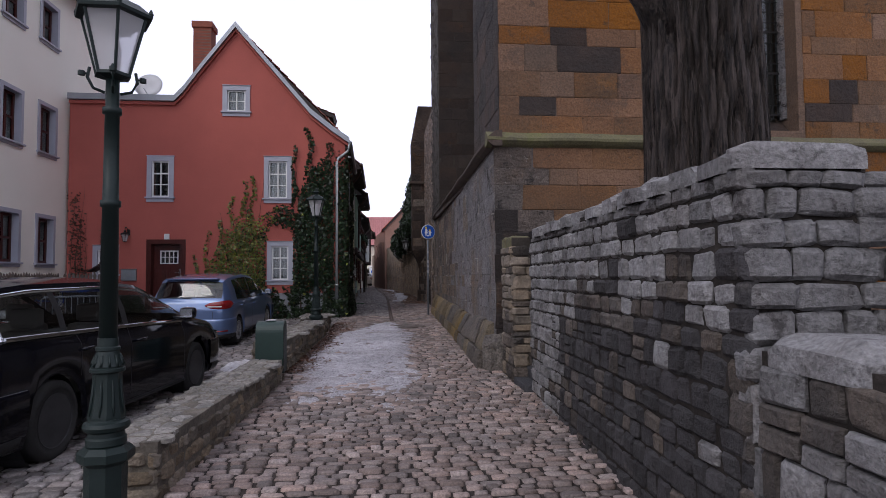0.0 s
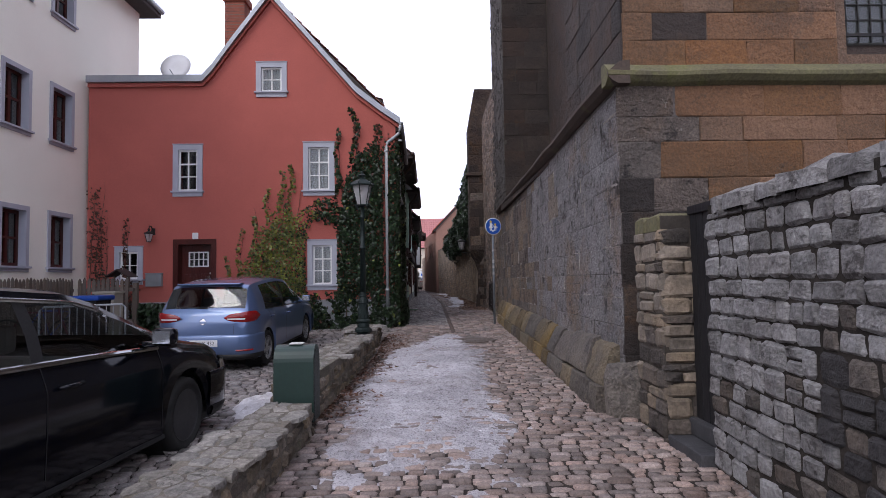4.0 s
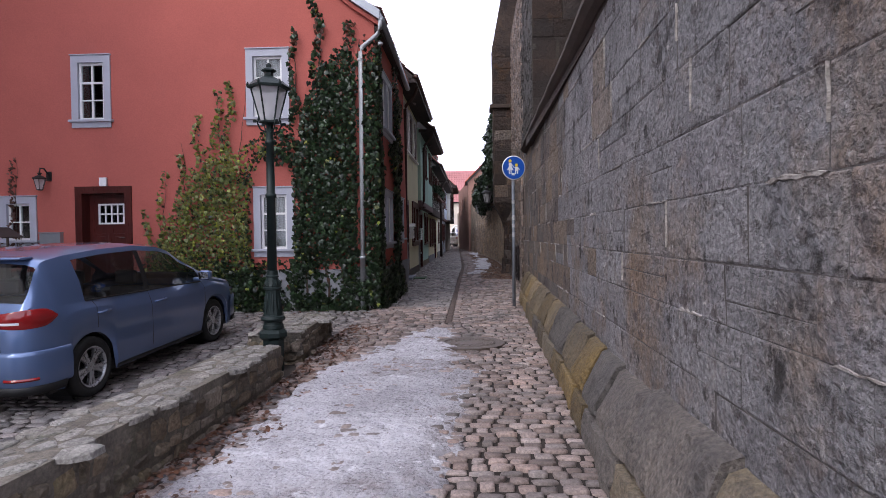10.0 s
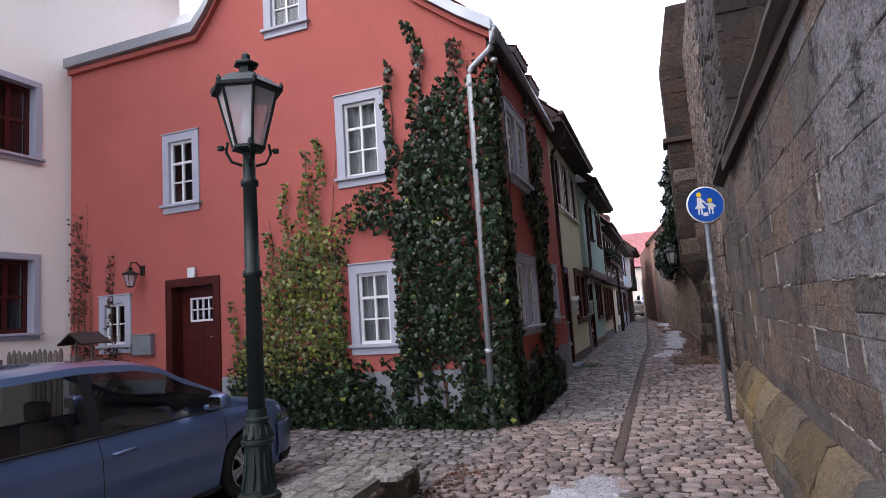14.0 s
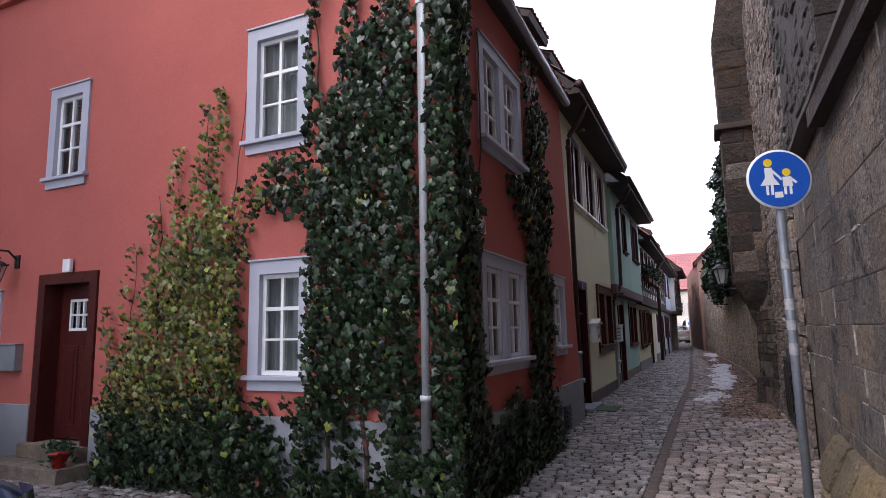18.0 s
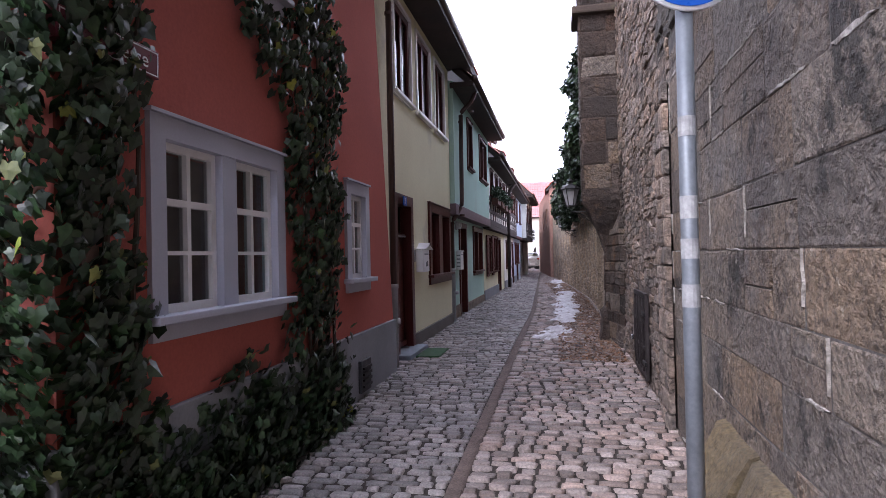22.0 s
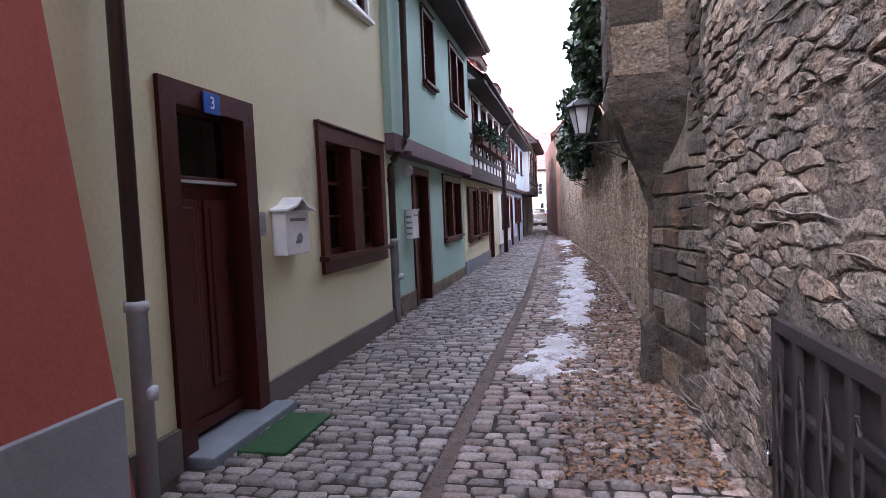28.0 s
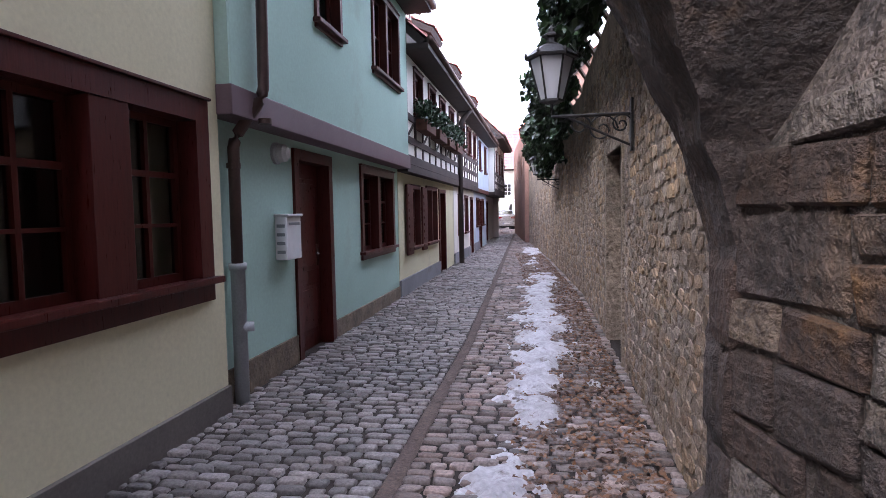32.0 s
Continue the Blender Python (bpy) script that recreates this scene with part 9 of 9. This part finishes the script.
while u < DRY.len:
    w = min(R.uniform(0.2, 0.45), DRY.len - u)
    c = DRY.p(u + w / 2, 1.93 + 0.012 * u, -0.3)
    m = Matrix(((DRY.u.x, 0, DRY.n.x, c.x), (DRY.u.y, 0, DRY.n.y, c.y), (0, 1, 0, c.z), (0, 0, 0, 1))) @ Matrix.Diagonal((w - 0.01, 0.13 * R.uniform(0.9, 1.15), 0.64, 1))
    ob = new("capstone", bank_mesh("rough", R.randrange(16), GREYSTONE, False))
    ob.parent, ob.matrix_basis = dry, m
    u += w
dp.done("stone_field")
dp2 = Pieces("square", "stone", dry2, GREYSTONE, 120)
course_wall(dp2, DRY2.out(-0.06), 0, DRY2.len, -0.05, 1.12, (0.13, 0.24), (0.16, 0.40), 0.078, 0.010, 0.05, rng=R, merge=0.2, dv=0.16, mats=lambda c, z, r: BROWNSTONE if r.random() < 0.5 else None)
course_wall(dp2, Face(1.64, 2.49, 2.4, 2.49).out(-0.08), 0, 0.76, -0.05, 1.1, (0.2, 0.3), (0.3, 0.5), 0.09, 0.02, 0.03, rng=R)
u = 0.0
while u < DRY2.len:
    w = min(R.uniform(0.4, 0.7), DRY2.len - u)
    for d0, d1 in ((0.02, -0.5), (-0.5, -0.96)):
        c = DRY2.p(u + w / 2, 1.1, (d0 + d1) / 2)
        m = Matrix(((DRY2.u.x, 0, DRY2.n.x, c.x), (DRY2.u.y, 0, DRY2.n.y, c.y), (0, 1, 0, c.z), (0, 0, 0, 1))) @ Matrix.Diagonal((w - 0.012, 0.15 * R.uniform(0.9, 1.1), abs(d1 - d0) - 0.012, 1))
        ob = new("capstone", bank_mesh("rough", R.randrange(16), GREYSTONE, False))
        ob.parent, ob.matrix_basis = dry2, m
    u += w
dp2.done("stone_field")

pp = Pieces("rough", "stone", pillar, BEIGESTONE, 200)
for f in (Face(1.69, 7.58, 2.06, 7.58), Face(1.69, 8.2, 1.69, 7.58)):
    course_wall(pp, f.out(-0.06), 0, f.len, 0.05, 1.9, (0.08, 0.2), (0.14, 0.38), 0.075, 0.008, 0.05, rng=R, merge=0.2, dv=0.14, mats=lambda c, z, r: BROWNSTONE if r.random() < (0.45 if z < 0.9 else 0.12) else None)
for i in range(2):
    ob = new("capstone", bank_mesh("square", 3 + i, LEDGE, False))
    ob.parent = pillar
    ob.matrix_basis = Matrix.Translation((1.87, 7.74 + 0.3 * i, 1.88)) @ Matrix.Rotation(math.pi / 2, 4, "X") @ Matrix.Diagonal((0.36, 0.15, 0.30, 1))

# church ashlar
def sand(c, z, r):
    warm = 0.30 - 0.07 * (c - 3.0) + 0.12 * (z > 1.9) + 0.5 * fbm(c, z, 0.3, 4.0) + r.uniform(-0.15, 0.15)
    if c < 6.5 + r.uniform(-1, 1):
        return DULLSAND if r.random() < 0.35 + 0.2 * (z > 1.8) else WARMSAND
    return WARMSAND if warm > 0.25 else GREYSAND


def ochre(c, z, r):
    k = r.random()
    if k < 0.07 and z < 5.2:
        return DARKSAND
    return DUNSAND if k < (0.5 if c < 0.8 else 0.35) else ORANGE


ap = Pieces("ashlar", "ashlar_block", church, GREYSAND, 900)
LANE_JOINTS = []
course_wall(ap, CL.out(-0.03), 0, CL.len, 0.0, 3.4, (0.20, 0.44), (0.28, 0.95), 0.036, 0.004, 0.005, mats=sand, rng=R, dv=0.07, holes=SLITS, merge=0.2, seen=LANE_JOINTS)
# lime mortar smeared over some of the joints
SR = random.Random(41)
for u0, u1, z0, z1 in LANE_JOINTS:
    for flat in (True, False):
        if SR.random() > (0.36 if flat else 0.16):
            continue
        a, b = (u0, u1) if flat else (z0, z1)
        ca = a + (b - a) * SR.uniform(0, 0.5)
        cb = min(b, ca + SR.uniform(0.12, 0.6))
        n = max(3, int((cb - ca) / 0.035))
        wid = SR.uniform(0.004, 0.02 if flat else 0.01)
        bm = bmesh.new()
        rows = []
        for i in range(n + 1):
            t = ca + (cb - ca) * i / n
            e = wid * (0.25 + SR.random()) * (0.15 if i in (0, n) else 1.0)
            o = SR.uniform(-0.006, 0.006)
            at = (lambda q, d: CL.p(t, z0 + q, d)) if flat else (lambda q, d: CL.p(u0 + q, t, d))
            rows.append([bm.verts.new(at(q, d)) for q, d in ((o - e, -0.002), (o - e * 0.5, 0.0105), (o + e * 0.6, 0.0115), (o + e, -0.002))])
        for r0, r1 in zip(rows, rows[1:]):
            for k in range(3):
                bm.faces.new((r0[k], r0[k + 1], r1[k + 1], r1[k]))
        part("mortar_smear", bm, SMEAR, church)
course_wall(ap, CFR.out(-0.03), 0.0, 7.9, 0.0, 3.4, (0.22, 0.42), (0.35, 1.0), 0.046, 0.004, 0.005, dv=0.08, mats=lambda c, z, r: BLACKSAND if c < 0.6 and z < 2.2 else ORANGE if c * 0.3 + 0.5 * fbm(c, z, 0.6, 3.0) + r.uniform(-0.1, 0.1) > 0.45 else DULLSAND if r.random() < 0.55 else DUNSAND, rng=R)
# the pier's side is laid in much darker blocks than its front
course_wall(ap, UL.out(-0.03), 0, UL.len, 3.58, 9.0, (0.3, 0.42), (0.5, 0.95), 0.042, 0.005, 0.004, dv=0.1, mats=lambda c, z, r: DARKSAND if r.random() < 0.6 else BLACKSAND, rng=R)
course_wall(ap, UF.out(-0.03), 0.0, 7.8, 3.58, 9.4, (0.24, 0.42), (0.4, 1.0), 0.044, 0.003, 0.003, dv=0.06, mats=ochre, rng=R, holes=[(2.2, 4.85, 3.4, 16)])
course_wall(ap, P2F.out(-0.03), 0, 1.2, 3.58, 12.0, (0.3, 0.42), (0.4, 0.8), 0.045, 0.008, 0.002, mats=lambda c, z, r: DARKSAND, rng=R)
ap.done("ashlar_field")
ap2 = Pieces("ashlar", "ashlar_block", church, GREYSAND, 0, ORANGE)
course_wall(ap2, UF.out(-0.03), 0.0, 7.8, 9.4, 16.4, (0.34, 0.42), (0.6, 1.0), 0.045, 0.008, 0.0, rng=R, holes=[(2.2, 4.85, 3.4, 16)])
ap2.done("ashlar_field")
ap3 = Pieces("ashlar", "ashlar_block", church, DARKSAND, 0, DARKSAND)
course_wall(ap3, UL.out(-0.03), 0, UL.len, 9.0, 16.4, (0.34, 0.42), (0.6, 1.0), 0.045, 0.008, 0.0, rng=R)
course_wall(ap3, P2F.out(-0.03), 0, 1.2, 12.0, 15.4, (0.34, 0.42), (0.4, 0.8), 0.045, 0.008, 0.0, rng=R)
ap3.done("ashlar_field")
rb = Pieces("rough", "pier_stone", church, BROWNSTONE, 0, BROWNSTONE)
course_wall(rb, P2L.out(-0.06), 0, P2L.len, 3.5, 15.4, (0.12, 0.2), (0.16, 0.4), 0.07, 0.014, 0.05, rng=R)
rb.done("pier_stone_field")
# irregular base blocks
def base_stone(u0, u1, z0, prof, material):
    """A weathered base block: a cross-section (outward, up) drawn along the wall's foot, worn and uneven."""
    n = max(3, int((u1 - u0) / 0.09))
    seed = R.uniform(0, 50)
    pts = []
    for (d0, h0), (d1, h1) in zip(prof, prof[1:]):
        k = max(1, int(math.hypot(d1 - d0, h1 - h0) / 0.08))
        pts += [(d0 + (d1 - d0) * q / k, h0 + (h1 - h0) * q / k) for q in range(k)]
    pts.append(prof[-1])
    vs, fs, m = [], [], len(pts)
    for i in range(n + 1):
        u = u0 + (u1 - u0) * i / n
        edge = 0.014 if i in (0, n) else 0.0
        for d, h in pts:
            w = 0.03 * fbm(u * 2.2 + seed, h * 2.2, 1.6, seed) + 0.012 * noise.noise(Vector((u * 14, h * 14, d * 14)))
            vs.append(tuple(PB.p(u, z0 + h + 0.4 * w, d + (w - edge if d > 0 else 0.0))))
    for i in range(n):
        for k in range(m - 1):
            a = i * m + k
            fs.append((a, a + 1, a + m + 1, a + m))
    fs += [tuple(range(m - 1, -1, -1)), tuple(range(n * m, n * m + m))]
    me = bpy.data.meshes.new("base_block")
    me.from_pydata(vs, [], fs)
    me.materials.append(material)
    me.shade_smooth()
    me.set_sharp_from_angle(angle=radians(50))
    ob = new("base_block", me)
    ob.parent = church
    ob.matrix_parent_inverse = church.matrix_world.inverted()


bp = Pieces("boulder", "base_block", church, PLINTHSTONE, 120)
for tier in (0, 1):
    u = 0.6 - 0.3 * tier
    while u < PB.len - 0.3:
        w = min(R.uniform(0.45, 1.0), PB.len - 0.1 - u)
        if PB.len - 0.1 - u - w < 0.3:
            w = PB.len - 0.1 - u
        y = PB.p(u + w / 2, 0).y
        k = 1.12 if y < 10 else 1.0
        prof = ((-0.05, 0.0), (0.22, 0.0), (0.235, 0.18), (0.215, 0.34 * k), (-0.05, 0.36 * k)) if tier == 0 else ((-0.05, 0.0), (0.19, 0.01), (0.185, 0.07), (0.12, 0.2), (0.05, 0.33 * k), (-0.05, 0.36 * k))
        base_stone(u + 0.006, u + w - 0.006, lane_z(y) - 0.1 + 0.35 * k * tier, prof, BASEGREY if R.random() < (0.85 if y < 11.5 else 0.3) else PLINTHSTONE)
        u += w
bp.lay(stone_pose(Face(1.45, 8.48, 1.9, 8.48), 0.22, 0.33, 0.42, 0.7, 0.15, -0.06), BASEGREY)
bp.done()
# big dark blocks of the corbelled buttress: ashlar above, rough layered stones on its stem
bb = Pieces("slab", "buttress_block", butt, BUTTSAND, 200)
SF, WFB = Face(0, 25.0, 1, 25.0).out(-0.02), Face(1.325, 26.0, 1.325, 24.0).out(-0.02)
zc = 2.78
while zc < 7.0:
    h = R.uniform(0.28, 0.4)
    x = 1.335
    while x < 1.88:
        w = min(R.uniform(0.28, 0.6), 1.92 - x)
        if 1.92 - x - w < 0.12:
            w = 1.92 - x
        k = R.random()
        bb.lay(stone_pose(SF, x + w / 2, zc + h / 2, w - 0.012, h - 0.012, 0.034 * R.uniform(0.85, 1.15)), DARKSAND if k < 0.3 else WARMSAND if k < 0.42 else None)
        x += w
    bb.lay(stone_pose(WFB, 0.69, zc + h / 2, 0.6, h - 0.012, 0.034))
    zc += h
bb.done()
bs = Pieces("rough", "stem_stone", butt, BUTTSAND, 120)
course_wall(bs, Face(1.63, 25.6, 1.63, 25.32).out(-0.06), 0, 0.28, 0.45, 1.85, (0.2, 0.34), (0.2, 0.3), 0.055, 0.008, 0.04, rng=R, dv=0.12)
bs.done()
part("drip_ledge", bm_box(1.22, 1.95, 24.9, 25.7, 5.42, 5.54, 0.03), DARKLEDGE, butt)

# rubble wall, whose foot swells out towards the buttress
class SwollenFace(Face):
    """A face that comes forward towards its far end, below the corbel."""

    def swell(self, u, z):
        a = min(1.0, max(0.0, (1.01 - u) / 1.01))
        b = min(1.0, max(0.0, (2.45 - z) / 0.42))
        low = 0.10 * max(0.0, (0.95 - z) / 0.7) * min(1.0, max(0.0, (2.2 - u) / 2.2))
        return 0.195 * a * b + low * (1 - a) + (0.02 * fbm(u, z, 1.3, 12.0) if u > 1.0 else 0.0)

    def p(self, u, z, d=0.0):
        return Face.p(self, u, z, d + self.swell(u, z))


RF = SwollenFace(1.86, 25.36, 1.86, 20.72)
bm = bmesh.new()
us_, zs_ = [4.62 * i / 60 for i in range(61)], [0.1 + 7.4 * i / 96 for i in range(97)]
vv = [[bm.verts.new(RF.p(u, z, -0.004)) for u in us_] for z in zs_]
GATE = (2.31, 3.31, 0.4, 1.45)
for j in range(len(zs_) - 1):
    for i in range(len(us_) - 1):
        uc, zc_ = (us_[i] + us_[i + 1]) / 2, (zs_[j] + zs_[j + 1]) / 2
        if not (GATE[0] - 0.05 < uc < GATE[1] + 0.05 and zc_ < GATE[3] + 0.05):
            bm.faces.new((vv[j][i], vv[j][i + 1], vv[j + 1][i + 1], vv[j + 1][i]))
part("mortar_face", bm, RUBBLEMORTAR, rub, smooth=True)
rubble_field(rub, RF, 0.92, 4.16, 0.25, 3.2, 0.29, 0.072, 0.012, RUBBLE, RUBBLE_S, 300, 21, holes=[GATE])
fp = Pieces("slab", "foot_stone", rub, BUTTSAND, 80, BUTTSAND)
course_wall(fp, Face(1.665, 25.36, 1.86, 24.35).out(-0.03), 0.0, 1.0, 0.2, lambda u: 2.06 + 0.22 * u, (0.13, 0.27), (0.22, 0.5), 0.05, 0.011, 0.05, rng=R, dv=0.16, merge=0.25, mats=lambda c, z, r: WARMSAND if r.random() < 0.2 else BUTTSAND)
fp.done("foot_stone_field")
rubble_field(rub, RF, 0.36, 0.95, 2.3, 3.2, 0.28, 0.1, 0.012, BUTTSAND, BUTTSAND, 30, 23, joint=0.004)
rubble_field(rub, RF, 0.3, 4.64, 3.2, 7.5, 0.28, 0.1, 0.014, RUBBLE, RUBBLE_S, 0, 22)
# squared stones next to the church's corner, behind a mortar fillet
qp = Pieces("square", "quoin", rub, RUBBLE, 60, RUBBLE_S)
course_wall(qp, Face(1.84, 25.36, 1.84, 20.72), 4.20, 4.62, 0.25, 3.2, (0.12, 0.24), (0.18, 0.34), 0.048, 0.010, 0.03, rng=R, dv=0.1)
qp.done("quoin_field")
bm = bmesh.new()
tube(bm, [RF.p(4.18 + 0.012 * math.sin(k * 1.9), 0.3 + 0.1 * k, 0.006) for k in range(21)], [0.012 + 0.008 * R.random() for _ in range(21)], 7)
part("mortar_fillet", bm, RIDGE, rub, "upright fillet of grey mortar")
for k in range(130):
    z0, u0, tl = R.uniform(0.3, 4.6), R.uniform(0.3, 4.3), R.uniform(-0.012, 0.012)
    n = R.randrange(5, 17)
    pts = [(u0 + 0.05 * i, z0 + 0.007 * math.sin(i * 0.8 + k) + 0.012 * fbm(u0 + i * 0.05, k, 2.6) + tl * i * 0.4) for i in range(n) if u0 + 0.05 * i < RF.len - 0.02]
    if len(pts) > 4 and not any(GATE[0] - 0.1 < a < GATE[1] + 0.1 and b < GATE[3] + 0.1 for a, b in pts):
        bm = bmesh.new()
        big = R.uniform(0.4, 1.0)
        tube(bm, [RF.p(a, b, 0.016 + 0.003 * math.sin(i * 1.3)) for i, (a, b) in enumerate(pts)], [(0.003 + 0.006 * R.random()) * big * (0.3 if i in (0, len(pts) - 1) else 1.0) for i in range(len(pts))], 6)
        part("mortar_ridge", bm, RIDGE, rub)
# stones of the garden wall, half buried in plaster
for k, (f, z1) in enumerate(zip(gw, (3.6, 3.2, 2.6, 2.0))):
    rubble_field(garden, f, 0, f.len, 0.35, z1, 0.14 + 0.05 * k, 0.085 + 0.03 * k, 0.009, SANDY_P, SANDYWALL, 300 if k == 0 else 0, 30 + k, holes=[(NICHE[0] - 0.15, NICHE[1] + 0.15, 0.2, NICHE[3] + 0.15)] if k == 0 else (), joint=0.02)
for u in (NICHE[0] - 0.1, NICHE[1]):
    part("niche_jamb", face_box(gw[0], u, u + 0.1, 0.3, 2.55, -0.3, 0.02, 0.015), SANDYRENDER, garden)
part("niche_lintel", face_box(gw[0], NICHE[0] - 0.1, NICHE[1] + 0.1, 2.5, 2.64, -0.3, 0.025, 0.02), SANDYRENDER, garden)

# ---- setts ----
def sett_field(pieces, x0f, x1f, y0, y1, row, width, skip=None, seed=1, clip=0):
    r = random.Random(seed)
    y = y0
    while y < y1:
        h = row * r.uniform(0.88, 1.14)
        x = x0f(y) + (0 if clip == 1 else r.uniform(-0.1, 0))
        end = x1f(y)
        while x < end:
            w = r.uniform(*width)
            if clip:
                w = min(w, end - x)
                if end - x - w < width[0] * 0.5:
                    w = end - x
            cx = x + w / 2
            x += w
            yy = y + 0.025 * math.sin(cx * 2.3 + y * 0.7) + r.uniform(-0.006, 0.006)
            if skip and skip(cx, yy):
                continue
            z = ground_z(cx, yy)
            m = Matrix(((1, 0, 0, cx), (0, 0, 1, yy), (0, 1, 0, z - 0.012), (0, 0, 0, 1))) @ Matrix.Rotation(r.uniform(-0.06, 0.06), 4, "Y") @ Matrix.Diagonal((w - 0.024, 0.056 * r.uniform(0.85, 1.2), h - 0.023, 1))
            pieces.lay(m)
        y += h


def in_things(x, y):
    if math.hypot(x - 0.64, y - 14.58) < 0.45:
        return True
    return False


lp = Pieces("sett", "sett", bed, COBBLE_P, 300, COBBLE, True, near=lambda p: 5.6 < p.y < 8.2 and abs(p.x) < 0.75)
lg = Pieces("sett", "sett", bed, COBBLE_P, 0, COBBLE_G, True)
sett_field(lp, lane_left, lambda y: lane_right(y) + 0.05, -3.0, 16.2, 0.095, (0.10, 0.19), in_things, 1)
def groove(y):
    return 0.3 - max(0, y - 30) * 0.03


sett_field(lp, lambda y: groove(y) + 0.045, lambda y: lane_right(y) + 0.05, 16.2, 60.0, 0.095, (0.10, 0.19), in_things, 7, 1)
sett_field(lp, lane_left, lambda y: groove(y) - 0.045, 16.2, 18.0, 0.095, (0.10, 0.19), in_things, 9, 2)
sett_field(lg, lane_left, lambda y: groove(y) - 0.045, 18.0, 60.0, 0.095, (0.10, 0.19), in_things, 8, 2)
sett_field(lg, lambda y: -8.1, lambda y: -1.85 if y < 15.2 else lane_left(y), 3.0, 17.8, 0.112, (0.11, 0.19), lambda x, y: y < 4.0 and x > -2.0, 3)
lg.done("sett_field", "grey granite setts laid in rows beside the houses")
sett_field(lp, lane_left, lambda y: lane_right(y) + 0.05, 60.0, 78.0, 0.16, (0.18, 0.3), in_things, 2)
sett_field(lp, lambda y: -2.0, lambda y: -1.4, -3.0, 4.0, 0.095, (0.10, 0.19), None, 4)
lp.done("sett_field", "brown-grey granite setts laid in rows")

# ---- brown strip that runs along the lane between the two fields of setts ----
bm = bmesh.new()
prev = None
for i in range(176):
    y = 16.2 + i * 0.25
    row = [bm.verts.new((groove(y) + d + 0.006 * noise.noise(Vector((d * 40, y * 3, 0))), y, ground_z(groove(y), y) + 0.017 + z + 0.004 * noise.noise(Vector((d * 40, y * 5, 2))))) for d, z in ((-0.055, 0.0), (-0.045, 0.024), (0.0, 0.018), (0.045, 0.024), (0.055, 0.0))]
    if prev:
        for k in range(4):
            bm.faces.new((prev[k], prev[k + 1], row[k + 1], row[k]))
    prev = row
part("gutter_strip", bm, GROOVE, bed, "dark brown strip running along the lane", True)
